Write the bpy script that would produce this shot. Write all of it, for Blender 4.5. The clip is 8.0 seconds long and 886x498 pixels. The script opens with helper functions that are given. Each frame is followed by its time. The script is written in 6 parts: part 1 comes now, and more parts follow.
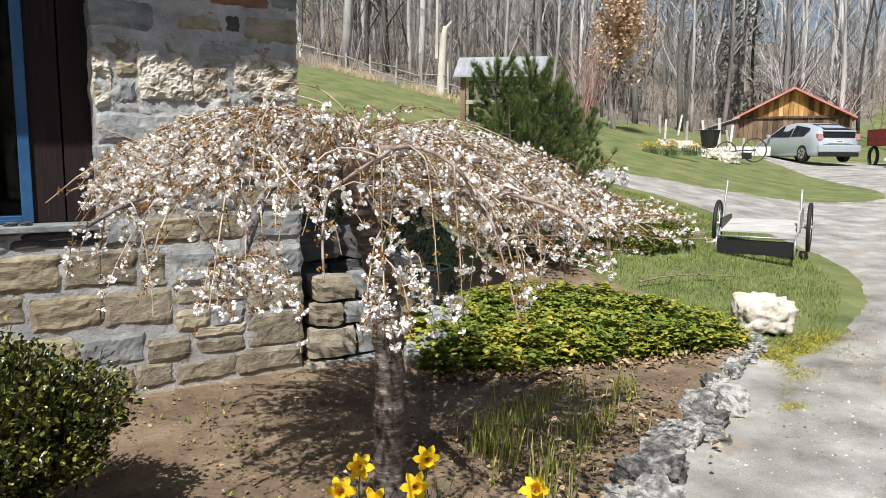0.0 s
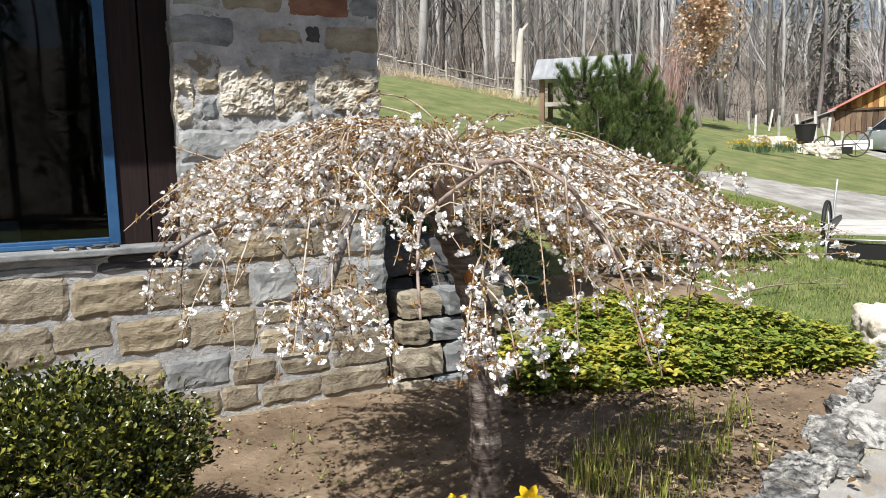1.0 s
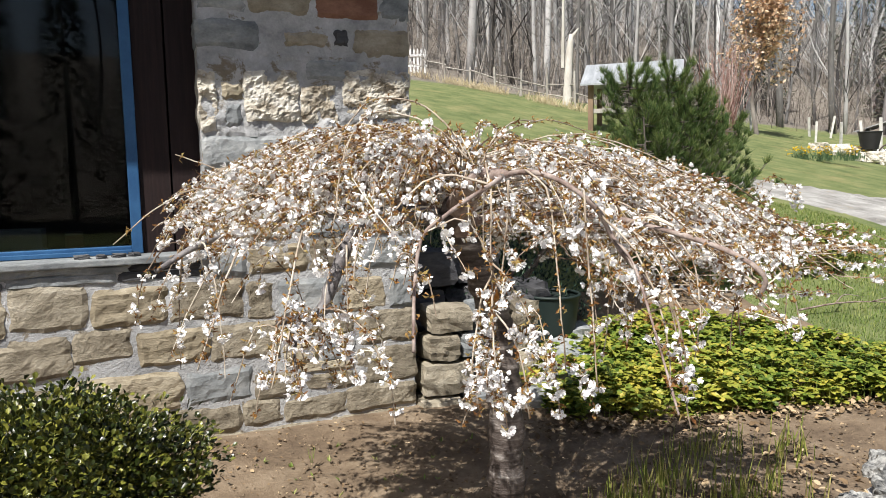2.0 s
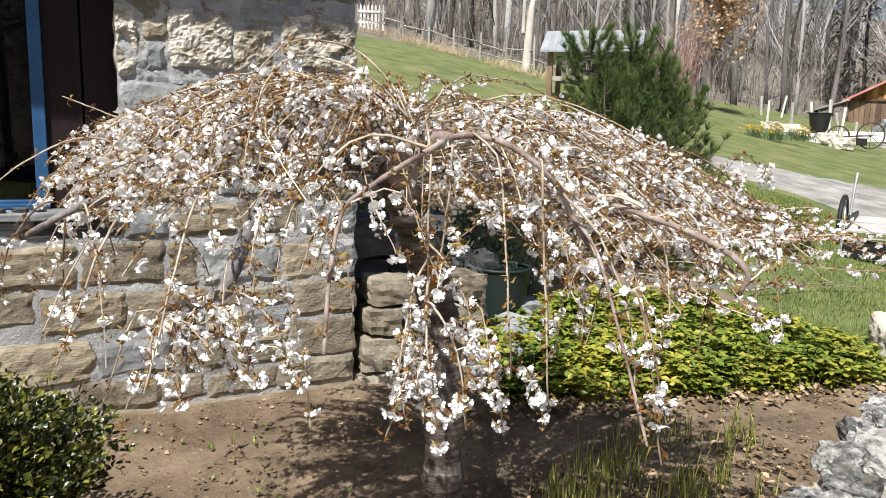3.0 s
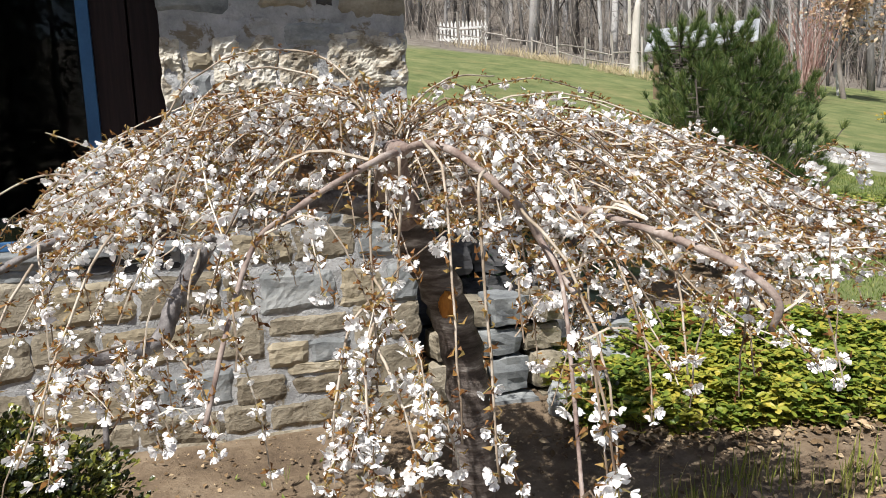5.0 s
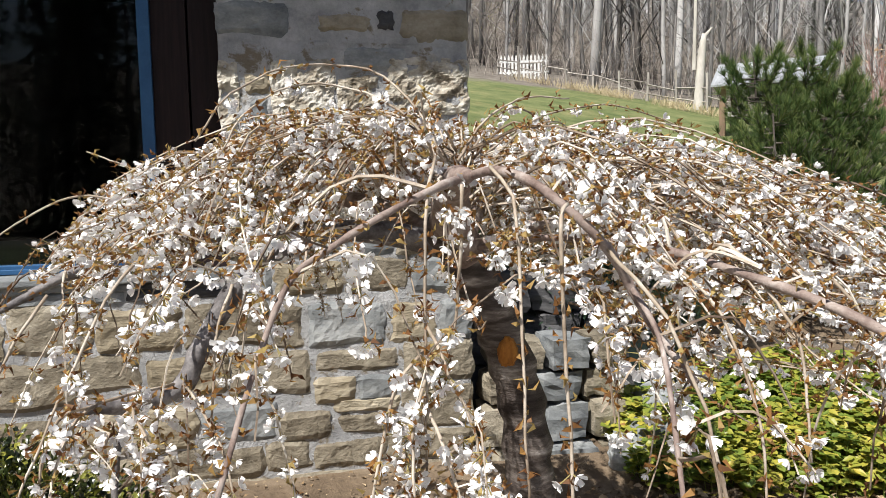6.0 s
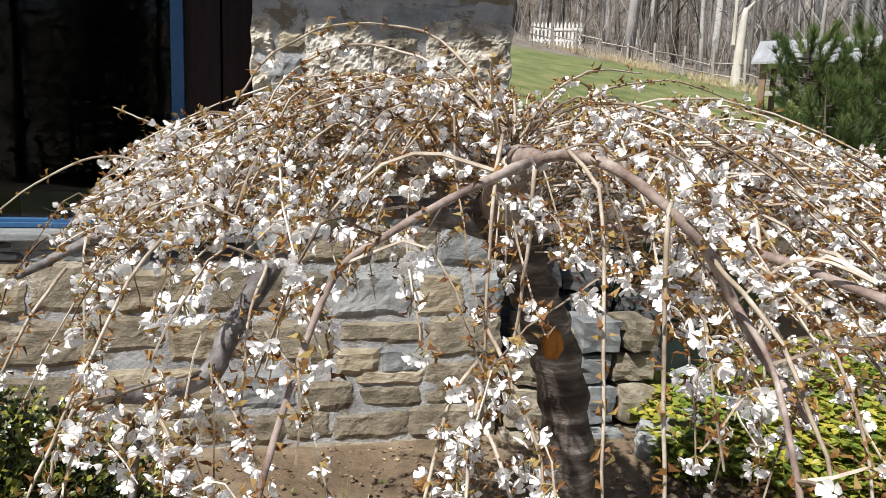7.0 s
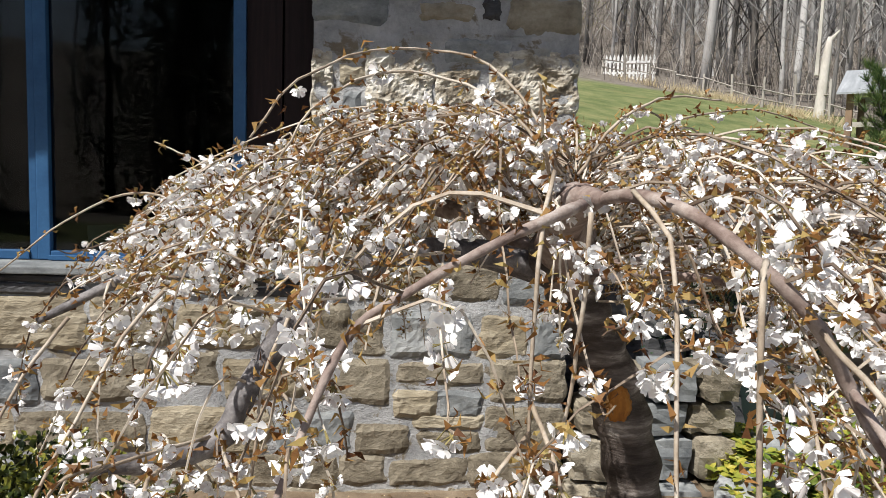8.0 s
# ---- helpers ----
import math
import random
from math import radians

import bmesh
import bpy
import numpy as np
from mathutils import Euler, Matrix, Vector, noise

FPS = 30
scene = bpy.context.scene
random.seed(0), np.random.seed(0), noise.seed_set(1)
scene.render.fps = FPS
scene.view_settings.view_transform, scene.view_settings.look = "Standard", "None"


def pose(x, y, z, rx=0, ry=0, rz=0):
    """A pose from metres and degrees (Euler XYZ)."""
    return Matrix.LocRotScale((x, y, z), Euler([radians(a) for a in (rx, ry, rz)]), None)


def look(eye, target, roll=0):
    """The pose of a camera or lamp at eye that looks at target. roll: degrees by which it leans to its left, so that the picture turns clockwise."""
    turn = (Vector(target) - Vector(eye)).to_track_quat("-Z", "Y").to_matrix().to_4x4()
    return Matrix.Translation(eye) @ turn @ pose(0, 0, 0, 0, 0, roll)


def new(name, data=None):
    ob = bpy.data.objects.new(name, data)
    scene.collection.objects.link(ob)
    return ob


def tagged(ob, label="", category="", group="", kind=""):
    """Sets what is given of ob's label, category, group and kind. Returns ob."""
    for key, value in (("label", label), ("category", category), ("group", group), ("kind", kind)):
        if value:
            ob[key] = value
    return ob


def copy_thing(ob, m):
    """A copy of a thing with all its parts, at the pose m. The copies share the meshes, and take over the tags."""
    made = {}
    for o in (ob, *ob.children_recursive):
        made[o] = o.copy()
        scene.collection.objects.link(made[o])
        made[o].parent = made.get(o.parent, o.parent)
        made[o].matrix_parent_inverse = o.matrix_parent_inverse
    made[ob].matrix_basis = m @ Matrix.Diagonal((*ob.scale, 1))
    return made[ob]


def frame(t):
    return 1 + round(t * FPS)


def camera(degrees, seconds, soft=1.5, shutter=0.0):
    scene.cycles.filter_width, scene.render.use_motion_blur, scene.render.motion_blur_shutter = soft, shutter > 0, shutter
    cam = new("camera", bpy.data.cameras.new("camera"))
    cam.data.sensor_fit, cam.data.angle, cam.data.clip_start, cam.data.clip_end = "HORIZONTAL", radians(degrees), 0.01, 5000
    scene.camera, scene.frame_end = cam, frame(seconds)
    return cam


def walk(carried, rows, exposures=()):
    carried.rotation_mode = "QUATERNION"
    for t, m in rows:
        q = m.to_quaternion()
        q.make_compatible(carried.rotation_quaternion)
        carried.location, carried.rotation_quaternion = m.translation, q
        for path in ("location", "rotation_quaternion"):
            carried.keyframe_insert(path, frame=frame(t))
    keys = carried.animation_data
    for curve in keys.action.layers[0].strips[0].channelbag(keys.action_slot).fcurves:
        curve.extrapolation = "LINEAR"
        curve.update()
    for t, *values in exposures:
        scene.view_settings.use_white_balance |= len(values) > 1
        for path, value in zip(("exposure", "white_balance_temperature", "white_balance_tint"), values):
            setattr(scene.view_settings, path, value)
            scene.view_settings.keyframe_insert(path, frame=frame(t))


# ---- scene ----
cam = camera(63.4, 8.0, soft=0.65)
PATH = [
    (0, (0.582, -0.11, 1.363), (1.652, 1.562, 1.113), 0.4),
    (0.5, (0.604, 0.037, 1.378), (1.635, 1.729, 1.102), -0.9),
    (1, (0.646, 0.136, 1.393), (1.529, 1.915, 1.157), -1.3),
    (1.2, (0.7, 0.159, 1.399), (1.525, 1.97, 1.198), -1.0),
    (2.3, (0.857, 0.326, 1.402), (1.603, 2.166, 1.166), -0.6),
    (2.5, (0.885, 0.371, 1.391), (1.632, 2.206, 1.113), 0.3),
    (3, (0.978, 0.51, 1.397), (1.853, 2.28, 1.082), 1.6),
    (3.5, (1.028, 0.584, 1.397), (1.931, 2.334, 1.046), 1.1),
    (4, (1.089, 0.583, 1.4), (1.876, 2.399, 1.109), -0.0),
    (4.2, (1.147, 0.562, 1.401), (1.862, 2.408, 1.118), -0.1),
    (5.3, (1.377, 0.676, 1.382), (1.891, 2.589, 1.105), -2.8),
    (5.5, (1.382, 0.708, 1.381), (1.853, 2.631, 1.098), -2.5),
    (6, (1.378, 0.809, 1.381), (1.806, 2.754, 1.198), -0.9),
    (6.5, (1.369, 0.89, 1.374), (1.797, 2.831, 1.16), 1.3),
    (7, (1.349, 0.938, 1.4), (1.721, 2.884, 1.123), 1.8),
    (7.5, (1.347, 0.984, 1.403), (1.597, 2.947, 1.116), 1.0),
    (8, (1.407, 1.071, 1.407), (1.586, 3.054, 1.215), 1.8),
]
walk(cam, [(t, look(eye, target, roll)) for t, eye, target, roll in PATH],
     exposures=[(0.0, 0.40), (1.0, 0.53), (2.5, 0.55), (3.5, 0.45), (4.2, 0.40), (5.5, 0.45), (7.0, 0.40), (8.0, 0.32)])

# ---- world and sun ----
SUN_EL, SUN_AZ = 55.0, 50.0          # degrees; azimuth from the house front's normal towards -x
sun_dir = Vector((-math.sin(radians(SUN_AZ)) * math.cos(radians(SUN_EL)), -math.cos(radians(SUN_AZ)) * math.cos(radians(SUN_EL)), math.sin(radians(SUN_EL))))
world = bpy.data.worlds.new("sky")
world.use_nodes = True
scene.world = world
wn = world.node_tree.nodes
sky = wn.new("ShaderNodeTexSky")
sky.sky_type, sky.sun_disc = "NISHITA", False
sky.sun_elevation = radians(SUN_EL)
sky.sun_rotation = math.atan2(sun_dir.x, sun_dir.y)
sky.air_density, sky.dust_density = 1.0, 2.0
wn["Background"].inputs["Strength"].default_value = 0.072
world.node_tree.links.new(sky.outputs[0], wn["Background"].inputs["Color"])
sun = new("sun", bpy.data.lights.new("sun", "SUN"))
sun.data.energy, sun.data.angle, sun.data.color = 5.0, radians(0.53), (1.0, 0.965, 0.90)
sun.matrix_world = look(tuple(sun_dir * 30), (0, 0, 0))
scene.view_settings.exposure = 0.05

# ---- materials ----


def ramp_colors(nt, fac, stops):
    r = nt.nodes.new("ShaderNodeValToRGB")
    while len(r.color_ramp.elements) < len(stops):
        r.color_ramp.elements.new(0.5)
    for e, (p, c) in zip(r.color_ramp.elements, stops):
        e.position, e.color = p, (*c, 1)
    nt.links.new(fac, r.inputs[0])
    return r.outputs[0]


def noise_node(nt, vec, scale, detail=6.0, rough=0.6, distort=0.0):
    n = nt.nodes.new("ShaderNodeTexNoise")
    n.inputs["Scale"].default_value, n.inputs["Detail"].default_value = scale, detail
    n.inputs["Roughness"].default_value, n.inputs["Distortion"].default_value = rough, distort
    if vec is not None:
        nt.links.new(vec, n.inputs["Vector"])
    return n.outputs["Fac"]


def math_node(nt, op, a, b):
    m = nt.nodes.new("ShaderNodeMath")
    m.operation = op
    for k, v in ((0, a), (1, b)):
        if isinstance(v, (int, float)):
            m.inputs[k].default_value = v
        else:
            nt.links.new(v, m.inputs[k])
    return m.outputs[0]


def mix_node(nt, fac, a, b, blend="MIX"):
    m = nt.nodes.new("ShaderNodeMix")
    m.data_type, m.blend_type = "RGBA", blend
    for k, v in ((0, fac), (6, a), (7, b)):
        if isinstance(v, (int, float)):
            m.inputs[k].default_value = v
        elif isinstance(v, tuple):
            m.inputs[k].default_value = (*v, 1)
        else:
            nt.links.new(v, m.inputs[k])
    return m.outputs[2]


def surface(name, stops, scale=8.0, stretch=(1, 1, 1), fine=60.0, rough=0.85, bump=0.3, bump_dist=0.01, vary=0.0, island=0.0,
            metal=0.0, spots=None, coords="Object", rough_var=0.1, trans=0.0, spec=0.3):
    """A procedural surface: colour stops over broad noise, a fine grain, relief, and a shift per object or per island."""
    m = bpy.data.materials.new(name)
    m.use_nodes = True
    nt = m.node_tree
    b = nt.nodes["Principled BSDF"]
    tc = nt.nodes.new("ShaderNodeTexCoord")
    mp = nt.nodes.new("ShaderNodeMapping")
    mp.inputs["Scale"].default_value = stretch
    nt.links.new(tc.outputs[coords], mp.inputs["Vector"])
    vec = mp.outputs[0]
    if vary:
        oi = nt.nodes.new("ShaderNodeObjectInfo")
        off = nt.nodes.new("ShaderNodeVectorMath")
        off.operation = "ADD"
        nt.links.new(vec, off.inputs[0])
        k = math_node(nt, "MULTIPLY", oi.outputs["Random"], 37.0)
        nt.links.new(k, off.inputs[1])
        vec = off.outputs[0]
    broad = noise_node(nt, vec, scale)
    grain = noise_node(nt, vec, fine, 8.0, 0.7)
    f = math_node(nt, "ADD", broad, math_node(nt, "MULTIPLY", math_node(nt, "SUBTRACT", grain, 0.5), 0.35))
    if vary:
        f = math_node(nt, "ADD", f, math_node(nt, "MULTIPLY", math_node(nt, "SUBTRACT", oi.outputs["Random"], 0.5), vary))
    if island:
        g = nt.nodes.new("ShaderNodeNewGeometry")
        f = math_node(nt, "ADD", f, math_node(nt, "MULTIPLY", math_node(nt, "SUBTRACT", g.outputs["Random Per Island"], 0.5), island))
    col = ramp_colors(nt, f, stops)
    if spots:
        sp_scale, sp_at, sp_col = spots
        sn = noise_node(nt, vec, sp_scale, 5.0, 0.65, 0.4)
        mask = ramp_colors(nt, sn, [(sp_at, (0, 0, 0)), (sp_at + 0.06, (1, 1, 1))])
        col = mix_node(nt, mask, col, sp_col)
    nt.links.new(col, b.inputs["Base Color"])
    b.inputs["Metallic"].default_value = metal
    b.inputs["Specular IOR Level"].default_value = spec
    nt.links.new(math_node(nt, "ADD", rough - rough_var / 2, math_node(nt, "MULTIPLY", grain, rough_var)), b.inputs["Roughness"])
    if bump:
        bp = nt.nodes.new("ShaderNodeBump")
        bp.inputs["Strength"].default_value, bp.inputs["Distance"].default_value = bump, bump_dist
        h = math_node(nt, "ADD", math_node(nt, "MULTIPLY", broad, 0.6), math_node(nt, "MULTIPLY", grain, 0.4))
        nt.links.new(h, bp.inputs["Height"])
        nt.links.new(bp.outputs[0], b.inputs["Normal"])
    if trans:
        tl = nt.nodes.new("ShaderNodeBsdfTranslucent")
        nt.links.new(col, tl.inputs["Color"])
        ms = nt.nodes.new("ShaderNodeMixShader")
        ms.inputs[0].default_value = trans
        nt.links.new(b.outputs[0], ms.inputs[1])
        nt.links.new(tl.outputs[0], ms.inputs[2])
        nt.links.new(ms.outputs[0], nt.nodes["Material Output"].inputs["Surface"])
    return m


STONE_BROWN = surface("sandstone_brown", [(0.22, (0.112, 0.094, 0.069)), (0.42, (0.232, 0.201, 0.151)), (0.6, (0.335, 0.296, 0.228)), (0.82, (0.465, 0.42, 0.342))],
                      9, (1, 1, 1.35), 60, 0.9, 1.0, 0.025, vary=0.26)
STONE_OCHRE = surface("sandstone_ochre", [(0.25, (0.165, 0.136, 0.09)), (0.5, (0.335, 0.288, 0.208)), (0.75, (0.49, 0.435, 0.335))],
                      8, (0.7, 1, 2.2), 50, 0.9, 0.9, 0.02, vary=0.2)
STONE_GREY = surface("fieldstone_grey", [(0.25, (0.12, 0.13, 0.14)), (0.5, (0.245, 0.26, 0.267)), (0.75, (0.43, 0.44, 0.44))],
                     6, (1, 1, 1.6), 60, 0.88, 0.7, 0.015, vary=0.2)
STONE_PALE = surface("limestone_pale", [(0.28, (0.16, 0.135, 0.10)), (0.40, (0.37, 0.325, 0.26)), (0.52, (0.60, 0.56, 0.48)), (0.70, (0.76, 0.735, 0.68))],
                     10, (1, 1, 1.5), 45, 0.92, 1.0, 0.03, vary=0.15)
STONE_RED = surface("sandstone_red", [(0.3, (0.16, 0.075, 0.05)), (0.6, (0.28, 0.15, 0.10)), (0.8, (0.36, 0.22, 0.15))], 6, (1, 1, 2), 50, 0.9, 0.7, 0.015, vary=0.2)
STONE_DARK = surface("slate_dark", [(0.3, (0.045, 0.045, 0.05)), (0.6, (0.10, 0.10, 0.105)), (0.8, (0.17, 0.165, 0.16))], 7, (1, 1, 3), 60, 0.85, 0.7, 0.015, vary=0.2)
MORTAR = surface("mortar", [(0.3, (0.27, 0.275, 0.285)), (0.52, (0.43, 0.435, 0.445)), (0.75, (0.60, 0.60, 0.61))], 7, (1, 1, 1), 70, 0.95, 1.0, 0.03, spots=(9, 0.58, (0.24, 0.205, 0.155)))
SOIL = surface("bed_soil", [(0.25, (0.072, 0.05, 0.034)), (0.5, (0.18, 0.132, 0.089)), (0.75, (0.31, 0.245, 0.175))], 3.0, (1, 1, 1), 40, 0.97, 1.0, 0.03,
               spots=(22, 0.66, (0.30, 0.23, 0.15)))
GRAVEL = surface("gravel", [(0.28, (0.14, 0.133, 0.123)), (0.42, (0.245, 0.237, 0.223)), (0.58, (0.35, 0.342, 0.326)), (0.75, (0.52, 0.51, 0.49))], 2.3, (1, 1, 1), 75, 0.95, 1.0, 0.02,
                 spots=(3.1, 0.60, (0.31, 0.275, 0.225)))
BARK_CHERRY = surface("cherry_bark", [(0.30, (0.022, 0.016, 0.014)), (0.47, (0.068, 0.053, 0.047)), (0.60, (0.155, 0.132, 0.12)), (0.73, (0.42, 0.385, 0.36))],
                      7, (1.2, 1.2, 5.0), 26, 0.6, 0.9, 0.012)
BARK_LIMB = surface("limb_bark", [(0.3, (0.10, 0.066, 0.055)), (0.45, (0.21, 0.155, 0.135)), (0.6, (0.33, 0.27, 0.24)), (0.75, (0.50, 0.45, 0.42))], 22, (1, 1, 1), 90, 0.7, 0.6, 0.006)
GREY_BARK = surface("grey_limb_bark", [(0.3, (0.06, 0.052, 0.052)), (0.48, (0.135, 0.125, 0.127)), (0.62, (0.23, 0.215, 0.215)), (0.78, (0.36, 0.34, 0.335))], 20, (1, 1, 1), 80, 0.65, 0.6, 0.006)
TWIG = surface("twig_bark", [(0.25, (0.095, 0.064, 0.044)), (0.5, (0.335, 0.27, 0.205)), (0.8, (0.68, 0.62, 0.54))], 12, (1, 1, 1), 120, 0.65, 0.3, 0.002, island=0.5)
PETAL = surface("blossom_petal", [(0.2, (0.86, 0.81, 0.81)), (0.4, (0.91, 0.90, 0.90)), (0.7, (0.95, 0.95, 0.95))], 30, (1, 1, 1), 200, 0.75, 0.0, 0.001, island=0.5, trans=0.24)
STALK = surface("flower_stalk", [(0.3, (0.17, 0.14, 0.05)), (0.7, (0.30, 0.25, 0.10))], 20, (1, 1, 1), 90, 0.6, 0.0, island=0.5)
BRONZE = surface("bronze_leaf", [(0.2, (0.12, 0.05, 0.02)), (0.5, (0.295, 0.145, 0.044)), (0.8, (0.40, 0.30, 0.11))], 20, (1, 1, 1), 100, 0.6, 0.0, 0.001, island=0.6, trans=0.3)
LEAF_BOX = surface("boxwood_leaf", [(0.22, (0.008, 0.014, 0.004)), (0.5, (0.038, 0.052, 0.009)), (0.82, (0.25, 0.25, 0.045))], 5, (1, 1, 1), 60, 0.30, 0.0, 0.001, island=0.7, trans=0.06, spec=0.5)
LEAF_CLUMP = surface("clump_leaf", [(0.15, (0.05, 0.085, 0.015)), (0.45, (0.15, 0.20, 0.035)), (0.75, (0.31, 0.32, 0.07)), (0.95, (0.45, 0.40, 0.10))], 3, (1, 1, 1), 30, 0.5, 0.0, 0.001, island=0.6, trans=0.2)
LEAF_PACHY = surface("pachysandra_leaf", [(0.15, (0.04, 0.085, 0.013)), (0.40, (0.15, 0.215, 0.032)), (0.65, (0.35, 0.35, 0.055)), (0.95, (0.60, 0.47, 0.08))], 3, (1, 1, 1), 30, 0.45, 0.0, 0.001, island=0.45, trans=0.25, spec=0.5)
LEAF_IRIS = surface("shoot_leaf", [(0.2, (0.10, 0.16, 0.03)), (0.5, (0.23, 0.30, 0.07)), (0.85, (0.42, 0.40, 0.16))], 6, (1, 1, 1), 60, 0.5, 0.0, 0.001, island=0.7, trans=0.3)
LEAF_IRIS2 = surface("lily_blade", [(0.2, (0.14, 0.19, 0.035)), (0.5, (0.35, 0.38, 0.09)), (0.85, (0.60, 0.52, 0.22))], 6, (1, 1, 1), 60, 0.5, 0.0, 0.001, vary=0.7, trans=0.3)
GRASS = surface("grass_blade", [(0.2, (0.08, 0.13, 0.025)), (0.5, (0.18, 0.26, 0.055)), (0.85, (0.38, 0.38, 0.14))], 4, (1, 1, 1), 60, 0.55, 0.0, 0.001, island=0.6, trans=0.3)
DRY_LEAF = surface("dry_leaf", [(0.2, (0.11, 0.07, 0.037)), (0.5, (0.25, 0.17, 0.095)), (0.85, (0.47, 0.36, 0.23))], 6, (1, 1, 1), 60, 0.8, 0.0, 0.001, island=0.8)
BLUE_PAINT = surface("blue_paint", [(0.3, (0.021, 0.074, 0.18)), (0.6, (0.037, 0.115, 0.25)), (0.8, (0.065, 0.165, 0.33))], 4, (1, 1, 1), 70, 0.45, 0.15, 0.002)
BROWN_BOARD = surface("stained_board", [(0.3, (0.008, 0.0035, 0.004)), (0.6, (0.017, 0.008, 0.008)), (0.8, (0.030, 0.016, 0.013))], 5, (14, 1, 0.7), 40, 0.7, 0.5, 0.004, vary=0.1)
# near black, so the colour itself keeps the room unlit
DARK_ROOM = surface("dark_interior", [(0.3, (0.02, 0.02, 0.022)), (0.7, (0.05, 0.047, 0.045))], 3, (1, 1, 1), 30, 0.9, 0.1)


def plain(name, color, rough=0.5, metal=0.0, var=0.15, scale=10.0, spec=0.5):
    lo = tuple(c * (1 - var) for c in color)
    hi = tuple(min(1, c * (1 + var)) for c in color)
    return surface(name, [(0.3, lo), (0.7, hi)], scale, (1, 1, 1), 90, rough, 0.08, 0.002, metal=metal, spec=spec)


def glass(name, tint=(1, 1, 1), alpha=0.12):
    m = bpy.data.materials.new(name)
    m.use_nodes = True
    nt = m.node_tree
    nt.nodes.remove(nt.nodes["Principled BSDF"])
    tr, gl, ms, fr = (nt.nodes.new(k) for k in ("ShaderNodeBsdfTransparent", "ShaderNodeBsdfGlossy", "ShaderNodeMixShader", "ShaderNodeFresnel"))
    tr.inputs[0].default_value, gl.inputs["Roughness"].default_value = (*tint, 1), 0.02
    fr.inputs[0].default_value = 1.45
    nt.links.new(fr.outputs[0], ms.inputs[0])
    nt.links.new(tr.outputs[0], ms.inputs[1])
    nt.links.new(gl.outputs[0], ms.inputs[2])
    nt.links.new(ms.outputs[0], nt.nodes["Material Output"].inputs["Surface"])
    return m


WINDOW_GLASS = glass("window_glass", (0.42, 0.45, 0.46))

# ---- building helpers ----


def link_mesh(name, verts, faces, material, parent=None, label="", smooth=False):
    """ONE mesh object; under a parent it keeps world coordinates relative to the parent's origin."""
    me = bpy.data.meshes.new(name)
    me.from_pydata([tuple(v) for v in verts], [], [tuple(f) for f in faces])
    me.materials.append(material)
    if smooth:
        me.polygons.foreach_set("use_smooth", [True] * len(me.polygons))
    me.update()
    ob = new(name, me)
    if parent is not None:
        ob.parent = parent
    if label:
        ob["label"] = label
    return ob


def part(name, bm, material, parent=None, label="", smooth=False):
    me = bpy.data.meshes.new(name)
    if smooth:
        for f in bm.faces:
            f.smooth = True
    bm.to_mesh(me)
    bm.free()
    me.materials.append(material)
    ob = new(name, me)
    if parent is not None:
        ob.parent = parent
    if label:
        ob["label"] = label
    return ob


def thing(name, at, label, category, group="", kind="", rz=0.0):
    ob = new(name)
    ob.empty_display_size = 0.1
    ob.matrix_world = pose(*at, 0, 0, rz)
    return tagged(ob, label, category, group, kind)


def add_box(bm, x0, x1, y0, y1, z0, z1, bevel=0.0):
    r = bmesh.ops.create_cube(bm, size=1.0, matrix=Matrix.Translation(((x0 + x1) / 2, (y0 + y1) / 2, (z0 + z1) / 2)) @ Matrix.Diagonal((x1 - x0, y1 - y0, z1 - z0, 1)))
    if bevel:
        es = {e for v in r["verts"] for e in v.link_edges}
        bmesh.ops.bevel(bm, geom=list(es), offset=bevel, segments=2, affect="EDGES", profile=0.6)
    return bm


def box_bm(x0, x1, y0, y1, z0, z1, bevel=0.0):
    return add_box(bmesh.new(), x0, x1, y0, y1, z0, z1, bevel)


def tube(points, radii, sides=6, cap=True):
    """Vertices and faces of a tapered tube along points."""
    pts = np.asarray(points, float)
    n = len(pts)
    tan = np.gradient(pts, axis=0)
    tan /= np.linalg.norm(tan, axis=1)[:, None] + 1e-9
    ref = np.array((0.31, 0.87, 0.38))
    u = np.cross(tan, ref)
    u /= np.linalg.norm(u, axis=1)[:, None] + 1e-9
    w = np.cross(tan, u)
    a = np.arange(sides) * 2 * math.pi / sides
    r = np.asarray(radii, float)[:, None, None]
    v = pts[:, None, :] + r * (np.cos(a)[None, :, None] * u[:, None, :] + np.sin(a)[None, :, None] * w[:, None, :])
    v = v.reshape(-1, 3)
    f = [(i * sides + k, i * sides + (k + 1) % sides, (i + 1) * sides + (k + 1) % sides, (i + 1) * sides + k) for i in range(n - 1) for k in range(sides)]
    if cap:
        f += [tuple(range(sides - 1, -1, -1)), tuple((n - 1) * sides + k for k in range(sides))]
    return v, f


class Soup:
    """Gathers many small pieces into one mesh."""

    def __init__(self):
        self.v, self.f, self.n = [], [], 0

    def add(self, v, f):
        self.v.append(np.asarray(v, float))
        self.f += [tuple(i + self.n for i in q) for q in f]
        self.n += len(v)

    def link(self, name, material, parent=None, label="", smooth=False):
        return link_mesh(name, np.concatenate(self.v), self.f, material, parent, label, smooth)


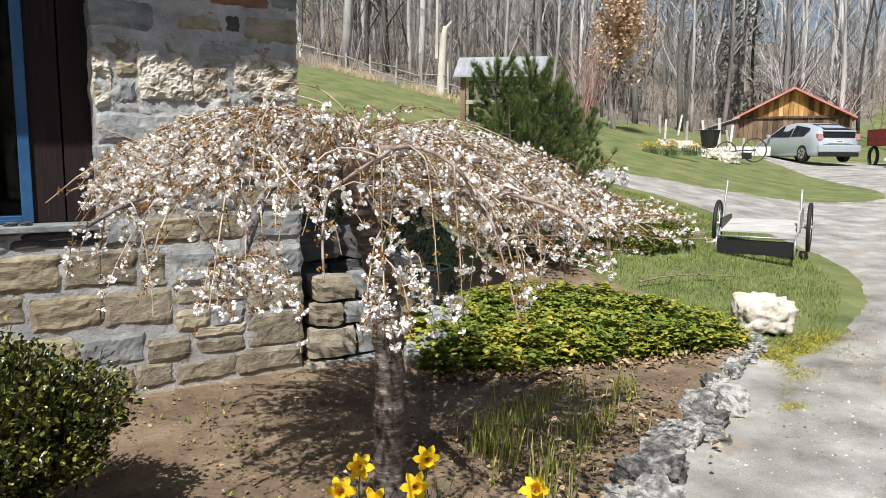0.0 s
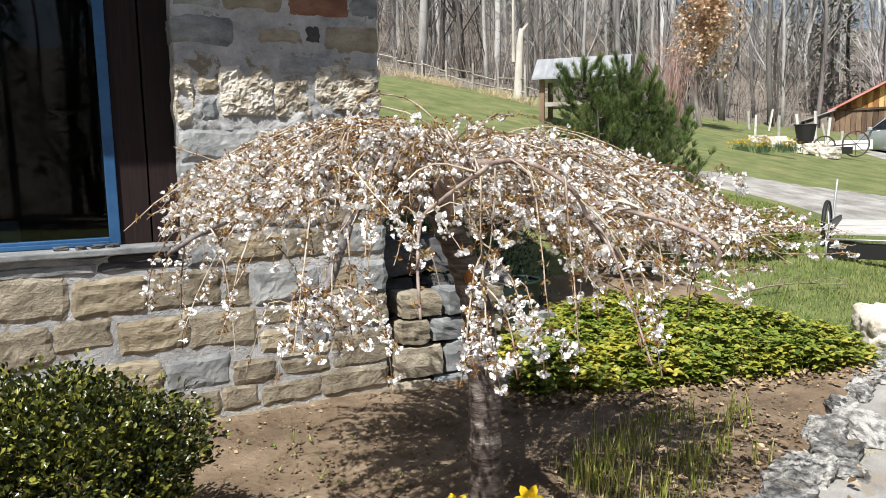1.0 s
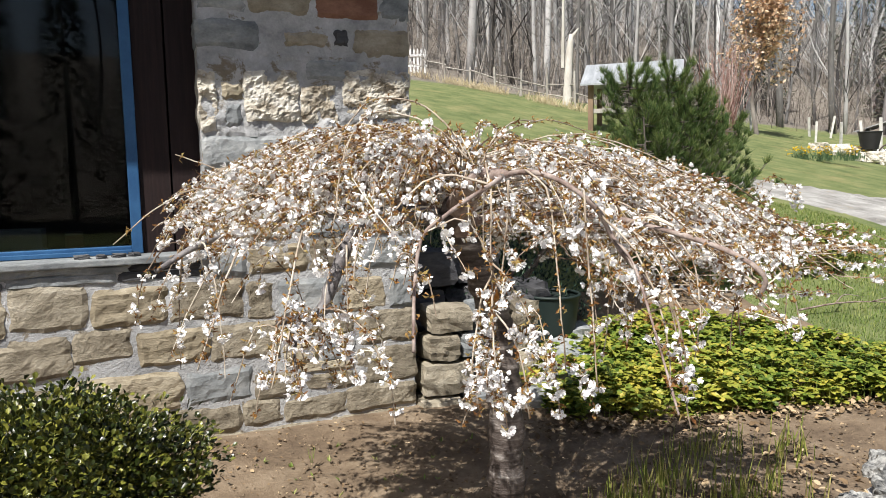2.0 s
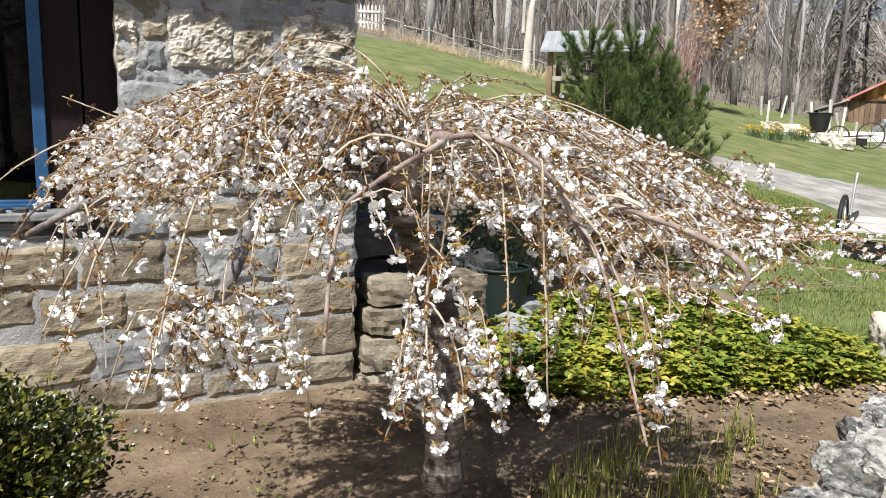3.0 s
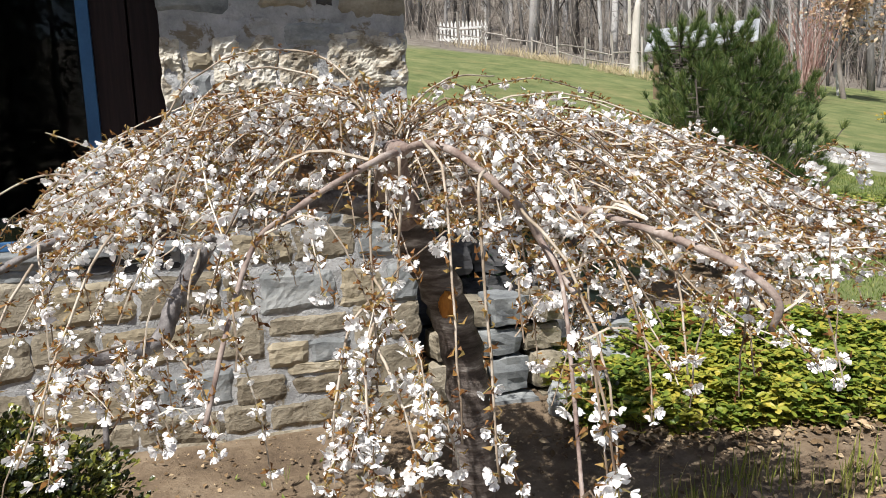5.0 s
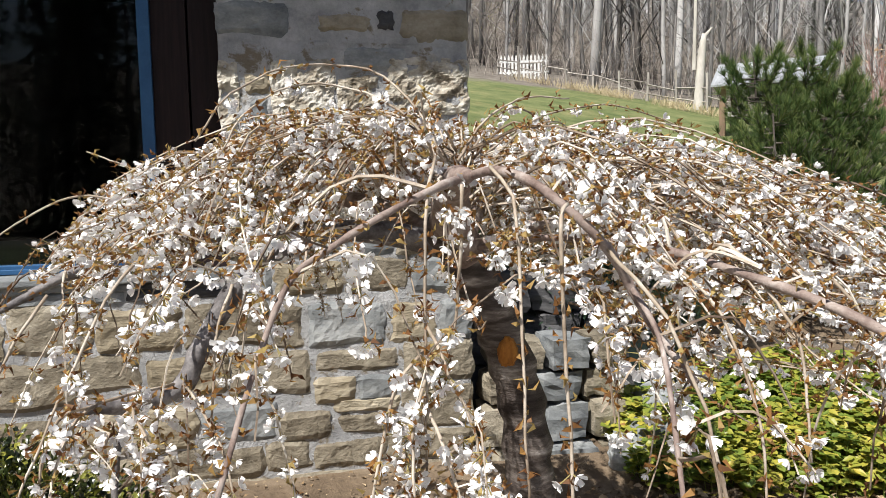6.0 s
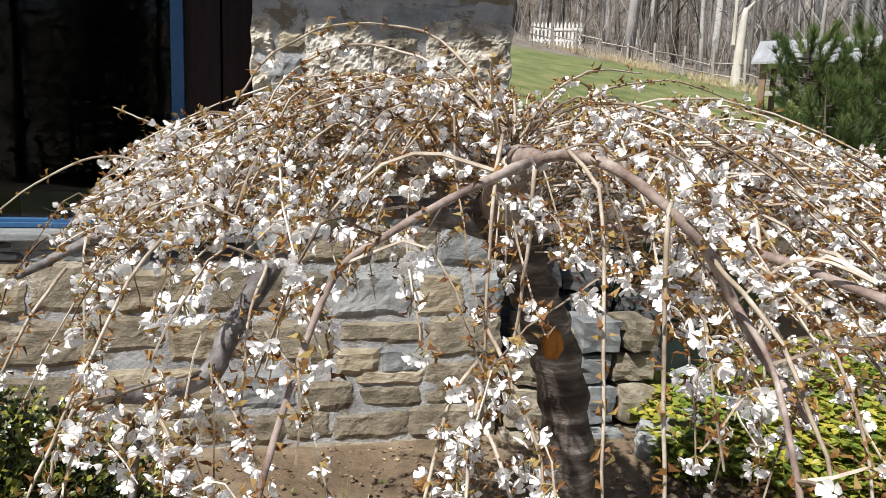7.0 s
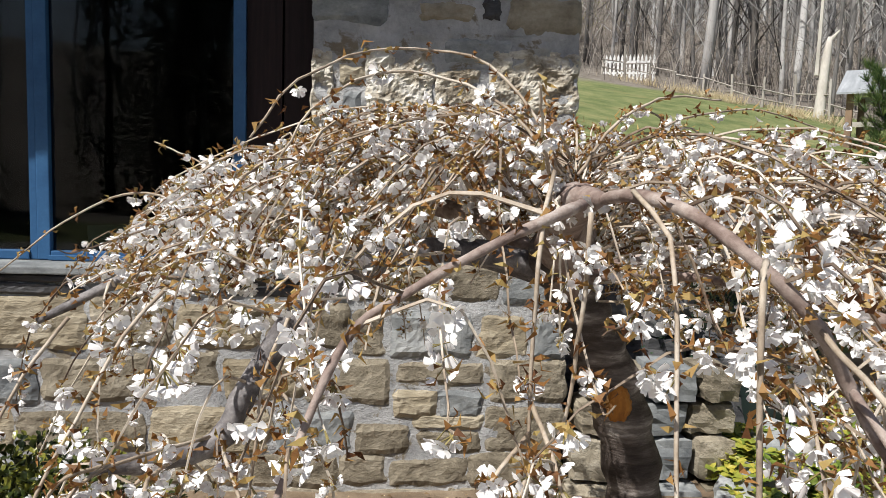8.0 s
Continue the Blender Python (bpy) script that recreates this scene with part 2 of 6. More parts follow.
def spline(ctrl, n=24):
    """Catmull-Rom through control points."""
    c = np.asarray(ctrl, float)
    c = np.vstack([2 * c[0] - c[1], c, 2 * c[-1] - c[-2]])
    out = []
    segs = len(c) - 3
    for s in np.linspace(0, segs - 1e-6, n):
        i, t = int(s), s - int(s)
        p0, p1, p2, p3 = c[i:i + 4]
        out.append(0.5 * (2 * p1 + (p2 - p0) * t + (2 * p0 - 5 * p1 + 4 * p2 - p3) * t * t + (3 * p1 - p0 - 3 * p2 + p3) * t ** 3))
    return np.array(out)


def rough_rock(w, d, h, seed, cuts=4, amp=0.16, flat=0.0):
    """A worn stone block: a subdivided box, rounded and broken by noise, with its base at z = 0."""
    bm = bmesh.new()
    bmesh.ops.create_cube(bm, size=1.0)
    bmesh.ops.subdivide_edges(bm, edges=bm.edges[:], cuts=cuts, use_grid_fill=True)
    rng = random.Random(seed)
    off = Vector((rng.uniform(0, 90), rng.uniform(0, 90), rng.uniform(0, 90)))
    for v in bm.verts:
        p = v.co * 2
        m = max(abs(p.x), abs(p.y), abs(p.z))
        q = p.lerp(p.normalized() * m, 0.55 - flat * 0.35)
        k = 1 + amp * 1.4 * noise.noise(q * 1.3 + off) + amp * 0.8 * noise.noise(q * 3.7 + off) + (amp * 0.45 * noise.noise(q * 8.5 + off) if cuts > 8 else 0)
        v.co = Vector((q.x * w / 2 * k, q.y * d / 2 * k, q.z * h / 2 * k + h / 2))
    return bm


def smoothstep(a, b, x):
    t = max(0.0, min(1.0, (x - a) / (b - a)))
    return t * t * (3 - 2 * t)


def height(x, y):
    """The lie of the land."""
    r = math.hypot(x, y)
    s = y - 0.6 * x + 0.4
    near = smoothstep(5.0, 9.0, math.hypot(x - 1.0, y + 0.5))
    z = near * 0.1 * (math.sqrt(s * s + 0.8) + s) * smoothstep(-0.3, 0.3, (x * 0.5 + y) / (r + 1e-6))
    z += 0.045 * max(0.0, min(r, 46) - 4.5) * smoothstep(-0.3, 0.5, (x * 0.8 + y * 0.6) / (r + 1e-6))
    z += -0.10 * smoothstep(4.2, 2.4, y) * smoothstep(9, 6, x)
    ahead = smoothstep(-0.2, 0.5, (x * 0.6 + y * 0.8) / (r + 1e-6))
    z += ahead * 0.20 * max(0.0, min(r, 135) - 46) * smoothstep(44, 64, r)
    # unseen rise added behind the camera to keep sky out of the window's reflection
    z += (1 - ahead) * 0.22 * max(0.0, min(r, 110) - 22)
    if r > 7:
        z += 0.10 * smoothstep(7, 20, r) * noise.noise(Vector((x * 0.15, y * 0.15, 3.0)))
    return z

# ---- the land ----


def ground_material():
    m = surface("meadow_and_leaf_litter", [(0.25, (0.065, 0.09, 0.032)), (0.42, (0.112, 0.14, 0.05)), (0.58, (0.155, 0.178, 0.07)), (0.78, (0.25, 0.24, 0.11))], 1.9, (1, 1, 1), 26, 0.95, 0.8, 0.04)
    nt = m.node_tree
    b = nt.nodes["Principled BSDF"]
    grass = b.inputs["Base Color"].links[0].from_socket
    tc = nt.nodes.new("ShaderNodeTexCoord")
    sep = nt.nodes.new("ShaderNodeSeparateXYZ")
    nt.links.new(tc.outputs["Object"], sep.inputs[0])
    litter = ramp_colors(nt, noise_node(nt, tc.outputs["Object"], 2.5, 8, 0.7), [(0.25, (0.085, 0.071, 0.058)), (0.5, (0.18, 0.158, 0.134)), (0.8, (0.31, 0.28, 0.245))])
    wob = math_node(nt, "MULTIPLY", math_node(nt, "SUBTRACT", noise_node(nt, tc.outputs["Object"], 0.3), 0.5), 5.0)
    far = math_node(nt, "ADD", math_node(nt, "SUBTRACT", sep.outputs[1], math_node(nt, "MULTIPLY", sep.outputs[0], 0.1)), wob)
    behind = math_node(nt, "SUBTRACT", math_node(nt, "MULTIPLY", sep.outputs[1], -1.0), -8.0)
    far = math_node(nt, "MAXIMUM", far, behind)
    mask = ramp_colors(nt, math_node(nt, "MULTIPLY", math_node(nt, "SUBTRACT", far, 21.0), 0.8), [(0.0, (0, 0, 0)), (1.0, (1, 1, 1))])
    dry = ramp_colors(nt, noise_node(nt, tc.outputs["Object"], 1.1, 7, 0.7), [(0.52, (0, 0, 0)), (0.72, (0.6, 0.6, 0.6))])
    grass2 = mix_node(nt, dry, grass, (0.30, 0.25, 0.12))
    nt.links.new(mix_node(nt, mask, grass2, litter), b.inputs["Base Color"])
    return m


def land():
    """One sheet to the horizon: fine near the house, coarse far off."""
    def axis(c):
        a = [c]
        step = 0.3
        while a[-1] < c + 420:
            a.append(a[-1] + step)
            step = min(step * 1.045, 16)
        b = [c]
        step = 0.3
        while b[-1] > c - 420:
            b.append(b[-1] - step)
            step = min(step * 1.045, 16)
        return sorted(set(b + a))
    xs, ys = axis(4.0), axis(4.0)
    v = [(x, y, height(x, y) - 0.02) for y in ys for x in xs]
    n = len(xs)
    f = [(j * n + i, j * n + i + 1, (j + 1) * n + i + 1, (j + 1) * n + i) for j in range(len(ys) - 1) for i in range(n - 1)
         if not (-6 < (xs[i] + xs[i + 1]) / 2 < 2.0 and 4.4 < (ys[j] + ys[j + 1]) / 2 < 9.5)]
    return tagged(link_mesh("ground", v, f, ground_material(), smooth=True), "sunny green lawn rising to leaf-strewn wooded hillside", "ground", kind="structure")


def strip(name, outline, material, lift, label, category, step=0.14, bumps=0.0, seed=1, edge=0.05):
    """A sheet over the land inside a closed outline (points x, y)."""
    ox, oy = [p[0] for p in outline], [p[1] for p in outline]
    nx, ny = int((max(ox) - min(ox)) / step) + 1, int((max(oy) - min(oy)) / step) + 1

    def inside(x, y):
        c = False
        for (x1, y1), (x2, y2) in zip(outline, outline[1:] + outline[:1]):
            if (y1 > y) != (y2 > y) and x < (x2 - x1) * (y - y1) / (y2 - y1) + x1:
                c = not c
        return c
    idx, v, f = {}, [], []

    def vert(i, j):
        if (i, j) not in idx:
            x, y = min(ox) + i * step, min(oy) + j * step
            wob = 0.35 * step * noise.noise(Vector((x * 3, y * 3, seed)))
            z = height(x, y) + lift + bumps * noise.fractal(Vector((x * 2.2, y * 2.2, seed)), 1.0, 2.0, 4)
            idx[i, j] = len(v)
            v.append((x + wob, y - wob, z))
        return idx[i, j]
    for j in range(ny):
        for i in range(nx):
            if inside(min(ox) + (i + 0.5) * step, min(oy) + (j + 0.5) * step):
                f.append((vert(i, j), vert(i + 1, j), vert(i + 1, j + 1), vert(i, j + 1)))
    # draw the ragged rim of cells out to the outline
    count = {}
    for q in f:
        for a, b in zip(q, q[1:] + q[:1]):
            k = (min(a, b), max(a, b))
            count[k] = count.get(k, 0) + 1
    rim = {i for k, n in count.items() if n == 1 for i in k}
    loop = list(zip(outline, outline[1:] + outline[:1]))
    for i in rim:
        x, y, z = v[i]
        best = None
        for (x1, y1), (x2, y2) in loop:
            t = max(0, min(1, ((x - x1) * (x2 - x1) + (y - y1) * (y2 - y1)) / ((x2 - x1) ** 2 + (y2 - y1) ** 2 + 1e-9)))
            px, py = x1 + t * (x2 - x1), y1 + t * (y2 - y1)
            d = (px - x) ** 2 + (py - y) ** 2
            if best is None or d < best[0]:
                best = (d, px, py)
        w = edge * noise.noise(Vector((best[1] * 1.7, best[2] * 1.7, seed)))
        px, py = best[1] + w, best[2] + w
        v[i] = (px, py, height(px, py) - 0.03)
    return tagged(link_mesh(name, v, f, material, smooth=True), label, category, kind="structure")


def rounded(outline, n=8):
    """The outline, its corners softened."""
    k = len(outline)
    out = []
    for i in range(k):
        p0, p1, p2, p3 = (np.array(outline[(i + d) % k], float) for d in (-1, 0, 1, 2))
        for t in np.linspace(0, 1, n, endpoint=False):
            q = 0.5 * (2 * p1 + (p2 - p0) * t + (2 * p0 - 5 * p1 + 4 * p2 - p3) * t * t + (3 * p1 - p0 - 3 * p2 + p3) * t ** 3)
            out.append((float(q[0]), float(q[1])))
    return out


land()
BED = [(-4.0, 1.0), (1.2, 0.95), (2.2, 1.45), (2.75, 1.98), (3.3, 2.2), (3.85, 2.42), (4.4, 2.7), (5.0, 2.92), (5.45, 3.2), (5.5, 4.2), (5.3, 5.4), (3.6, 5.4), (2.6, 4.7), (2.33, 4.32), (-4.0, 4.32)]
strip("garden_bed", BED, SOIL, 0.012, "brown bare soil bed with dead leaves before the stone wall", "garden bed", 0.05, 0.03, 2, 0.03)
ROAD = rounded([(-8, -7), (-8, 1.0), (0.6, 1.2), (1.3, 1.3), (2.15, 1.72), (2.75, 2.2), (3.4, 2.42), (4.4, 2.84), (5.05, 3.02), (5.75, 2.86), (6.7, 3.05), (7.5, 3.4), (8.4, 4.2), (9.3, 5.6), (9.7, 7.0),
        (9.3, 8.2), (8.9, 9.2), (9.6, 9.9), (11.0, 9.6), (12.9, 8.7), (14.3, 7.9), (15.6, 7.4), (17.5, 8.2), (20.0, 10.8),
        (22.6, 13.6), (26.5, 17.0), (31, 14), (28, 8), (24, 3), (20, -7)])
strip("gravel_road", ROAD, GRAVEL, 0.004, "pale grey gravel driveway in bright sun", "road", 0.2, 0.012, 5, 0.22)

# ---- the house ----
WY = 4.20     # face of the stone wall
house_wall = thing("wall_south", (0, 0, 0), "coursed rubble stone house wall with grey mortar", "wall", kind="structure")
# mortar core, set back behind the stones
part("mortar", box_bm(-4.0, 2.255, WY - 0.004, WY + 0.40, -0.3, 0.985), MORTAR, house_wall, "rough grey mortar")
part("mortar", box_bm(1.115, 2.255, WY - 0.002, WY + 0.40, 0.985, 3.4), MORTAR, house_wall)


def wall_stone(x0, x1, z0, z1, material, proud=0.03, seed=0, depth=0.2):
    """One stone: a slab with a bulged, broken face and soft uneven corners."""
    x0, x1, z0, z1 = x0 - 0.002, x1 + 0.002, z0 - 0.002, z1 + 0.002
    w, h = x1 - x0, z1 - z0
    layered = 0.012 if material is STONE_OCHRE else 0.006
    rng = random.Random(int(x0 * 1000) * 7 + int(z0 * 1000) + seed)
    off = Vector((rng.uniform(0, 50), rng.uniform(0, 50), rng.uniform(0, 50)))
    craggy = material is STONE_PALE
    cell = 0.010 if craggy else 0.023
    nx, nz = max(6, min(56, int(w / cell))), max(5, min(38, int(h / cell)))
    v, f = [], []
    for j in range(nz + 1):
        for i in range(nx + 1):
            a, c = i / nx * 2 - 1, j / nz * 2 - 1
            k = 0.022 * noise.noise(Vector((a * 1.5, c * 1.5, 0)) + off)
            k2 = 0.022 * noise.noise(Vector((a * 1.5, c * 1.5, 9)) + off)
            cr = 1 - 0.035 * (abs(a) ** 8 * abs(c) ** 8)
            px = (x0 + x1) / 2 + a * w / 2 * cr + k * 0.8
            pz = (z0 + z1) / 2 + c * h / 2 * cr + k2 * 0.7
            edge = max(abs(a), abs(c))
            fall = 0.013 * edge ** 12
            relief = 0.008 * noise.noise(Vector((px * 6, pz * 9, 1)) + off) + 0.7 * layered * noise.noise(Vector((px * 19, pz * 27, 4)) + off) + 0.004 * noise.noise(Vector((px * 45, pz * 60, 7)) + off)
            if craggy:
                relief += 0.034 * abs(noise.noise(Vector((px * 8, pz * 11, 2)) + off)) + 0.014 * abs(noise.noise(Vector((px * 31, pz * 34, 5)) + off)) + 0.006 * noise.noise(Vector((px * 70, pz * 80, 8)) + off) - 0.010
            v.append((px, WY - proud + fall + relief, pz))
    n = nx + 1
    f += [(j * n + i, j * n + i + 1, (j + 1) * n + i + 1, (j + 1) * n + i) for j in range(nz) for i in range(nx)]
    rim = [i for i in range(n)] + [j * n + nx for j in range(1, nz + 1)] + [nz * n + i for i in range(nx - 1, -1, -1)] + [j * n for j in range(nz - 1, 0, -1)]
    base = len(v)
    for i in rim:
        v.append((v[i][0], WY + depth, v[i][2]))
    m = len(rim)
    f += [(rim[k], base + k, base + (k + 1) % m, rim[(k + 1) % m]) for k in range(m)]
    me = bpy.data.meshes.new("stone")
    me.from_pydata(v, [], f)
    me.materials.append(material)
    me.polygons.foreach_set("use_smooth", [False] * (nx * nz + m))
    me.update()
    ob = new("stone", me)
    ob.parent = house_wall
    return ob


def course(z0, z1, x, widths, tones, gap=0.016, jig=0.010):
    """A row of stones from x rightwards; tones name the rock of each."""
    x += 0.03
    gap *= 0.5
    kinds = {"b": STONE_BROWN, "o": STONE_OCHRE, "g": STONE_GREY, "p": STONE_PALE, "r": STONE_RED, "d": STONE_DARK}
    rng = random.Random(int(z0 * 997) + 5)
    for w, t in zip(widths, tones):
        if t != "-":
            wall_stone(x + gap / 2, x + w - gap / 2, z0 + gap / 2 + rng.uniform(-jig, jig), z1 - gap / 2 + rng.uniform(-jig, jig), kinds[t], (0.024 if t == "p" else 0.019) + rng.uniform(-0.004, 0.006))
        x += w


# left of the window bay, rows run on from -3.4
course(-0.20, 0.02, -3.4, (0.5, 0.4, 0.6, 0.45, 0.5, 0.55, 0.4, 0.35, 0.34, 0.55, 0.46, 0.48), "bgobgbobbbbb")
course(0.02, 0.17, -3.4, (0.45, 0.5, 0.4, 0.6, 0.5, 0.45, 0.55, 0.4, 0.38, 0.39, 0.22, 0.36, 0.43), "bbgobbgobbbbb")
course(0.18, 0.385, -3.4, (0.4, 0.5, 0.55, 0.4, 0.5, 0.5, 0.4, 0.55, 0.53, 0.36), "gbobgbobog", 0.03)
course(0.18, 0.325, 1.29, (0.24, 0.05), "b-", 0.03)
course(0.17, 0.29, 1.56, (0.30,), "b")
course(0.29, 0.36, 1.55, (0.32,), "o", 0.014)
course(0.17, 0.41, 1.86, (0.38,), "b")
course(0.40, 0.61, -3.4, (0.55, 0.4, 0.5, 0.45, 0.55, 0.5, 0.4, 0.47), "obgbobgb", 0.03)
course(0.47, 0.64, 0.42 - 0.28, (0.27, 0.29), "bb", 0.03)
course(0.41, 0.61, 0.71, (0.37, 0.36), "ob", 0.024)
course(0.33, 0.475, 1.45, (0.205, 0.21), "og", 0.03)
course(0.475, 0.60, 1.45, (0.42,), "b", 0.03)
course(0.41, 0.615, 1.89, (0.35,), "b")
course(0.63, 0.885, -3.4, (0.6, 0.45, 0.5, 0.55, 0.45, 0.5, 0.5), "gbobgbo", 0.03)
course(0.65, 0.885, 0.16, (0.34,), "b", 0.024)
course(0.64, 0.85, 0.51, (0.37, 0.38), "ob", 0.026)
course(0.62, 0.84, 1.26, (0.17, 0.375), "bg", 0.03)
course(0.62, 0.83, 1.82, (0.25, 0.17), "og", 0.02)
course(0.87, 0.925, -3.4, (0.7, 0.6, 0.8, 0.75, 0.7, 0.5, 0.45), "dgdgdgd", 0.012, 0.005)
course(0.925, 0.965, -3.4, (0.6, 0.8, 0.7, 0.6, 0.8, 0.6, 0.35), "gdggdgd", 0.012, 0.005)
course(0.86, 1.04, 1.08, (0.20, 0.33, 0.32, 0.31), "gobg", 0.026)
course(1.05, 1.22, 1.08, (0.42, 0.36, 0.38), "bgb")
course(1.22, 1.44, 1.08, (0.30, 0.50, 0.36), "gpb")
course(1.44, 1.60, 1.08, (0.42, 0.36, 0.38), "gpg")
course(1.63, 1.95, 1.075, (0.10,), "p", 0.02)
course(1.795, 1.885, 1.195, (0.115,), "o", 0.02)
course(1.645, 1.77, 1.20, (0.09,), "g", 0.02)
course(1.67, 1.945, 1.305, (0.295,), "p", 0.02)
course(1.68, 1.875, 1.60, (0.20,), "p", 0.02)
course(1.91, 2.015, 1.64, (0.30,), "g", 0.02)
course(1.70, 1.985, 1.83, (0.41,), "p", 0.03)
course(2.05, 2.205, 1.07, (0.33,), "g", 0.04)
course(2.065, 2.17, 1.52, (0.25,), "b", 0.04)
# small dark stone standing in for the blackness of a hole in the pier
course(2.09, 2.175, 1.80, (0.075,), "d", 0.02)
course(2.04, 2.205, 1.895, (0.345,), "b", 0.04)
course(2.235, 2.40, 1.08, (0.26, 0.35, 0.37, 0.18), "gbrg", 0.04)
course(2.42, 2.66, 1.08, (0.44, 0.35, 0.37), "gbg", 0.04)
course(2.68, 2.92, 1.08, (0.36, 0.45, 0.35), "bgb", 0.04)
course(2.94, 3.18, 1.08, (0.40, 0.32, 0.44), "gbg", 0.04)



def mortar_skin(x0, x1, z0, z1, depth, swell, seed, cell=0.016):
    """Hand-smeared mortar between the stones, lapping unevenly over their edges."""
    nx, nz = int((x1 - x0) / cell), int((z1 - z0) / cell)
    v = []
    for j in range(nz + 1):
        for i in range(nx + 1):
            x, z = x0 + (x1 - x0) * i / nx, z0 + (z1 - z0) * j / nz
            y = WY - depth - swell * noise.fractal(Vector((x * 7, z * 9, seed)), 1.0, 2.0, 4) - 0.35 * swell * noise.noise(Vector((x * 38, z * 44, seed)))
            v.append((x, min(y, WY - 0.006), z))
    n = nx + 1
    f = [(j * n + i, j * n + i + 1, (j + 1) * n + i + 1, (j + 1) * n + i) for j in range(nz) for i in range(nx)]
    link_mesh("mortar", v, f, MORTAR, house_wall, "grey mortar smeared over the joints", True)


mortar_skin(-1.2, 2.25, -0.10, 0.88, 0.004, 0.010, 3.0)
mortar_skin(1.12, 2.25, 0.88, 1.60, 0.006, 0.011, 5.0)
mortar_skin(1.12, 2.25, 1.60, 2.03, 0.008, 0.024, 8.0, 0.011)
mortar_skin(1.12, 2.25, 2.03, 2.42, 0.006, 0.012, 9.0)

# recessed bay: boards, window, sill
BAY = WY + 0.19
bay = thing("wall_bay", (0, 0, 0), "dark brown stained vertical board panel beside the window", "wall", kind="structure")
for x0, x1 in ((0.805, 0.965), (0.97, 1.13)):
    part("board", box_bm(x0, x1 - 0.004, BAY, BAY + 0.025, 0.99, 3.2, 0.003), BROWN_BOARD, bay)
part("backing", box_bm(-4.0, -1.045, BAY + 0.002, BAY + 0.03, 0.99, 3.2), BROWN_BOARD, bay)

sill = tagged(part("window_sill", box_bm(-4.0, 1.11, WY - 0.05, BAY + 0.06, 0.965, 0.997, 0.006), STONE_GREY), "weathered grey stone ledge under the window", "sill", kind="structure")

window = thing("window_1", (0, 0, 0), "large window with a bright blue painted frame", "window", kind="structure")
WX0, WX1, WZ0, WZ1 = -0.095, 0.805, 1.0, 2.9
fy = BAY - 0.02
part("window_frame", box_bm(WX1 - 0.055, WX1, fy, fy + 0.07, WZ0, WZ1, 0.005), BLUE_PAINT, window, "blue painted upright")
part("window_frame", box_bm(WX0, WX0 + 0.055, fy, fy + 0.07, WZ0, WZ1, 0.005), BLUE_PAINT, window)
part("mullion", box_bm(WX0 - 0.035, WX0 - 0.003, fy + 0.012, fy + 0.07, WZ0, WZ1, 0.004), BLUE_PAINT, window)
part("window_frame", box_bm(-1.04, WX0 - 0.036, fy + 0.002, fy + 0.07, WZ0, WZ0 + 0.04, 0.005), BLUE_PAINT, window)
part("window_frame", box_bm(-1.04, WX0 - 0.036, fy + 0.002, fy + 0.07, WZ1 - 0.05, WZ1, 0.005), BLUE_PAINT, window)
pane = part("pane", box_bm(-1.04, WX0 - 0.036, fy + 0.03, fy + 0.036, WZ0 + 0.04, WZ1 - 0.05), WINDOW_GLASS, window)
pane.visible_shadow = False
part("window_frame", box_bm(WX0 + 0.055, WX1 - 0.055, fy + 0.002, fy + 0.07, WZ0, WZ0 + 0.04, 0.005), BLUE_PAINT, window)
part("window_frame", box_bm(WX0 + 0.055, WX1 - 0.055, fy + 0.002, fy + 0.07, WZ1 - 0.05, WZ1, 0.005), BLUE_PAINT, window)
part("stop", box_bm(WX0 + 0.055, WX1 - 0.055, fy - 0.02, fy + 0.0, WZ0, WZ0 + 0.022, 0.003), BLUE_PAINT, window)
pane = part("pane", box_bm(WX0 + 0.055, WX1 - 0.055, fy + 0.03, fy + 0.036, WZ0 + 0.04, WZ1 - 0.05), WINDOW_GLASS, window)
pane.visible_shadow = False

# the room behind the glass, its dimness put into near-black wall and floor colour
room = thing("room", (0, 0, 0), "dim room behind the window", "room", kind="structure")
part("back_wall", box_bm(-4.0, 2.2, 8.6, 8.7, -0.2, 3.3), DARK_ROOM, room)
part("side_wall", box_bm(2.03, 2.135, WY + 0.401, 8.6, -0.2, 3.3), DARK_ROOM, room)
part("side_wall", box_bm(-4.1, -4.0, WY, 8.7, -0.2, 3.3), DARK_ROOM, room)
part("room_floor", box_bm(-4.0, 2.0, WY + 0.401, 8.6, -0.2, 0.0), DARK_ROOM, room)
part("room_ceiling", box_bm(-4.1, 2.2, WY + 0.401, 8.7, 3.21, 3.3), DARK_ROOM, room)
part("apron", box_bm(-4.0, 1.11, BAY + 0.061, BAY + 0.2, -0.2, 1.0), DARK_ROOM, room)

# side of the house, the eave and the roof above
SIDE = tagged(part("wall_east", box_bm(2.14, 2.25, WY + 0.401, 8.75, -0.3, 3.4), MORTAR), "grey mortared side wall of the stone house", "wall", kind="structure")
roof = thing("roof", (0, 0, 0), "dark shingled roof with a deep wooden eave", "roof", kind="structure")
SHINGLE = plain("shingle_dark", (0.06, 0.055, 0.05), 0.9)
part("soffit", box_bm(-4.6, 2.75, WY - 0.66, 8.9, 3.41, 3.46), BROWN_BOARD, roof)
part("fascia", box_bm(-4.6, 2.75, WY - 0.69, WY - 0.661, 3.37, 3.56, 0.004), BROWN_BOARD, roof)
rf = bmesh.new()
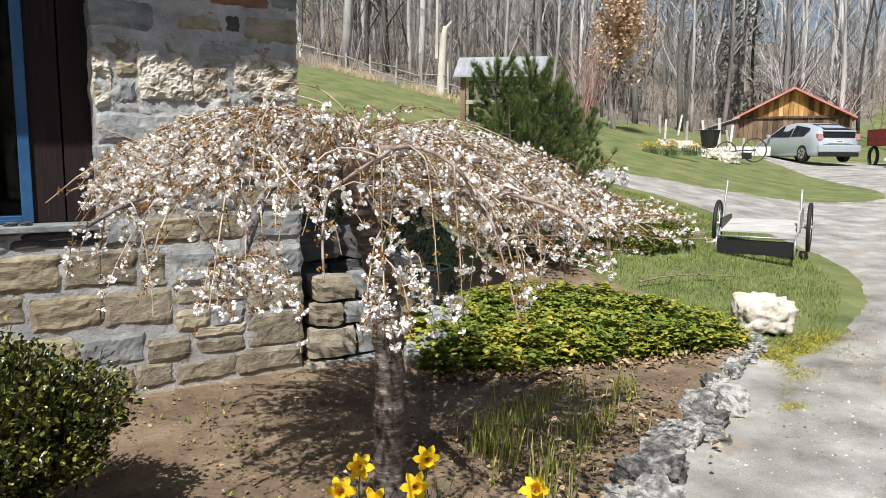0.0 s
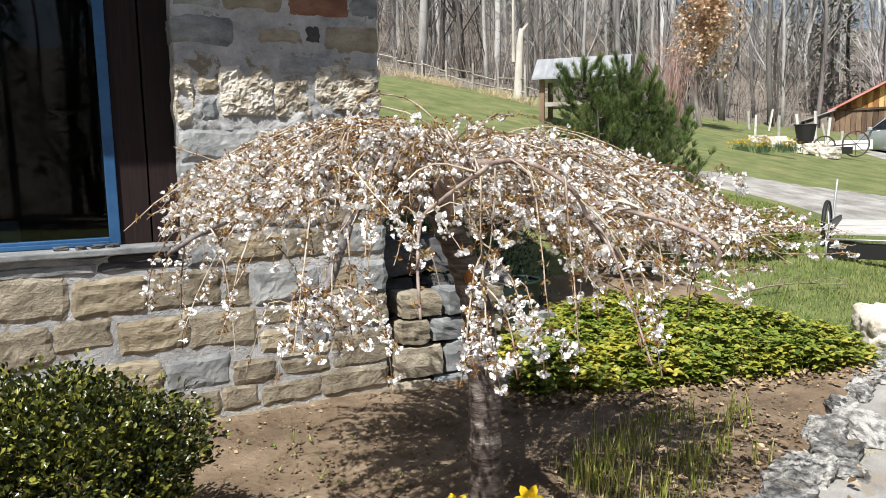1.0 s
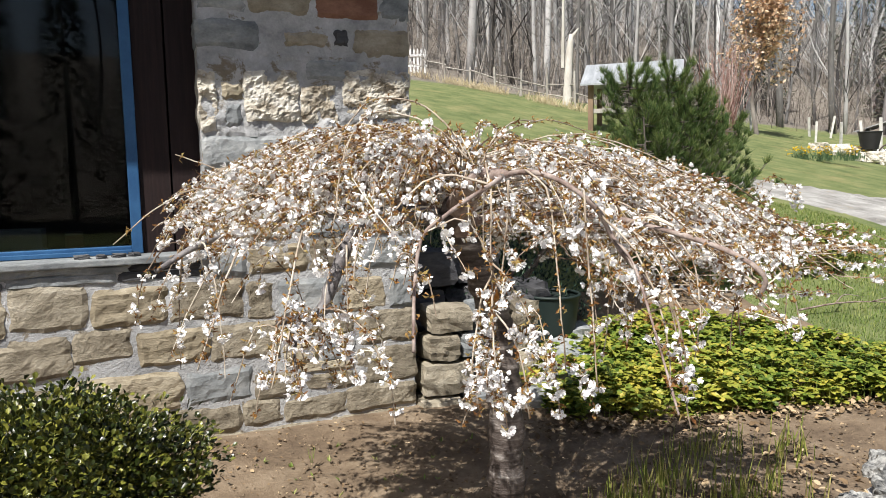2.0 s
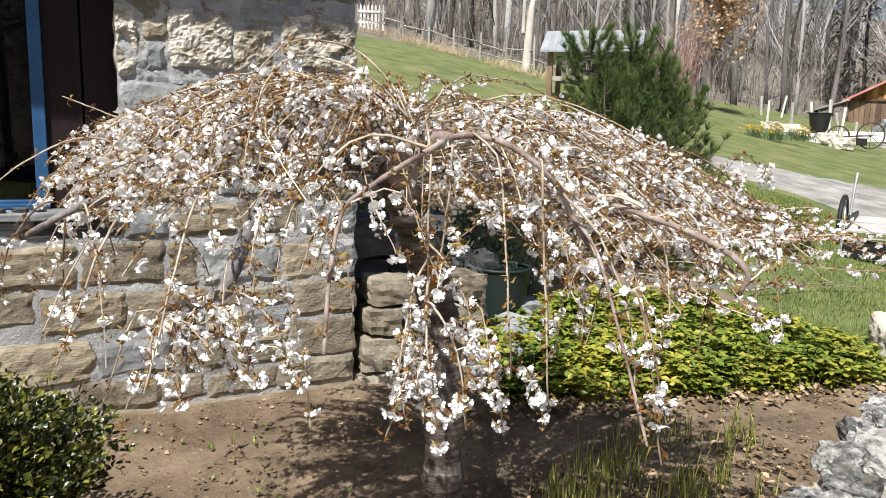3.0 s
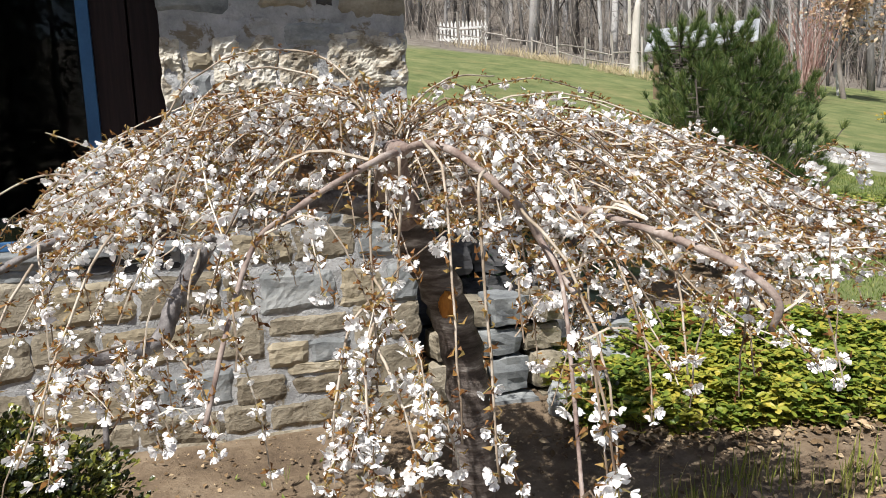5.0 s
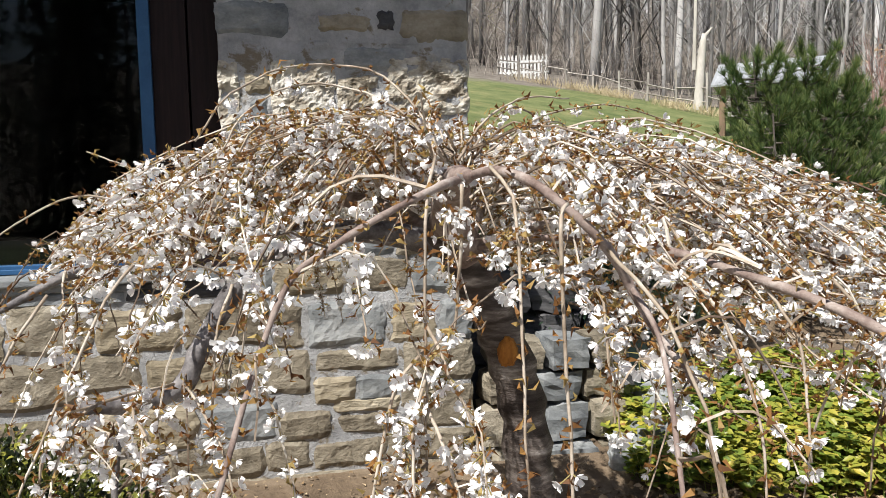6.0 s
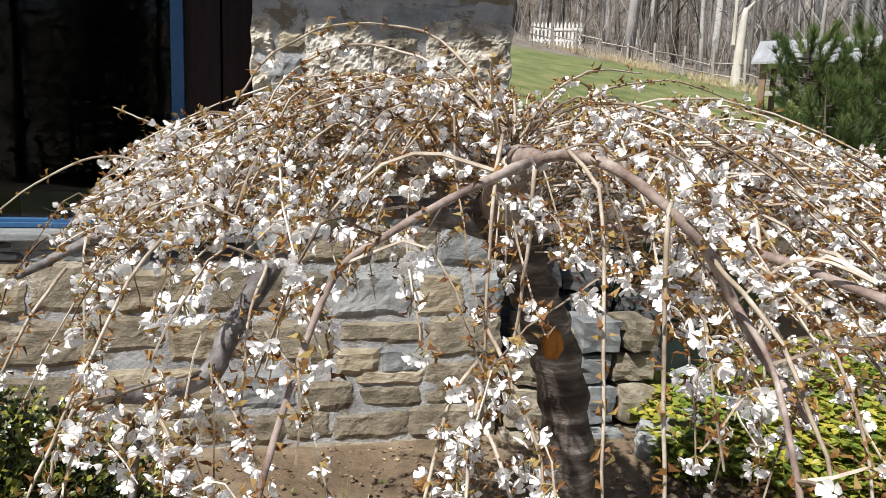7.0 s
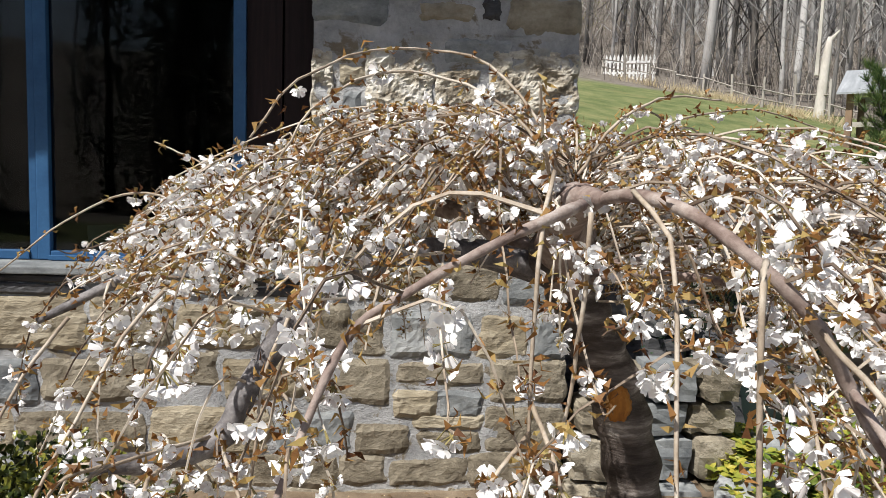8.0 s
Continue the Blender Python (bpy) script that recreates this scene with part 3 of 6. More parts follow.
pts = [rf.verts.new(p) for p in ((-4.7, WY - 0.75, 3.57), (2.8, WY - 0.75, 3.57), (2.8, 6.4, 4.6), (-4.7, 6.4, 4.6), (2.8, 9.0, 3.57), (-4.7, 9.0, 3.57))]
for q in ((0, 1, 2, 3), (3, 2, 4, 5), (1, 4, 2), (0, 3, 5), (0, 5, 4, 1)):
    rf.faces.new([pts[k] for k in q])
part("shingles", rf, SHINGLE, roof)

# ---- the weeping cherry ----
TX, TY = 1.957, 2.442
CO = np.array((TX, TY, height(TX, TY)))
cherry = thing("weeping_cherry_tree", tuple(CO), "small weeping cherry tree in white blossom with drooping bare twigs", "tree")
rng = random.Random(11)


BOUGHS = []


def limb(name, ctrl, r0, r1, sides=9, n=26, material=None, label="", knots=0.10, seed=0):
    p = spline(ctrl, n) - CO
    if name == "limb":
        BOUGHS.append(p)
    r = np.linspace(r0, r1, n)
    r = r * (1 + 0.10 * np.sin(np.arange(n) * 2.1 + seed))
    v, f = tube(p, r, sides)
    for i in range(len(v)):
        q = Vector(v[i]) * 14 + Vector((seed * 3.1, 0, 0))
        c = p[i // sides] if i // sides < n else p[-1]
        v[i] = c + (v[i] - c) * (1 + knots * 2 * noise.noise(q))
    return link_mesh(name, v, f, material or BARK_LIMB, cherry, label, True)


limb("trunk", [(1.962, 2.44, -0.18), (1.957, 2.442, -0.05), (1.955, 2.442, 0.3), (1.952, 2.446, 0.6), (1.935, 2.452, 0.82), (1.885, 2.445, 1.0), (1.815, 2.42, 1.14), (1.755, 2.38, 1.24), (1.71, 2.30, 1.295)],
     0.070, 0.046, 18, 48, BARK_CHERRY, "dark banded cherry trunk", 0.05, 1)
v0, f0 = tube([(0.004, 0, -0.08), (0.003, 0.002, 0.0), (-0.002, 0.0, 0.11)], [0.10, 0.084, 0.070], 16)
link_mesh("root_flare", v0, f0, BARK_CHERRY, cherry, "", True)
# the healed scar of a sawn-off branch, in raw orange wood
SCAR = surface("raw_orange_wood", [(0.3, (0.16, 0.055, 0.012)), (0.55, (0.42, 0.17, 0.03)), (0.75, (0.56, 0.29, 0.07))], 30, (1, 1, 0.5), 90, 0.7, 0.5, 0.004)
sc = Vector((-0.42, -0.88, -0.1)).normalized().to_track_quat("Z", "Y").to_matrix().to_4x4()
bs = bmesh.new()
bmesh.ops.create_cone(bs, cap_ends=True, segments=16, radius1=0.036, radius2=0.028, depth=0.03)
bmesh.ops.bevel(bs, geom=bs.edges[:], offset=0.006, segments=2, affect="EDGES")
for q in bs.verts:
    q.co *= 1 + 0.18 * noise.noise(q.co * 60)
bs.transform(Matrix.Translation(Vector((1.875, 2.385, 0.985)) - Vector(CO)) @ sc @ Matrix.Diagonal((0.75, 1.15, 1, 1)))
part("branch_scar", bs, SCAR, cherry, "raw orange scar of a cut branch", True)
FORK = (1.765, 2.39, 1.225)
# main limbs, front, left, right and back
limb("limb", [(1.645, 1.88, 1.385), (1.60, 1.79, 1.380), (1.52, 1.755, 1.347), (1.44, 1.74, 1.303), (1.38, 1.729, 1.258), (1.335, 1.66, 1.16), (1.297, 1.569, 1.049)], 0.0068, 0.0034, 8, 34, seed=2)
limb("limb", [FORK, (1.71, 2.24, 1.32), (1.67, 2.05, 1.37), (1.645, 1.90, 1.387), (1.645, 1.83, 1.392)], 0.050, 0.009, 10, 22, seed=12)
limb("limb", [(1.645, 1.86, 1.388), (1.66, 1.78, 1.397), (1.68, 1.69, 1.386), (1.702, 1.61, 1.352), (1.745, 1.59, 1.305), (1.785, 1.60, 1.25), (1.80, 1.56, 1.20), (1.819, 1.513, 1.154)], 0.0070, 0.0052, 8, 30, seed=3)
limb("limb", [(1.785, 1.60, 1.252), (1.775, 1.51, 1.20), (1.72, 1.37, 1.09), (1.661, 1.23, 0.974)], 0.0036, 0.0024, 8, 18, seed=13)
limb("limb", [FORK, (1.63, 2.36, 1.272), (1.50, 2.30, 1.285), (1.377, 2.18, 1.268), (1.311, 2.07, 1.233), (1.24, 2.0, 1.125), (1.213, 1.985, 1.07), (1.16, 1.94, 1.058), (1.09, 1.885, 1.072)], 0.027, 0.0105, 10, 32, GREY_BARK, seed=4)
limb("limb", [(1.14, 1.93, 1.06), (1.125, 1.91, 0.99), (1.122, 1.89, 0.915)], 0.0065, 0.005, 8, 10, GREY_BARK, seed=14)
# darker bark here puts the crown's shade into the limb's colour
limb("limb", [FORK, (1.50, 2.46, 1.275), (1.22, 2.42, 1.275), (0.99, 2.36, 1.225), (0.84, 2.31, 1.15)], 0.022, 0.007, 8, 22, GREY_BARK, seed=5)
limb("limb", [FORK, (1.60, 2.75, 1.33), (1.38, 2.95, 1.33), (1.15, 3.0, 1.24)], 0.03, 0.012, 8, 20, seed=6)
limb("limb", [FORK, (1.97, 2.33, 1.29), (2.22, 2.19, 1.29), (2.46, 2.07, 1.23), (2.66, 1.98, 1.15)], 0.017, 0.006, 8, 22, seed=7)
limb("limb", [FORK, (1.86, 2.15, 1.27), (1.94, 1.86, 1.275), (2.0, 1.65, 1.245), (2.05, 1.51, 1.205), (2.077, 1.444, 1.159), (2.081, 1.46, 1.111)], 0.0075, 0.0055, 8, 24, seed=8)
limb("limb", [FORK, (1.92, 2.72, 1.34), (2.10, 3.0, 1.34), (2.32, 3.25, 1.24)], 0.026, 0.01, 8, 18, seed=9)

twigs, petals, bronze, stalks = Soup(), Soup(), Soup(), Soup()
CX, CY, TOP = 1.76, 2.36, 1.50


def reach(th):
    """How far the crown spreads towards th."""
    c, s = math.cos(th), math.sin(th)
    rx = 1.55 if c > 0 else (0.84 if s > 0 else 0.72)
    ry = 1.25 if s > 0 else 0.80
    return 1 / math.sqrt((c / rx) ** 2 + (s / ry) ** 2)


def flower(p, size, d):
    """Five cupped petals round a small eye."""
    d = Vector(d).normalized()
    q = d.to_track_quat("Z", "Y").to_matrix()
    v, f = [], []
    cup = rng.uniform(0.35, 1.4)
    spin = rng.uniform(0, 6.28)
    for k in range(5):
        a = spin + k * 2 * math.pi / 5 + rng.uniform(-0.12, 0.12)
        tilt = cup * rng.uniform(0.7, 1.3)
        s = size * rng.uniform(0.85, 1.1)
        # base, two shoulders, two lobes and the notch between them, the petal's keel set lower
        for r, da, h in ((0.06, 0, 0), (0.58, -0.66, 0.34), (0.96, -0.44, 0.78), (0.95, 0, 0.80), (0.96, 0.44, 0.78), (0.58, 0.66, 0.34), (0.58, 0, 0.30)):
            open_r = r * (1.25 - 0.32 * tilt)
            w = q @ Vector((math.cos(a + da) * open_r * s, math.sin(a + da) * open_r * s, h * tilt * s))
            v.append((p[0] + w.x, p[1] + w.y, p[2] + w.z))
        o = k * 7
        f += [(o, o + 1, o + 6), (o, o + 6, o + 5), (o + 1, o + 2, o + 3, o + 6), (o + 6, o + 3, o + 4, o + 5)]
    petals.add(v, f)


def leaf(soup, p, d, length, width, bend=0.25):
    d = Vector(d).normalized()
    side = d.cross(Vector((rng.uniform(-1, 1), rng.uniform(-1, 1), rng.uniform(-1, 1)))).normalized() * width
    up = d.cross(side).normalized() * length * bend
    p = Vector(p)
    soup.add([p, p + d * length * 0.5 + side + up, p + d * length, p + d * length * 0.5 - side + up], [(0, 1, 2, 3)])


def cluster(p, n):
    for _ in range(n):
        d = Vector((rng.gauss(0, 0.8), rng.gauss(0, 0.8), rng.gauss(-0.8, 0.6))).normalized()
        stem = rng.uniform(0.006, 0.020)
        q = Vector(p) + d * stem
        stalks.add(*tube([p, q], [0.0007, 0.0009], 3, False))
        flower(q, rng.uniform(0.0080, 0.0116), d)


def buds(p, n):
    for _ in range(n):
        d = Vector((rng.gauss(0, 1), rng.gauss(0, 1), rng.gauss(0.1, 0.8)))
        leaf(bronze, Vector(p) + Vector((rng.gauss(0, 0.003), rng.gauss(0, 0.003), rng.gauss(0, 0.003))), d, rng.uniform(0.010, 0.024), rng.uniform(0.0018, 0.0040), 0.4)


def dress(p, bloom, start=0.15, every=0.05):
    """Blossom clusters and bronze leaf buds along a twig."""
    seg = np.linalg.norm(np.diff(p, axis=0), axis=1)
    total = seg.sum()
    s = total * start
    cum = np.concatenate([[0], np.cumsum(seg)])
    while s < total:
        i = min(len(seg) - 1, int(np.searchsorted(cum, s)) - 1)
        q = p[i] + (p[i + 1] - p[i]) * ((s - cum[i]) / max(seg[i], 1e-6))
        if rng.random() < bloom:
            cluster(q, rng.choice((2, 3, 4, 5, 6)))
        if rng.random() < 0.9:
            buds(q, rng.choice((3, 5, 6)))
        s += every * rng.uniform(0.6, 1.4)


def twig(ctrl, r0, r1, n=12, bloom=0.6, start=0.15, every=0.05, sides=4, single=False, wave=0.0013):
    p = spline(ctrl, n) - CO
    for i in range(1, n):
        p[i] += np.array((rng.gauss(0, wave), rng.gauss(0, wave), rng.gauss(0, wave)))
    if single:
        link_mesh("hanging_twig", *tube(p, np.linspace(r0, r1, n), sides), TWIG, cherry, "", True)
    else:
        twigs.add(*tube(p, np.linspace(r0, r1, n), sides, False))
    dress(p, bloom, start, every)
    return p


# long twigs that run over the dome and hang at its rim
for k in range(1400):
    th = rng.uniform(0, 2 * math.pi)
    front = max(0.0, -math.sin(th))
    if rng.random() < (0.86 if math.cos(th) > 0 else 0.97) * front ** 0.5:
        continue
    R = reach(th) * rng.uniform(0.70, 1.06)
    ra = rng.uniform(0.02, 0.60) * R
    rb = R * rng.uniform(0.8, 1.0) if rng.random() < 0.6 else rng.uniform(ra / R + 0.25, 1.0) * R
    sink = rng.random() ** 1.6 * (0.26 if math.cos(th) > 0 else 0.20 - 0.12 * min(1.0, -math.cos(th) * 1.6))
    side = 0.5 + 0.5 * math.cos(th)
    drop = rng.uniform(0.12, 0.24) + 0.21 * side + 0.02 * front + 0.02 * max(0.0, -math.cos(th))
    bend = 3.6 - 2.1 * side
    curl = rng.gauss(0, 0.20 + 0.35 * max(0.0, -math.cos(th)))
    if math.cos(th) < 0 and rng.random() < 0.40:
        continue
    rim_low = rng.uniform(1.16, 1.30) if math.cos(th) < 0.15 else rng.uniform(0.98, 1.20)

    def dome(r, extra=0.0):
        u = r / R
        t = th + curl * (u - 0.3)
        x, y = CX + math.cos(t) * r, CY + math.sin(t) * r
        hump = 0.045 * side * math.sin(math.pi * min(1.0, u / 0.8))
        z = TOP + 0.10 * (y - CY) + hump - sink - drop * u ** bend - extra
        return (x, y, max(z, rim_low))
    m1, m2 = ra + (rb - ra) * 0.35, ra + (rb - ra) * 0.7
    tail = rng.uniform(0.02, 0.12 if math.cos(th) > 0 else 0.07) * (0.4 + 0.6 * rb / R)
    lift = rng.uniform(0.0, 0.05)
    c = [dome(ra, 0.05), dome(m1, -lift), dome(m2, -lift * 0.5), dome(rb, tail * 0.25), dome(rb + 0.04, tail)]
    twig(c, rng.uniform(0.0015, 0.0034), 0.0010, 12, 0.68 if rng.random() < 0.52 else rng.uniform(0.05, 0.25), 0.08, 0.038)

# short crossing twigs that fill the dome
for k in range(430):
    th = rng.uniform(0, 2 * math.pi)
    front = max(0.0, -math.sin(th))
    if rng.random() < 0.9 * front ** 0.5 or (math.cos(th) > 0.2 and rng.random() < 0.55):
        continue
    R = reach(th)
    r = R * math.sqrt(rng.uniform(0.03, 0.95))
    left = max(0.0, -math.cos(th))
    x, y = CX + math.cos(th) * r, CY + math.sin(th) * r
    z = TOP + 0.10 * (y - CY) - 0.02 - rng.random() ** 1.5 * (0.18 - 0.10 * left) - (0.19 + 0.05 * left) * (r / R) ** (2.0 + 1.4 * left)
    a, L = th + rng.gauss(0, 0.9), rng.uniform(0.10, 0.26)
    dx, dy = math.cos(a) * L, math.sin(a) * L
    fall = L * rng.uniform(0.1, 0.6)
    twig([(x, y, z), (x + dx * 0.4, y + dy * 0.4, z + rng.uniform(0.0, 0.05)), (x + dx * 0.8, y + dy * 0.8, z - fall * 0.4), (x + dx, y + dy, z - fall)], rng.uniform(0.0014, 0.0028), 0.001, 8, 0.52, 0.05, 0.034)

# hangers below the limbs
HANG = [((1.60, 1.85, 1.37), 2), ((1.23, 2.0, 1.10), 1), ((0.95, 2.36, 1.2), 5), ((2.0, 1.65, 1.26), 3),
        ((2.46, 2.05, 1.25), 4), ((2.64, 1.97, 1.17), 3), ((1.30, 2.98, 1.28), 3), ((1.95, 1.86, 1.30), 2), ((2.07, 1.46, 1.14), 2)]
for (x, y, z), n in HANG:
    for _ in range(n):
        a = rng.uniform(0, 2 * math.pi)
        out, L = rng.uniform(0.05, 0.28), rng.uniform(0.14, 0.40)
        dx, dy = math.cos(a) * out, math.sin(a) * out * 0.8
        c = [(x, y, z), (x + dx * 0.5, y + dy * 0.5, z + 0.02), (x + dx, y + dy, z - L * 0.35), (x + dx * 1.2, y + dy * 1.2, z - L)]
        twig(c, rng.uniform(0.0022, 0.004), 0.0013, 11, rng.uniform(0.35, 0.7), 0.3, 0.045)
# spurs of blossom and short drooping twigs along the limbs
for p in BOUGHS:
    dress(p, 0.20, 0.22, 0.05)
    for _ in range(5):
        i = rng.randrange(len(p) // 4, len(p) - 1)
        b = p[i] + CO
        a, L = rng.uniform(0, 6.28), rng.uniform(0.06, 0.20)
        m = b + np.array((math.cos(a) * L * 0.5, math.sin(a) * L * 0.5, 0.02))
        twig([b, m, b + np.array((math.cos(a) * L * 0.9, math.sin(a) * L * 0.9, -L * rng.uniform(0.2, 0.9)))], 0.0022, 0.0012, 7, 0.4, 0.3, 0.04)
# thin hangers along the left rim
for _ in range(6):
    th = math.pi + rng.uniform(-0.8, 0.2)
    R = reach(th) * rng.uniform(0.75, 1.05)
    x, y = CX + math.cos(th) * R, CY + math.sin(th) * R
    z, L = 1.24 + 0.10 * (y - CY), rng.uniform(0.15, 0.36)
    ox, oy = math.cos(th) * 0.10, math.sin(th) * 0.10
    twig([(x - ox, y - oy, z + 0.06), (x, y, z), (x + ox, y + oy, z - L * 0.5), (x + ox * 1.7, y + oy * 1.7, z - L)], 0.0024, 0.0013, 10, 0.55, 0.25, 0.05)
# straight danglers that hang in front
for c, bloom in (([(1.60, 1.86, 1.42), (1.565, 1.76, 1.35), (1.561, 1.756, 1.238), (1.557, 1.745, 1.10), (1.555, 1.74, 0.95)], 0.25),
                 ([(1.619, 1.776, 1.379), (1.617, 1.78, 1.29), (1.612, 1.79, 1.20), (1.598, 1.795, 1.13), (1.570, 1.80, 1.09)], 0.25),
                 ([(1.655, 1.76, 1.402), (1.660, 1.69, 1.37), (1.656, 1.648, 1.315), (1.648, 1.60, 1.15), (1.64, 1.56, 0.97)], 0.12),
                 ([(1.690, 1.57, 1.355), (1.667, 1.53, 1.34), (1.664, 1.515, 1.24), (1.662, 1.49, 1.08), (1.66, 1.47, 0.95)], 0.12),
                 ([(1.745, 1.59, 1.305), (1.79, 1.52, 1.22), (1.81, 1.45, 1.08), (1.815, 1.43, 0.93)], 0.15),
                 ([(1.88, 1.80, 1.30), (1.93, 1.66, 1.22), (1.95, 1.58, 1.08), (1.95, 1.56, 0.95)], 0.2),
                 ([(2.0, 1.66, 1.25), (2.02, 1.60, 1.17), (2.02, 1.57, 1.02)], 0.1), ([(2.14, 1.72, 1.26), (2.18, 1.65, 1.16), (2.19, 1.62, 0.98)], 0.1),
                 ([(1.16, 1.93, 1.27), (1.13, 1.86, 1.22), (1.085, 1.78, 1.10), (1.04, 1.702, 0.974)], 0.15),
                 ([(1.02, 2.0, 1.22), (0.98, 1.96, 1.15), (0.945, 1.92, 1.06), (0.91, 1.89, 0.98)], 0.2),
                 ([(1.29, 2.03, 1.22), (1.27, 1.96, 1.16), (1.26, 1.93, 1.05), (1.255, 1.92, 0.96)], 0.3),
                 ([(1.20, 1.97, 1.075), (1.12, 1.83, 1.09), (1.09, 1.78, 1.05), (1.075, 1.75, 0.97)], 0.9),
                 ([(1.17, 1.94, 1.06), (1.17, 1.82, 1.08), (1.20, 1.76, 1.05), (1.225, 1.72, 0.97)], 0.9),
                 ([(1.11, 1.90, 1.07), (1.08, 1.83, 1.08), (1.06, 1.80, 1.03), (1.055, 1.79, 0.96)], 0.9),
                 ([(1.15, 1.93, 1.06), (1.13, 1.85, 1.04), (1.13, 1.82, 0.99)], 1.0), ([(1.21, 1.98, 1.07), (1.24, 1.88, 1.08), (1.28, 1.81, 1.03), (1.30, 1.78, 0.96)], 0.7),
                 ([(1.561, 1.756, 1.19), (1.57, 1.68, 1.15), (1.60, 1.65, 1.07), (1.61, 1.64, 0.98)], 1.0), ([(1.56, 1.75, 1.16), (1.51, 1.70, 1.12), (1.48, 1.68, 1.02), (1.47, 1.68, 0.94)], 1.0),
                 ([(1.598, 1.795, 1.13), (1.56, 1.75, 1.10), (1.54, 1.72, 1.0), (1.535, 1.71, 0.90)], 1.0), ([(1.558, 1.745, 1.12), (1.53, 1.69, 1.07), (1.525, 1.67, 0.97), (1.52, 1.67, 0.86)], 1.0),
                 ([(1.557, 1.74, 1.08), (1.57, 1.67, 1.03), (1.59, 1.65, 0.94), (1.60, 1.65, 0.84)], 0.9), ([(1.556, 1.74, 1.0), (1.50, 1.68, 0.98), (1.46, 1.66, 0.91), (1.44, 1.66, 0.84)], 0.9),
                 ([(1.61, 1.64, 1.02), (1.64, 1.61, 0.96), (1.65, 1.60, 0.86)], 0.9)):
    p = twig(c, 0.0028, 0.0016, 14, bloom if bloom < 0.6 else bloom * 0.62, 0.25, 0.030 if bloom < 0.6 else 0.025, 6, True, 0.0008)
    for _ in range(2 if bloom > 0.8 else 0):
        b = p[rng.randrange(4, 13)] + CO
        a, L = rng.uniform(0, 6.28), rng.uniform(0.04, 0.13)
        w = np.array((math.cos(a) * L, math.sin(a) * L, 0.0))
        twig([b, b + w * 0.5 + np.array((0, 0, 0.01)), b + w - np.array((0, 0, L * rng.uniform(0.3, 1.0)))], 0.0016, 0.0009, 7, 0.6, 0.3, 0.024)
# a few bare arching shoots above the dome
for c in ([(1.66, 2.08, 1.42), (1.615, 2.13, 1.53), (1.55, 2.19, 1.595), (1.471, 2.231, 1.611), (1.38, 2.12, 1.585), (1.298, 1.995, 1.522), (1.25, 1.96, 1.45)],
          [(1.66, 2.06, 1.42), (1.58, 2.12, 1.52), (1.48, 2.18, 1.565), (1.39, 2.14, 1.555), (1.32, 2.05, 1.50), (1.28, 2.0, 1.43)],
          [(1.62, 1.96, 1.41), (1.59, 1.88, 1.46), (1.575, 1.84, 1.515)],
          [(1.68, 2.05, 1.42), (1.75, 2.10, 1.50), (1.85, 2.16, 1.545), (1.96, 2.22, 1.55)],
          [(1.80, 2.30, 1.44), (2.0, 2.5, 1.54), (2.2, 2.65, 1.585), (2.324, 2.725, 1.59), (2.5, 2.76, 1.55), (2.7, 2.8, 1.46), (2.9, 2.84, 1.34)],
          [(1.10, 2.40, 1.335), (0.976, 2.404, 1.366), (0.86, 2.40, 1.32), (0.74, 2.39, 1.22)],
          [(1.14, 2.62, 1.38), (1.02, 2.65, 1.43), (0.923, 2.68, 1.469)]):
    twig(c, 0.0028, 0.0015, 18, 0.10, 0.1, 0.05, 5, True, 0.0010)
stalks.link("flower_stalk", STALK, cherry, "thin green flower stalks")["kind"] = "stuff"
twigs.link("twig", TWIG, cherry, "thin tan drooping twigs")["kind"] = "stuff"
petals.link("blossom", PETAL, cherry, "small white cherry blossoms", True)["kind"] = "stuff"
bronze.link("young_leaves", BRONZE, cherry, "bronze opening leaf buds")["kind"] = "stuff"

# ---- the garden ----
rng = random.Random(21)


def leaf_mesh(soup, p, d, up, length, width, fold=0.2):
    """One leaf, folded along its midrib."""
    d, up = Vector(d).normalized(), Vector(up)
    side = d.cross(up)
    side = (side.normalized() if side.length > 1e-4 else Vector((1, 0, 0))) * width
    n = side.cross(d).normalized()
    p = Vector(p)
    a = p + d * length * 0.45
    soup.add([p, a + side + n * width * fold, p + d * length, a - side + n * width * fold, a], [(0, 4, 1), (4, 2, 1), (0, 3, 4), (4, 3, 2)])


def oval_leaf(soup, p, d, up, length, width):
    """A broad blunt leaf, arched along its midrib."""
    d, up = Vector(d).normalized(), Vector(up)
    side = d.cross(up)
    side = (side.normalized() if side.length > 1e-4 else Vector((1, 0, 0))) * width
    n = side.cross(d).normalized() * width
    p = Vector(p)
    a, b, t = p + d * length * 0.40, p + d * length * 0.76, p + d * length
    soup.add([p, a + side * 0.8 + n * 0.25, b + side + n * 0.1, t - n * 0.35, b - side + n * 0.1, a - side * 0.8 + n * 0.25, a, b - n * 0.1],
             [(0, 6, 1), (0, 5, 6), (6, 7, 2, 1), (6, 5, 4, 7), (7, 3, 2), (7, 4, 3)])


# boxwood
BX, BY = 0.50, 2.75
bz = height(BX, BY)
boxwood = thing("boxwood_shrub", (BX, BY, bz), "rounded green boxwood shrub with small glossy leaves", "shrub")
stems, leaves = Soup(), Soup()
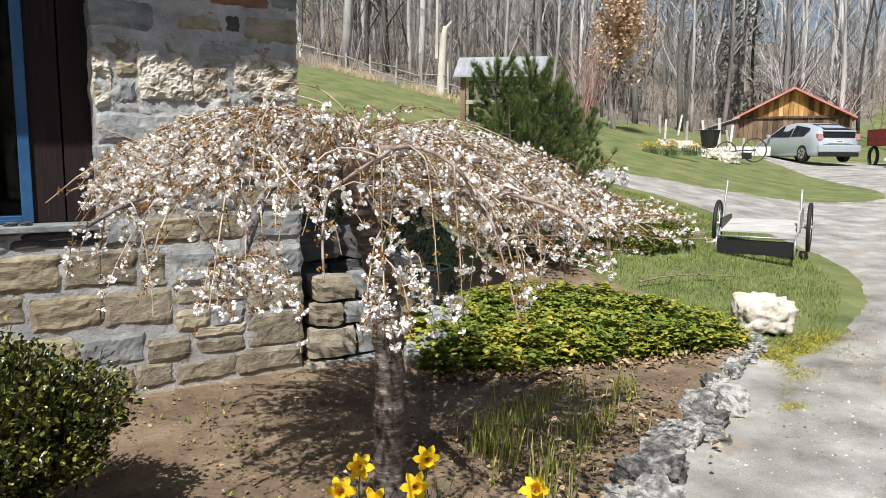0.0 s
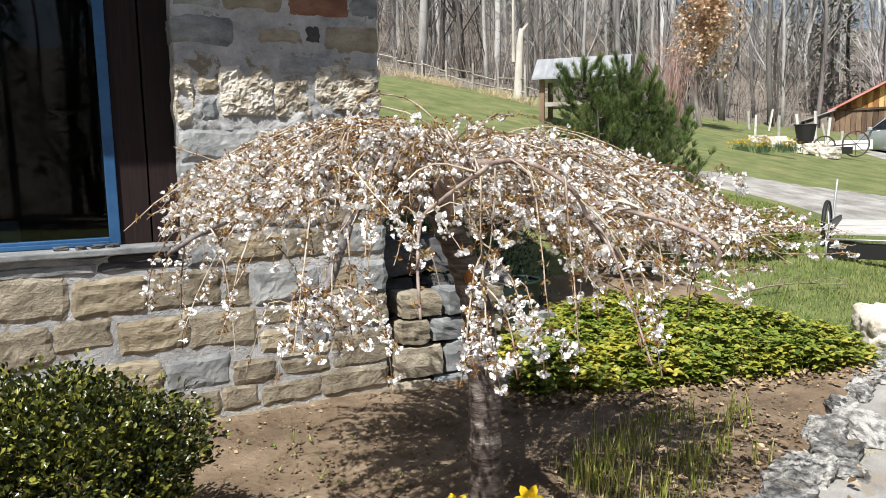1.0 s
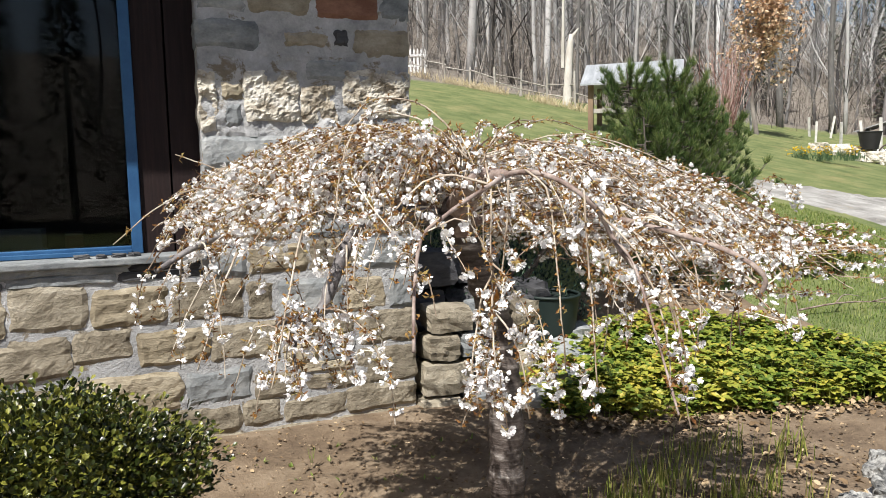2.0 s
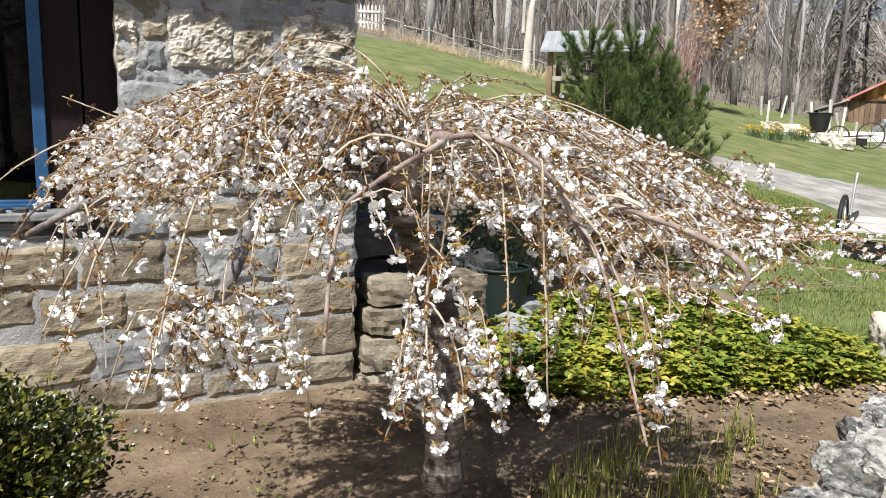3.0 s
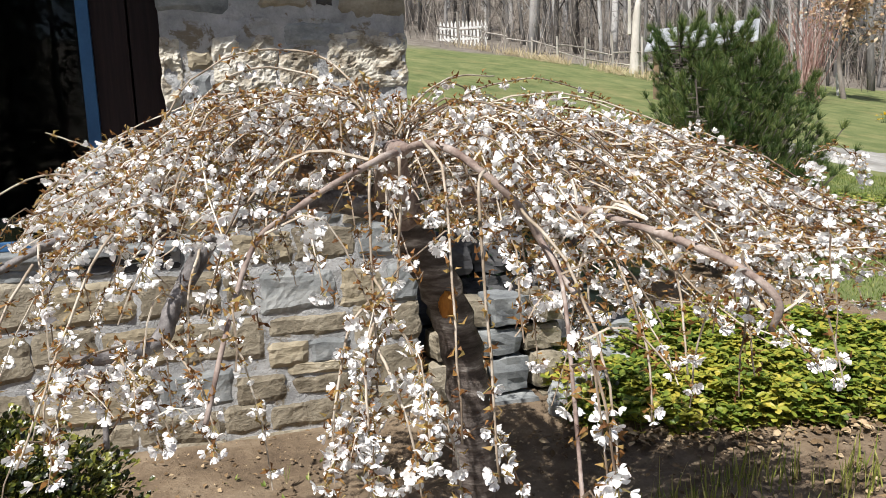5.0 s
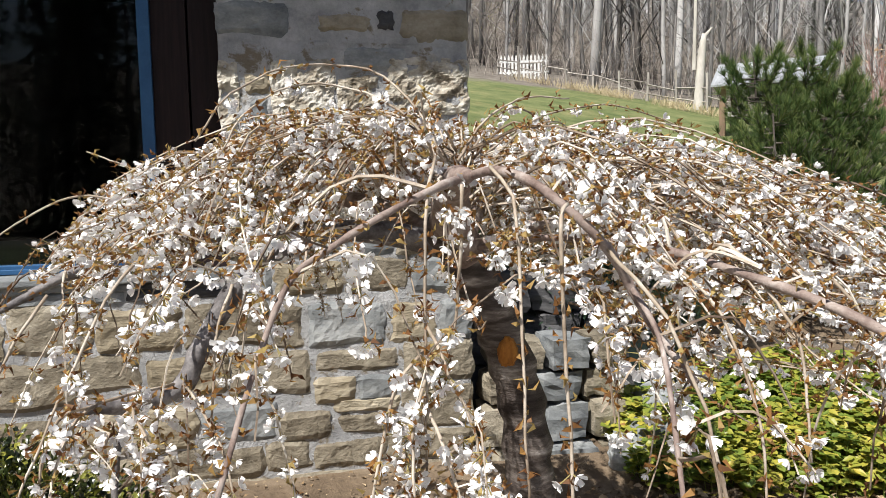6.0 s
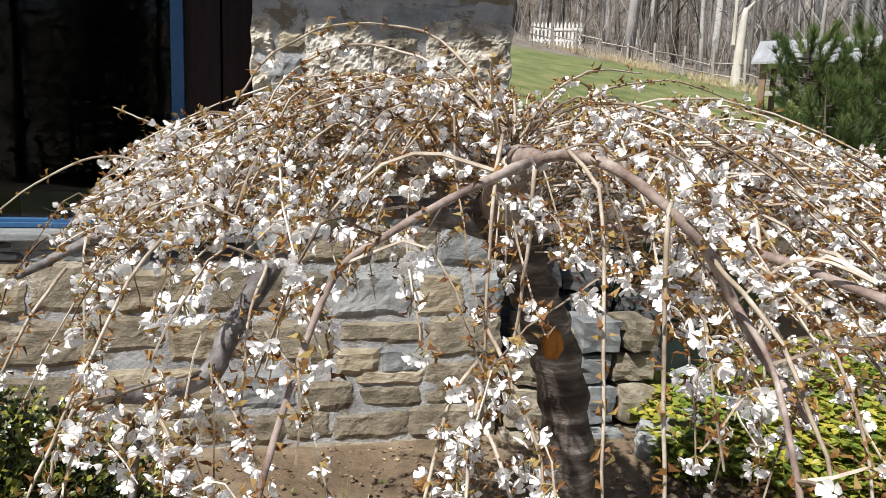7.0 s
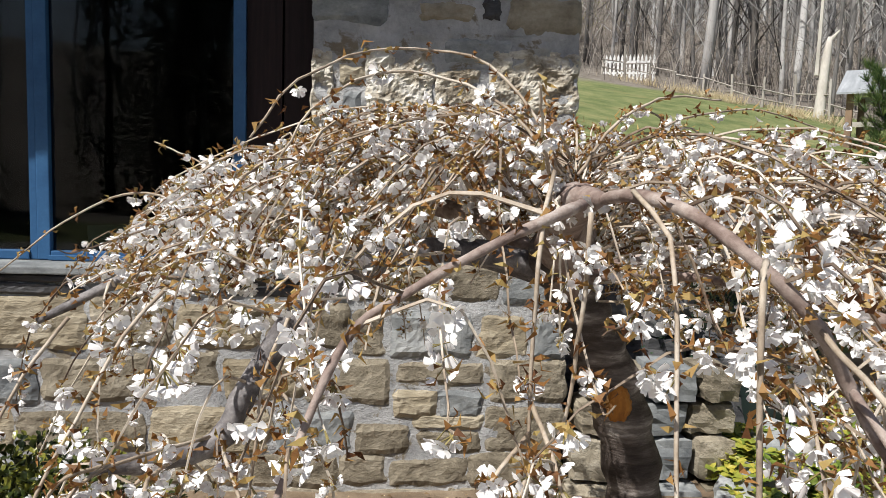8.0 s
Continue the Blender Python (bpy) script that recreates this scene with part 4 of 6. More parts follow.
for k in range(22):
    th, el = rng.uniform(0, 2 * math.pi), rng.uniform(0.25, 1.45)
    e = (math.cos(th) * math.cos(el) * 0.5, math.sin(th) * math.cos(el) * 0.5, 0.12 + math.sin(el) * 0.56)
    c = [(rng.uniform(-0.06, 0.06), rng.uniform(-0.06, 0.06), -0.03), (e[0] * 0.35, e[1] * 0.35, e[2] * 0.45), e]
    stems.add(*tube(spline(c, 8), np.linspace(0.008, 0.002, 8), 4, False))
for k in range(23000):
    th, u = rng.uniform(0, 2 * math.pi), rng.uniform(-0.32, 1.0)
    el = math.asin(max(-1, min(1, u)))
    lump = 1 + 0.32 * noise.noise(Vector((math.cos(th) * 2.2, math.sin(th) * 2.2, u * 2.4 + 5))) + 0.30 * noise.noise(Vector((math.cos(th) * 6, math.sin(th) * 6, u * 6)))
    r = lump * (1 - rng.random() ** 1.4 * 0.5)
    x, y = math.cos(th) * math.cos(el) * 0.50 * r, math.sin(th) * math.cos(el) * 0.48 * r
    z = 0.40 + math.sin(el) * 0.41 * r * (1.0 - 0.18 * smoothstep(0.0, 0.5, x))
    if z < 0.08 * rng.random() + 0.05:
        continue
    if rng.random() > smoothstep(0.10, 0.42, z):
        continue
    waist = 0.10 + 0.90 * smoothstep(0.08, 0.52, z)
    x, y = x * waist, y * waist
    d = Vector((x + rng.gauss(0, 0.35), y + rng.gauss(0, 0.35), z - 0.25 + rng.gauss(0.15, 0.35)))
    oval_leaf(leaves, (x, y, z), d, (rng.gauss(0, 0.4), rng.gauss(0, 0.4), 1), rng.uniform(0.018, 0.030), rng.uniform(0.006, 0.010))
stems.link("stem", BARK_LIMB, boxwood)
leaves.link("foliage", LEAF_BOX, boxwood, "small glossy green leaves")["kind"] = "stuff"


def inside(poly, x, y):
    c = False
    for (x1, y1), (x2, y2) in zip(poly, poly[1:] + poly[:1]):
        if (y1 > y) != (y2 > y) and x < (x2 - x1) * (y - y1) / (y2 - y1) + x1:
            c = not c
    return c


def scatter(poly, n):
    xs, ys = [p[0] for p in poly], [p[1] for p in poly]
    got = []
    while len(got) < n:
        x, y = rng.uniform(min(xs), max(xs)), rng.uniform(min(ys), max(ys))
        if inside(poly, x, y):
            got.append((x, y))
    return got


def rim_distance(poly, x, y):
    best = 9.0
    for (x1, y1), (x2, y2) in zip(poly, poly[1:] + poly[:1]):
        t = max(0, min(1, ((x - x1) * (x2 - x1) + (y - y1) * (y2 - y1)) / ((x2 - x1) ** 2 + (y2 - y1) ** 2)))
        best = min(best, math.hypot(x - x1 - t * (x2 - x1), y - y1 - t * (y2 - y1)))
    return best


def ground_cover(poly, n, tall, label, leaf_len=0.056, material=None):
    x0, y0 = poly[0]
    ob = thing("pachysandra_patch", (x0, y0, height(x0, y0)), label, "ground cover", kind="stuff")
    o = Vector((x0, y0, height(x0, y0)))
    lv, st = Soup(), Soup()
    for x, y in scatter(poly, n):
        edge = min(1.0, rim_distance(poly, x, y) / 0.14)
        top = tall * (0.70 + 0.30 * edge) * rng.uniform(0.55, 1.15) + 0.06 * noise.noise(Vector((x * 3, y * 3, 0)))
        g = Vector((x, y, height(x, y))) - o
        tip = g + Vector((rng.gauss(0, 0.02), rng.gauss(0, 0.02), top))
        st.add(*tube([g - Vector((0, 0, 0.02)), tip], [0.003, 0.002], 3, False))
        for whorl, m in ((0.0, 6), (-0.05, 5), (-0.1, 3)):
            a0 = rng.uniform(0, 6.28)
            for j in range(m):
                a = a0 + j * 6.28 / m + rng.gauss(0, 0.2)
                d = Vector((math.cos(a), math.sin(a), rng.gauss(0.15, 0.25) - whorl * 2))
                oval_leaf(lv, tip + Vector((0, 0, whorl)), d, (rng.gauss(0, 0.25), rng.gauss(0, 0.25), 1), leaf_len * rng.uniform(0.6, 1.15), leaf_len * rng.uniform(0.22, 0.32))
    st.link("stem", LEAF_IRIS, ob)
    lv.link("foliage", material or LEAF_PACHY, ob, "bright yellow-green whorled leaves")
    return ob


PATCH = [(2.92, 3.64), (3.3, 3.46), (4.0, 3.25), (4.7, 3.08), (5.25, 2.98), (5.42, 3.25), (5.2, 3.8), (4.9, 4.3), (4.4, 4.7), (3.6, 4.7), (3.0, 4.4)]
ground_cover(PATCH, 1650, 0.17, "low mat of bright yellow-green pachysandra leaves beside the bed")
ground_cover([(5.7, 5.2), (6.3, 4.9), (7.0, 4.9), (7.3, 5.2), (7.0, 5.7), (6.3, 5.9), (5.8, 5.7)], 420, 0.28, "taller clump of yellow-green ground cover on the lawn", 0.05, LEAF_CLUMP)

# shoots of iris and day lily
SHOOTS = [(2.42, 2.05), (2.66, 2.10), (2.95, 2.30), (3.45, 2.42), (3.9, 2.62), (3.85, 2.9), (3.45, 3.15), (3.0, 3.0), (2.62, 2.75), (2.45, 2.4)]
blade_meshes = []
for k in range(9):
    L, lean, w = rng.uniform(0.10, 0.25), rng.uniform(0.02, 0.3), rng.uniform(0.003, 0.006)
    me = bpy.data.meshes.new("blade")
    me.from_pydata([(0, -w, -0.02), (0, w, -0.02), (lean * L * 0.4, w, L * 0.6), (lean * L * 0.4, -w, L * 0.6), (lean * L, 0, L), (0.002, 0, L * 0.3)], [], [(0, 1, 5), (1, 2, 5), (2, 3, 5), (3, 0, 5), (3, 2, 4)])
    me.materials.append(LEAF_IRIS2)
    blade_meshes.append(me)
for c in range(62):
    (x, y), = scatter(SHOOTS, 1)
    sh = thing("lily_shoots", (x, y, height(x, y) + 0.015), "fresh green upright lily shoots with yellowed tips", "plant", "spring shoots in the bed")
    for _ in range(rng.randint(9, 13)):
        ob = new("blade", rng.choice(blade_meshes))
        ob.parent = sh
        ob.matrix_local = pose(rng.gauss(0, 0.05), rng.gauss(0, 0.05), 0, rng.gauss(0, 7), rng.gauss(0, 7), rng.uniform(0, 360)) @ Matrix.Scale(rng.uniform(0.5, 0.95), 4)

# daffodils before the trunk
YELLOW = surface("daffodil_petal", [(0.3, (0.72, 0.46, 0.01)), (0.7, (0.86, 0.62, 0.02))], 20, (1, 1, 1), 90, 0.6, 0.0, trans=0.3)
ORANGE = surface("daffodil_trumpet", [(0.3, (0.78, 0.40, 0.005)), (0.7, (0.86, 0.52, 0.01))], 20, (1, 1, 1), 90, 0.6, 0.0, trans=0.2)
LEAF_BLUE = surface("daffodil_leaf", [(0.3, (0.05, 0.10, 0.05)), (0.7, (0.13, 0.20, 0.10))], 8, (1, 1, 1), 60, 0.5, 0.0, island=0.4, trans=0.2)


def daffodil(x, y, h, face, seed):
    r = random.Random(seed)
    g = height(x, y)
    ob = thing("daffodil", (x, y, g), "yellow daffodil flower on a green stem", "flower", "daffodils in the bed")
    top = Vector((0.01, 0.0, h))
    q = Vector(face).normalized().to_track_quat("Z", "Y").to_matrix()
    v, f = tube(spline([(0, 0, -0.02), (0.004, 0.003, h * 0.6), top], 8), np.linspace(0.004, 0.003, 8), 6)
    link_mesh("stem", v, f, LEAF_BLUE, ob)
    for k in range(6):
        a = k * math.pi / 3
        pts = []
        for rr, w, z in ((0.007, 0.006, 0.0), (0.027, 0.017, 0.005), (0.045, 0.014, 0.001), (0.058, 0.001, -0.005)):
            for sgn in (-1, 1):
                pts.append(top + q @ Vector((math.cos(a) * rr - math.sin(a) * w * sgn, math.sin(a) * rr + math.cos(a) * w * sgn, z + r.uniform(-0.002, 0.002))))
        link_mesh("petal", pts, [(0, 1, 3, 2), (2, 3, 5, 4), (4, 5, 7, 6)], YELLOW, ob)
    cup = []
    for rr, z in ((0.010, 0.0), (0.013, 0.017), (0.015, 0.031), (0.021, 0.041)):
        for j in range(12):
            a = j * math.pi / 6
            wav = 1 + (0.12 if j % 2 and z > 0.03 else 0)
            cup.append(top + q @ Vector((math.cos(a) * rr * wav, math.sin(a) * rr * wav, z)))
    link_mesh("trumpet", cup, [(i * 12 + j, i * 12 + (j + 1) % 12, (i + 1) * 12 + (j + 1) % 12, (i + 1) * 12 + j) for i in range(3) for j in range(12)], ORANGE, ob, "orange-yellow frilled trumpet")
    for k in range(4):
        a, L = r.uniform(0, 6.28), r.uniform(0.14, 0.26)
        px, py, w = r.gauss(0, 0.025), r.gauss(0, 0.025), 0.006
        dx, dy = math.cos(a), math.sin(a)
        pts = []
        for u in (0, 0.4, 0.75, 1.0):
            ww = w * (1 - u ** 3)
            for sgn in (-1, 1):
                pts.append((px + dx * L * 0.35 * u * u - dy * ww * sgn, py + dy * L * 0.35 * u * u + dx * ww * sgn, L * u * (1 - 0.15 * u) - 0.01))
        link_mesh("leaf", pts, [(0, 1, 3, 2), (2, 3, 5, 4), (4, 5, 7, 6)], LEAF_BLUE, ob)


for k, (x, y) in enumerate(((1.74, 2.30), (2.0, 2.23), (1.60, 2.17), (1.84, 2.05), (2.19, 1.79), (1.70, 2.10))):
    daffodil(x, y, 0.17 - height(x, y) + rng.uniform(-0.01, 0.012) - (0.04 if k == 5 else 0), (-0.45 + rng.gauss(0, 0.25), -0.8, 0.35 + rng.gauss(0, 0.15)), 40 + k)
tuft = thing("daffodil_leaves", (1.85, 2.15, height(1.85, 2.15)), "blue-green daffodil leaves without flowers", "plant", kind="stuff")
s = Soup()
for _ in range(70):
    px, py = rng.uniform(-0.35, 0.35), rng.uniform(-0.2, 0.22)
    a, L = rng.uniform(0, 6.28), rng.uniform(0.10, 0.22)
    dx, dy, w = math.cos(a), math.sin(a), 0.006
    pts = []
    for u in (0, 0.5, 1.0):
        for sgn in (-1, 1):
            pts.append((px + dx * L * 0.4 * u * u - dy * w * (1 - u * 0.9) * sgn, py + dy * L * 0.4 * u * u + dx * w * (1 - u * 0.9) * sgn, L * u - 0.02))
    s.add(pts, [(0, 1, 3, 2), (2, 3, 5, 4)])
s.link("leaf", LEAF_BLUE, tuft)

# border stones of the bed
BORDER = surface("border_limestone", [(0.34, (0.045, 0.045, 0.045)), (0.44, (0.145, 0.145, 0.142)), (0.53, (0.25, 0.247, 0.238)), (0.64, (0.50, 0.495, 0.475))], 17, (1, 1, 1), 45, 0.9, 1.0, 0.04, vary=0.2, spots=(8, 0.60, (0.15, 0.13, 0.10)))
line = spline([(1.9, 1.22), (2.5, 1.74), (2.95, 2.02), (3.45, 2.20), (3.9, 2.40), (4.35, 2.64), (4.75, 2.83), (5.1, 2.95), (5.38, 3.08)], 23)
for k, p in enumerate(line):
    x, y = float(p[0]), float(p[1])
    big = 1.0 if k < 15 else 0.72
    w = rng.uniform(0.22, 0.40) * big
    ob = part("border_stone", rough_rock(w, rng.uniform(0.15, 0.24) * big, rng.uniform(0.11, 0.17) * big, 60 + k, 11, 0.20, 0.5), BORDER, smooth=False)
    ob.matrix_world = pose(x + rng.gauss(0, 0.03), y - 0.02 + rng.gauss(0, 0.04), height(x, y) - 0.065, rng.uniform(-14, 14), rng.uniform(-14, 14), 27 + rng.uniform(-30, 30))
    tagged(ob, "rough pale grey limestone edging the flower bed", "stone", "stones along the bed")

# white quartz boulder on the grass
QUARTZ = surface("quartz_white", [(0.28, (0.34, 0.28, 0.21)), (0.45, (0.55, 0.51, 0.44)), (0.7, (0.72, 0.70, 0.66))], 11, (1, 1, 1), 45, 0.7, 0.8, 0.02, spots=(9, 0.62, (0.36, 0.29, 0.2)))
rock = part("boulder", rough_rock(0.43, 0.36, 0.30, 21, 17, 0.17, 0.1), QUARTZ, smooth=True)
rock.matrix_world = pose(5.72, 3.22, height(5.72, 3.22) - 0.04, 0, 0, -28)
tagged(rock, "white quartz boulder standing on the grass verge", "rock")

# low dry-stone wall beside the corner of the house, and the shaded rubble above it
bank = thing("dry_stone_wall", (2.6, 4.2, 0), "low dry-laid brown stone wall in the shade of the house", "wall", kind="structure")
kinds = (STONE_BROWN, STONE_BROWN, STONE_GREY, STONE_DARK, STONE_DARK)
k = 0
for z, hgt, row in ((-0.10, 0.15, (0.28, 0.36, 0.22)), (0.06, 0.20, (0.34, 0.24, 0.2)), (0.27, 0.15, (0.22, 0.30, 0.24)), (0.43, 0.16, (0.3, 0.22, 0.2))):
    x = 2.262 + 0.01 * k
    for w in row:
        k += 1
        ob = part("stone", rough_rock(w - 0.015, 0.26, hgt, 200 + k, 4, 0.10, 0.9), kinds[k % 3], bank)
        ob.matrix_local = pose(x + w / 2 - 2.6, rng.uniform(-0.03, 0.06) + z * 0.15, z, 0, 0, rng.uniform(-6, 6))
        x += w
for z, hgt, row in ((0.0, 0.34, (0.4, 0.36, 0.42)), (0.36, 0.28, (0.34, 0.4, 0.36)), (0.64, 0.26, (0.42, 0.34))):
    x = 2.30
    for w in row:
        k += 1
        ob = part("stone", rough_rock(w, 0.34, hgt, 300 + k, 4, 0.16, 0.6), kinds[3 + k % 2], bank)
        ob.matrix_local = pose(x + w / 2 - 2.6, 0.50 + rng.uniform(-0.05, 0.05), z, 0, 0, rng.uniform(-10, 10))
        x += w
for x, y, sz in ((3.15, 4.0, 0.26), (3.35, 4.25, 0.3), (2.98, 3.92, 0.2), (3.6, 4.6, 0.28)):
    k += 1
    ob = part("boulder", rough_rock(sz * 1.2, sz, sz * 0.8, 400 + k, 5, 0.2, 0.4), STONE_GREY)
    ob.matrix_world = pose(x, y, height(x, y) - 0.04, 0, 0, rng.uniform(0, 90))
    tagged(ob, "grey fieldstone half hidden by the ground cover", "rock", "fieldstones beside the low wall")
TUB = plain("dark_green_plastic", (0.010, 0.020, 0.018), 0.6)
tub = thing("planter_tub", (3.45, 4.62, height(3.45, 4.62)), "dark green plastic planter tub standing in the shade", "planter", rz=20)
bmt = bmesh.new()
bmesh.ops.create_cone(bmt, cap_ends=False, segments=28, radius1=0.15, radius2=0.20, depth=0.42, matrix=Matrix.Translation((0, 0, 0.21)))
bmesh.ops.create_cone(bmt, cap_ends=True, segments=28, radius1=0.14, radius2=0.18, depth=0.36, matrix=Matrix.Translation((0, 0, 0.19)))
part("tub_body", bmt, TUB, tub, smooth=True)
v, f = tube([(0.2 * math.cos(a), 0.2 * math.sin(a), 0.42) for a in np.linspace(0, 2 * math.pi, 30)], [0.012] * 30, 6, False)
link_mesh("rim", v, f, TUB, tub, "", True)

# dark yew behind the low wall
YEW = surface("yew_leaf", [(0.2, (0.006, 0.016, 0.010)), (0.5, (0.018, 0.038, 0.022)), (0.85, (0.045, 0.075, 0.04))], 4, (1, 1, 1), 50, 0.5, 0.0, 0.001, island=0.6)
yew = thing("yew_shrub", (3.15, 5.05, height(3.15, 5.05)), "dark green yew shrub in the shade behind the low wall", "shrub")
s, st = Soup(), Soup()
for k in range(7500):
    th, u = rng.uniform(0, 2 * math.pi), rng.uniform(-0.1, 1.0)
    el = math.asin(u)
    lump = 1 + 0.25 * noise.noise(Vector((math.cos(th) * 2, math.sin(th) * 2, u * 2 + 9)))
    r = lump * (1 - rng.random() ** 2 * 0.4)
    x, y, z = math.cos(th) * math.cos(el) * 0.85 * r, math.sin(th) * math.cos(el) * 0.55 * r, 0.12 + math.sin(el) * 0.95 * r
    leaf_mesh(s, (x, y, z), (x + rng.gauss(0, 0.5), y + rng.gauss(0, 0.5), rng.gauss(0.3, 0.5)), (0, 0, 1), rng.uniform(0.03, 0.06), rng.uniform(0.006, 0.01))
for k in range(16):
    a = rng.uniform(0, 6.28)
    st.add(*tube([(0, 0, -0.05), (math.cos(a) * 0.3, math.sin(a) * 0.2, 0.4), (math.cos(a) * 0.6, math.sin(a) * 0.4, 0.75)], [0.02, 0.012, 0.004], 5, False))
st.link("stem", BARK_LIMB, yew)
s.link("foliage", YEW, yew, "dark flat needles")["kind"] = "stuff"

# a bare branch dropped on the grass
fallen = thing("fallen_branch", (6.05, 4.25, height(6.05, 4.25)), "bare grey branch lying on the grass", "branch")
for c, r in (([(-0.5, 0.1, 0.02), (-0.2, 0.02, 0.06), (0.15, -0.02, 0.05), (0.55, -0.16, 0.02)], 0.009), ([(-0.2, 0.02, 0.06), (0.05, 0.14, 0.09), (0.35, 0.2, 0.04)], 0.006), ([(0.15, -0.02, 0.05), (0.3, -0.14, 0.10), (0.42, -0.3, 0.03)], 0.005)):
    v, f = tube(spline(c, 12), np.linspace(r, r * 0.4, 12), 6)
    link_mesh("branch", v, f, BARK_LIMB, fallen, "", True)

# slate chips on the window ledge
for x, w in ((0.52, 0.07), (0.61, 0.05), (0.69, 0.06), (0.76, 0.045)):
    ob = part("slate_chip", rough_rock(w, 0.05, 0.022, int(x * 100), 3, 0.2, 0.5), STONE_DARK)
    ob.matrix_world = pose(x, WY + 0.04 + rng.uniform(-0.02, 0.02), 0.996, 0, 0, rng.uniform(-40, 40))
    tagged(ob, "small dark slate chip on the window ledge", "stone", "chips on the window ledge")

# dead leaves, crumbs and small sprouts on the soil
litter = thing("dead_leaves", (2.0, 3.0, 0), "dry brown fallen leaves and petals on the soil", "leaf litter", kind="stuff")
s, c = Soup(), Soup()
for x, y in scatter([(-1.5, 1.6), (2.4, 1.8), (4.2, 2.7), (5.3, 3.2), (4.6, 3.3), (2.7, 3.7), (2.3, 4.1), (-1.5, 4.1)], 3800):
    z = height(x, y) + 0.03
    a = rng.uniform(0, 6.28)
    size = rng.choice((0.008, 0.012, 0.016, 0.028))
    leaf_mesh(s, (x - 2.0, y - 3.0, z + rng.uniform(-0.01, 0.012)), (math.cos(a), math.sin(a), rng.gauss(0, 0.25)), (rng.gauss(0, 0.4), rng.gauss(0, 0.4), 1), size, size * 0.35, 0.5)
# a drift of larger dead leaves before the ground cover and among the shoots
for k in range(900):
    u = rng.random()
    if k < 520:
        x, y = 2.75 + 2.4 * u + rng.gauss(0, 0.05), 3.56 - 0.62 * u + rng.gauss(0, 0.07)
    else:
        x, y = 2.5 + 1.4 * u + rng.gauss(0, 0.1), 2.3 + 0.45 * u + rng.gauss(0, 0.25)
    a, size = rng.uniform(0, 6.28), rng.uniform(0.02, 0.055)
    oval_leaf(s, (x - 2.0, y - 3.0, height(x, y) + 0.03 + rng.uniform(-0.005, 0.02)), (math.cos(a), math.sin(a), rng.gauss(0, 0.3)), (rng.gauss(0, 0.5), rng.gauss(0, 0.5), 1), size, size * 0.3)
s.link("leaf", DRY_LEAF, litter)
clods = thing("soil_clods", (2.0, 3.0, 0), "small dark clods and chips on the bare soil", "soil", kind="stuff")
for x, y in scatter([(-1.5, 1.6), (2.4, 1.8), (4.2, 2.7), (5.0, 3.0), (2.7, 3.7), (2.3, 4.1), (-1.5, 4.1)], 2800):
    z = height(x, y) + 0.014
    r = rng.uniform(0.004, 0.016)
    p = Vector((x - 2.0, y - 3.0, z))
    vs = [p + Vector((rng.uniform(0.6, 1.2) * r * sx, rng.uniform(0.6, 1.2) * r * sy, rng.uniform(0.4, 0.9) * r * sz)) for sx, sy, sz in ((1, 0, 0), (0, 1, 0), (-1, 0, 0), (0, -1, 0), (0, 0, 1), (0, 0, -1))]
    c.add(vs, [(0, 1, 4), (1, 2, 4), (2, 3, 4), (3, 0, 4), (1, 0, 5), (2, 1, 5), (3, 2, 5), (0, 3, 5)])
c.link("clod", SOIL, clods)
weeds = thing("seedling_weeds", (2.0, 3.0, 0), "tiny green seedlings scattered over the soil", "weed", kind="stuff")
s = Soup()
for x, y in scatter([(0.9, 2.4), (2.0, 2.6), (2.7, 3.0), (2.4, 3.6), (1.2, 3.9)], 60):
    z = height(x, y) + 0.02
    for j in range(rng.randint(2, 5)):
        a = rng.uniform(0, 6.28)
        leaf_mesh(s, (x - 2, y - 3, z), (math.cos(a), math.sin(a), rng.uniform(0.4, 1.5)), (0, 0, 1), rng.uniform(0.015, 0.04), 0.005)
for j in range(7):
    a = rng.uniform(0, 6.28)
    leaf_mesh(s, (1.50 - 2, 3.62 - 3, height(1.5, 3.62) + 0.01), (math.cos(a) * 0.2, math.sin(a) * 0.2, 1), (1, 0, 0), 0.11, 0.006)
s.link("leaf", LEAF_IRIS, weeds)

# grass verge, moss by the gravel
verge = thing("lawn_grass", (6.0, 4.0, 0), "short green lawn grass with dry blades", "grass", kind="stuff")
s = Soup()
VERGE = [(5.5, 2.62), (6.6, 3.1), (7.4, 3.5), (8.3, 4.4), (9.1, 5.8), (9.4, 7.0), (8.6, 8.4), (7.0, 8.4), (6.0, 7.0), (5.2, 5.6), (5.5, 4.2), (5.5, 3.2)]
for x, y in scatter(VERGE, 42000):
    z = height(x, y) - 0.02
    a, L = rng.uniform(0, 6.28), rng.uniform(0.016, 0.05) * (1 + 0.7 * noise.noise(Vector((x * 2.5, y * 2.5, 7))))
    dx, dy, w = math.cos(a), math.sin(a), 0.003
    b = rng.uniform(0.1, 0.9) * L
    s.add([(x - 6 - dy * w, y - 4 + dx * w, z), (x - 6 + dy * w, y - 4 - dx * w, z), (x - 6 + dx * b, y - 4 + dy * b, z + L)], [(0, 1, 2)])
s.link("blade", GRASS, verge)
MOSS = surface("moss", [(0.25, (0.14, 0.13, 0.02)), (0.5, (0.30, 0.29, 0.04)), (0.8, (0.46, 0.42, 0.08))], 9, (1, 1, 1), 60, 0.95, 0.8, 0.02, island=0.6)
moss = thing("moss_patch", (5.0, 2.5, 0), "yellow-green moss creeping over the gravel edge", "moss", kind="stuff")
s = Soup()
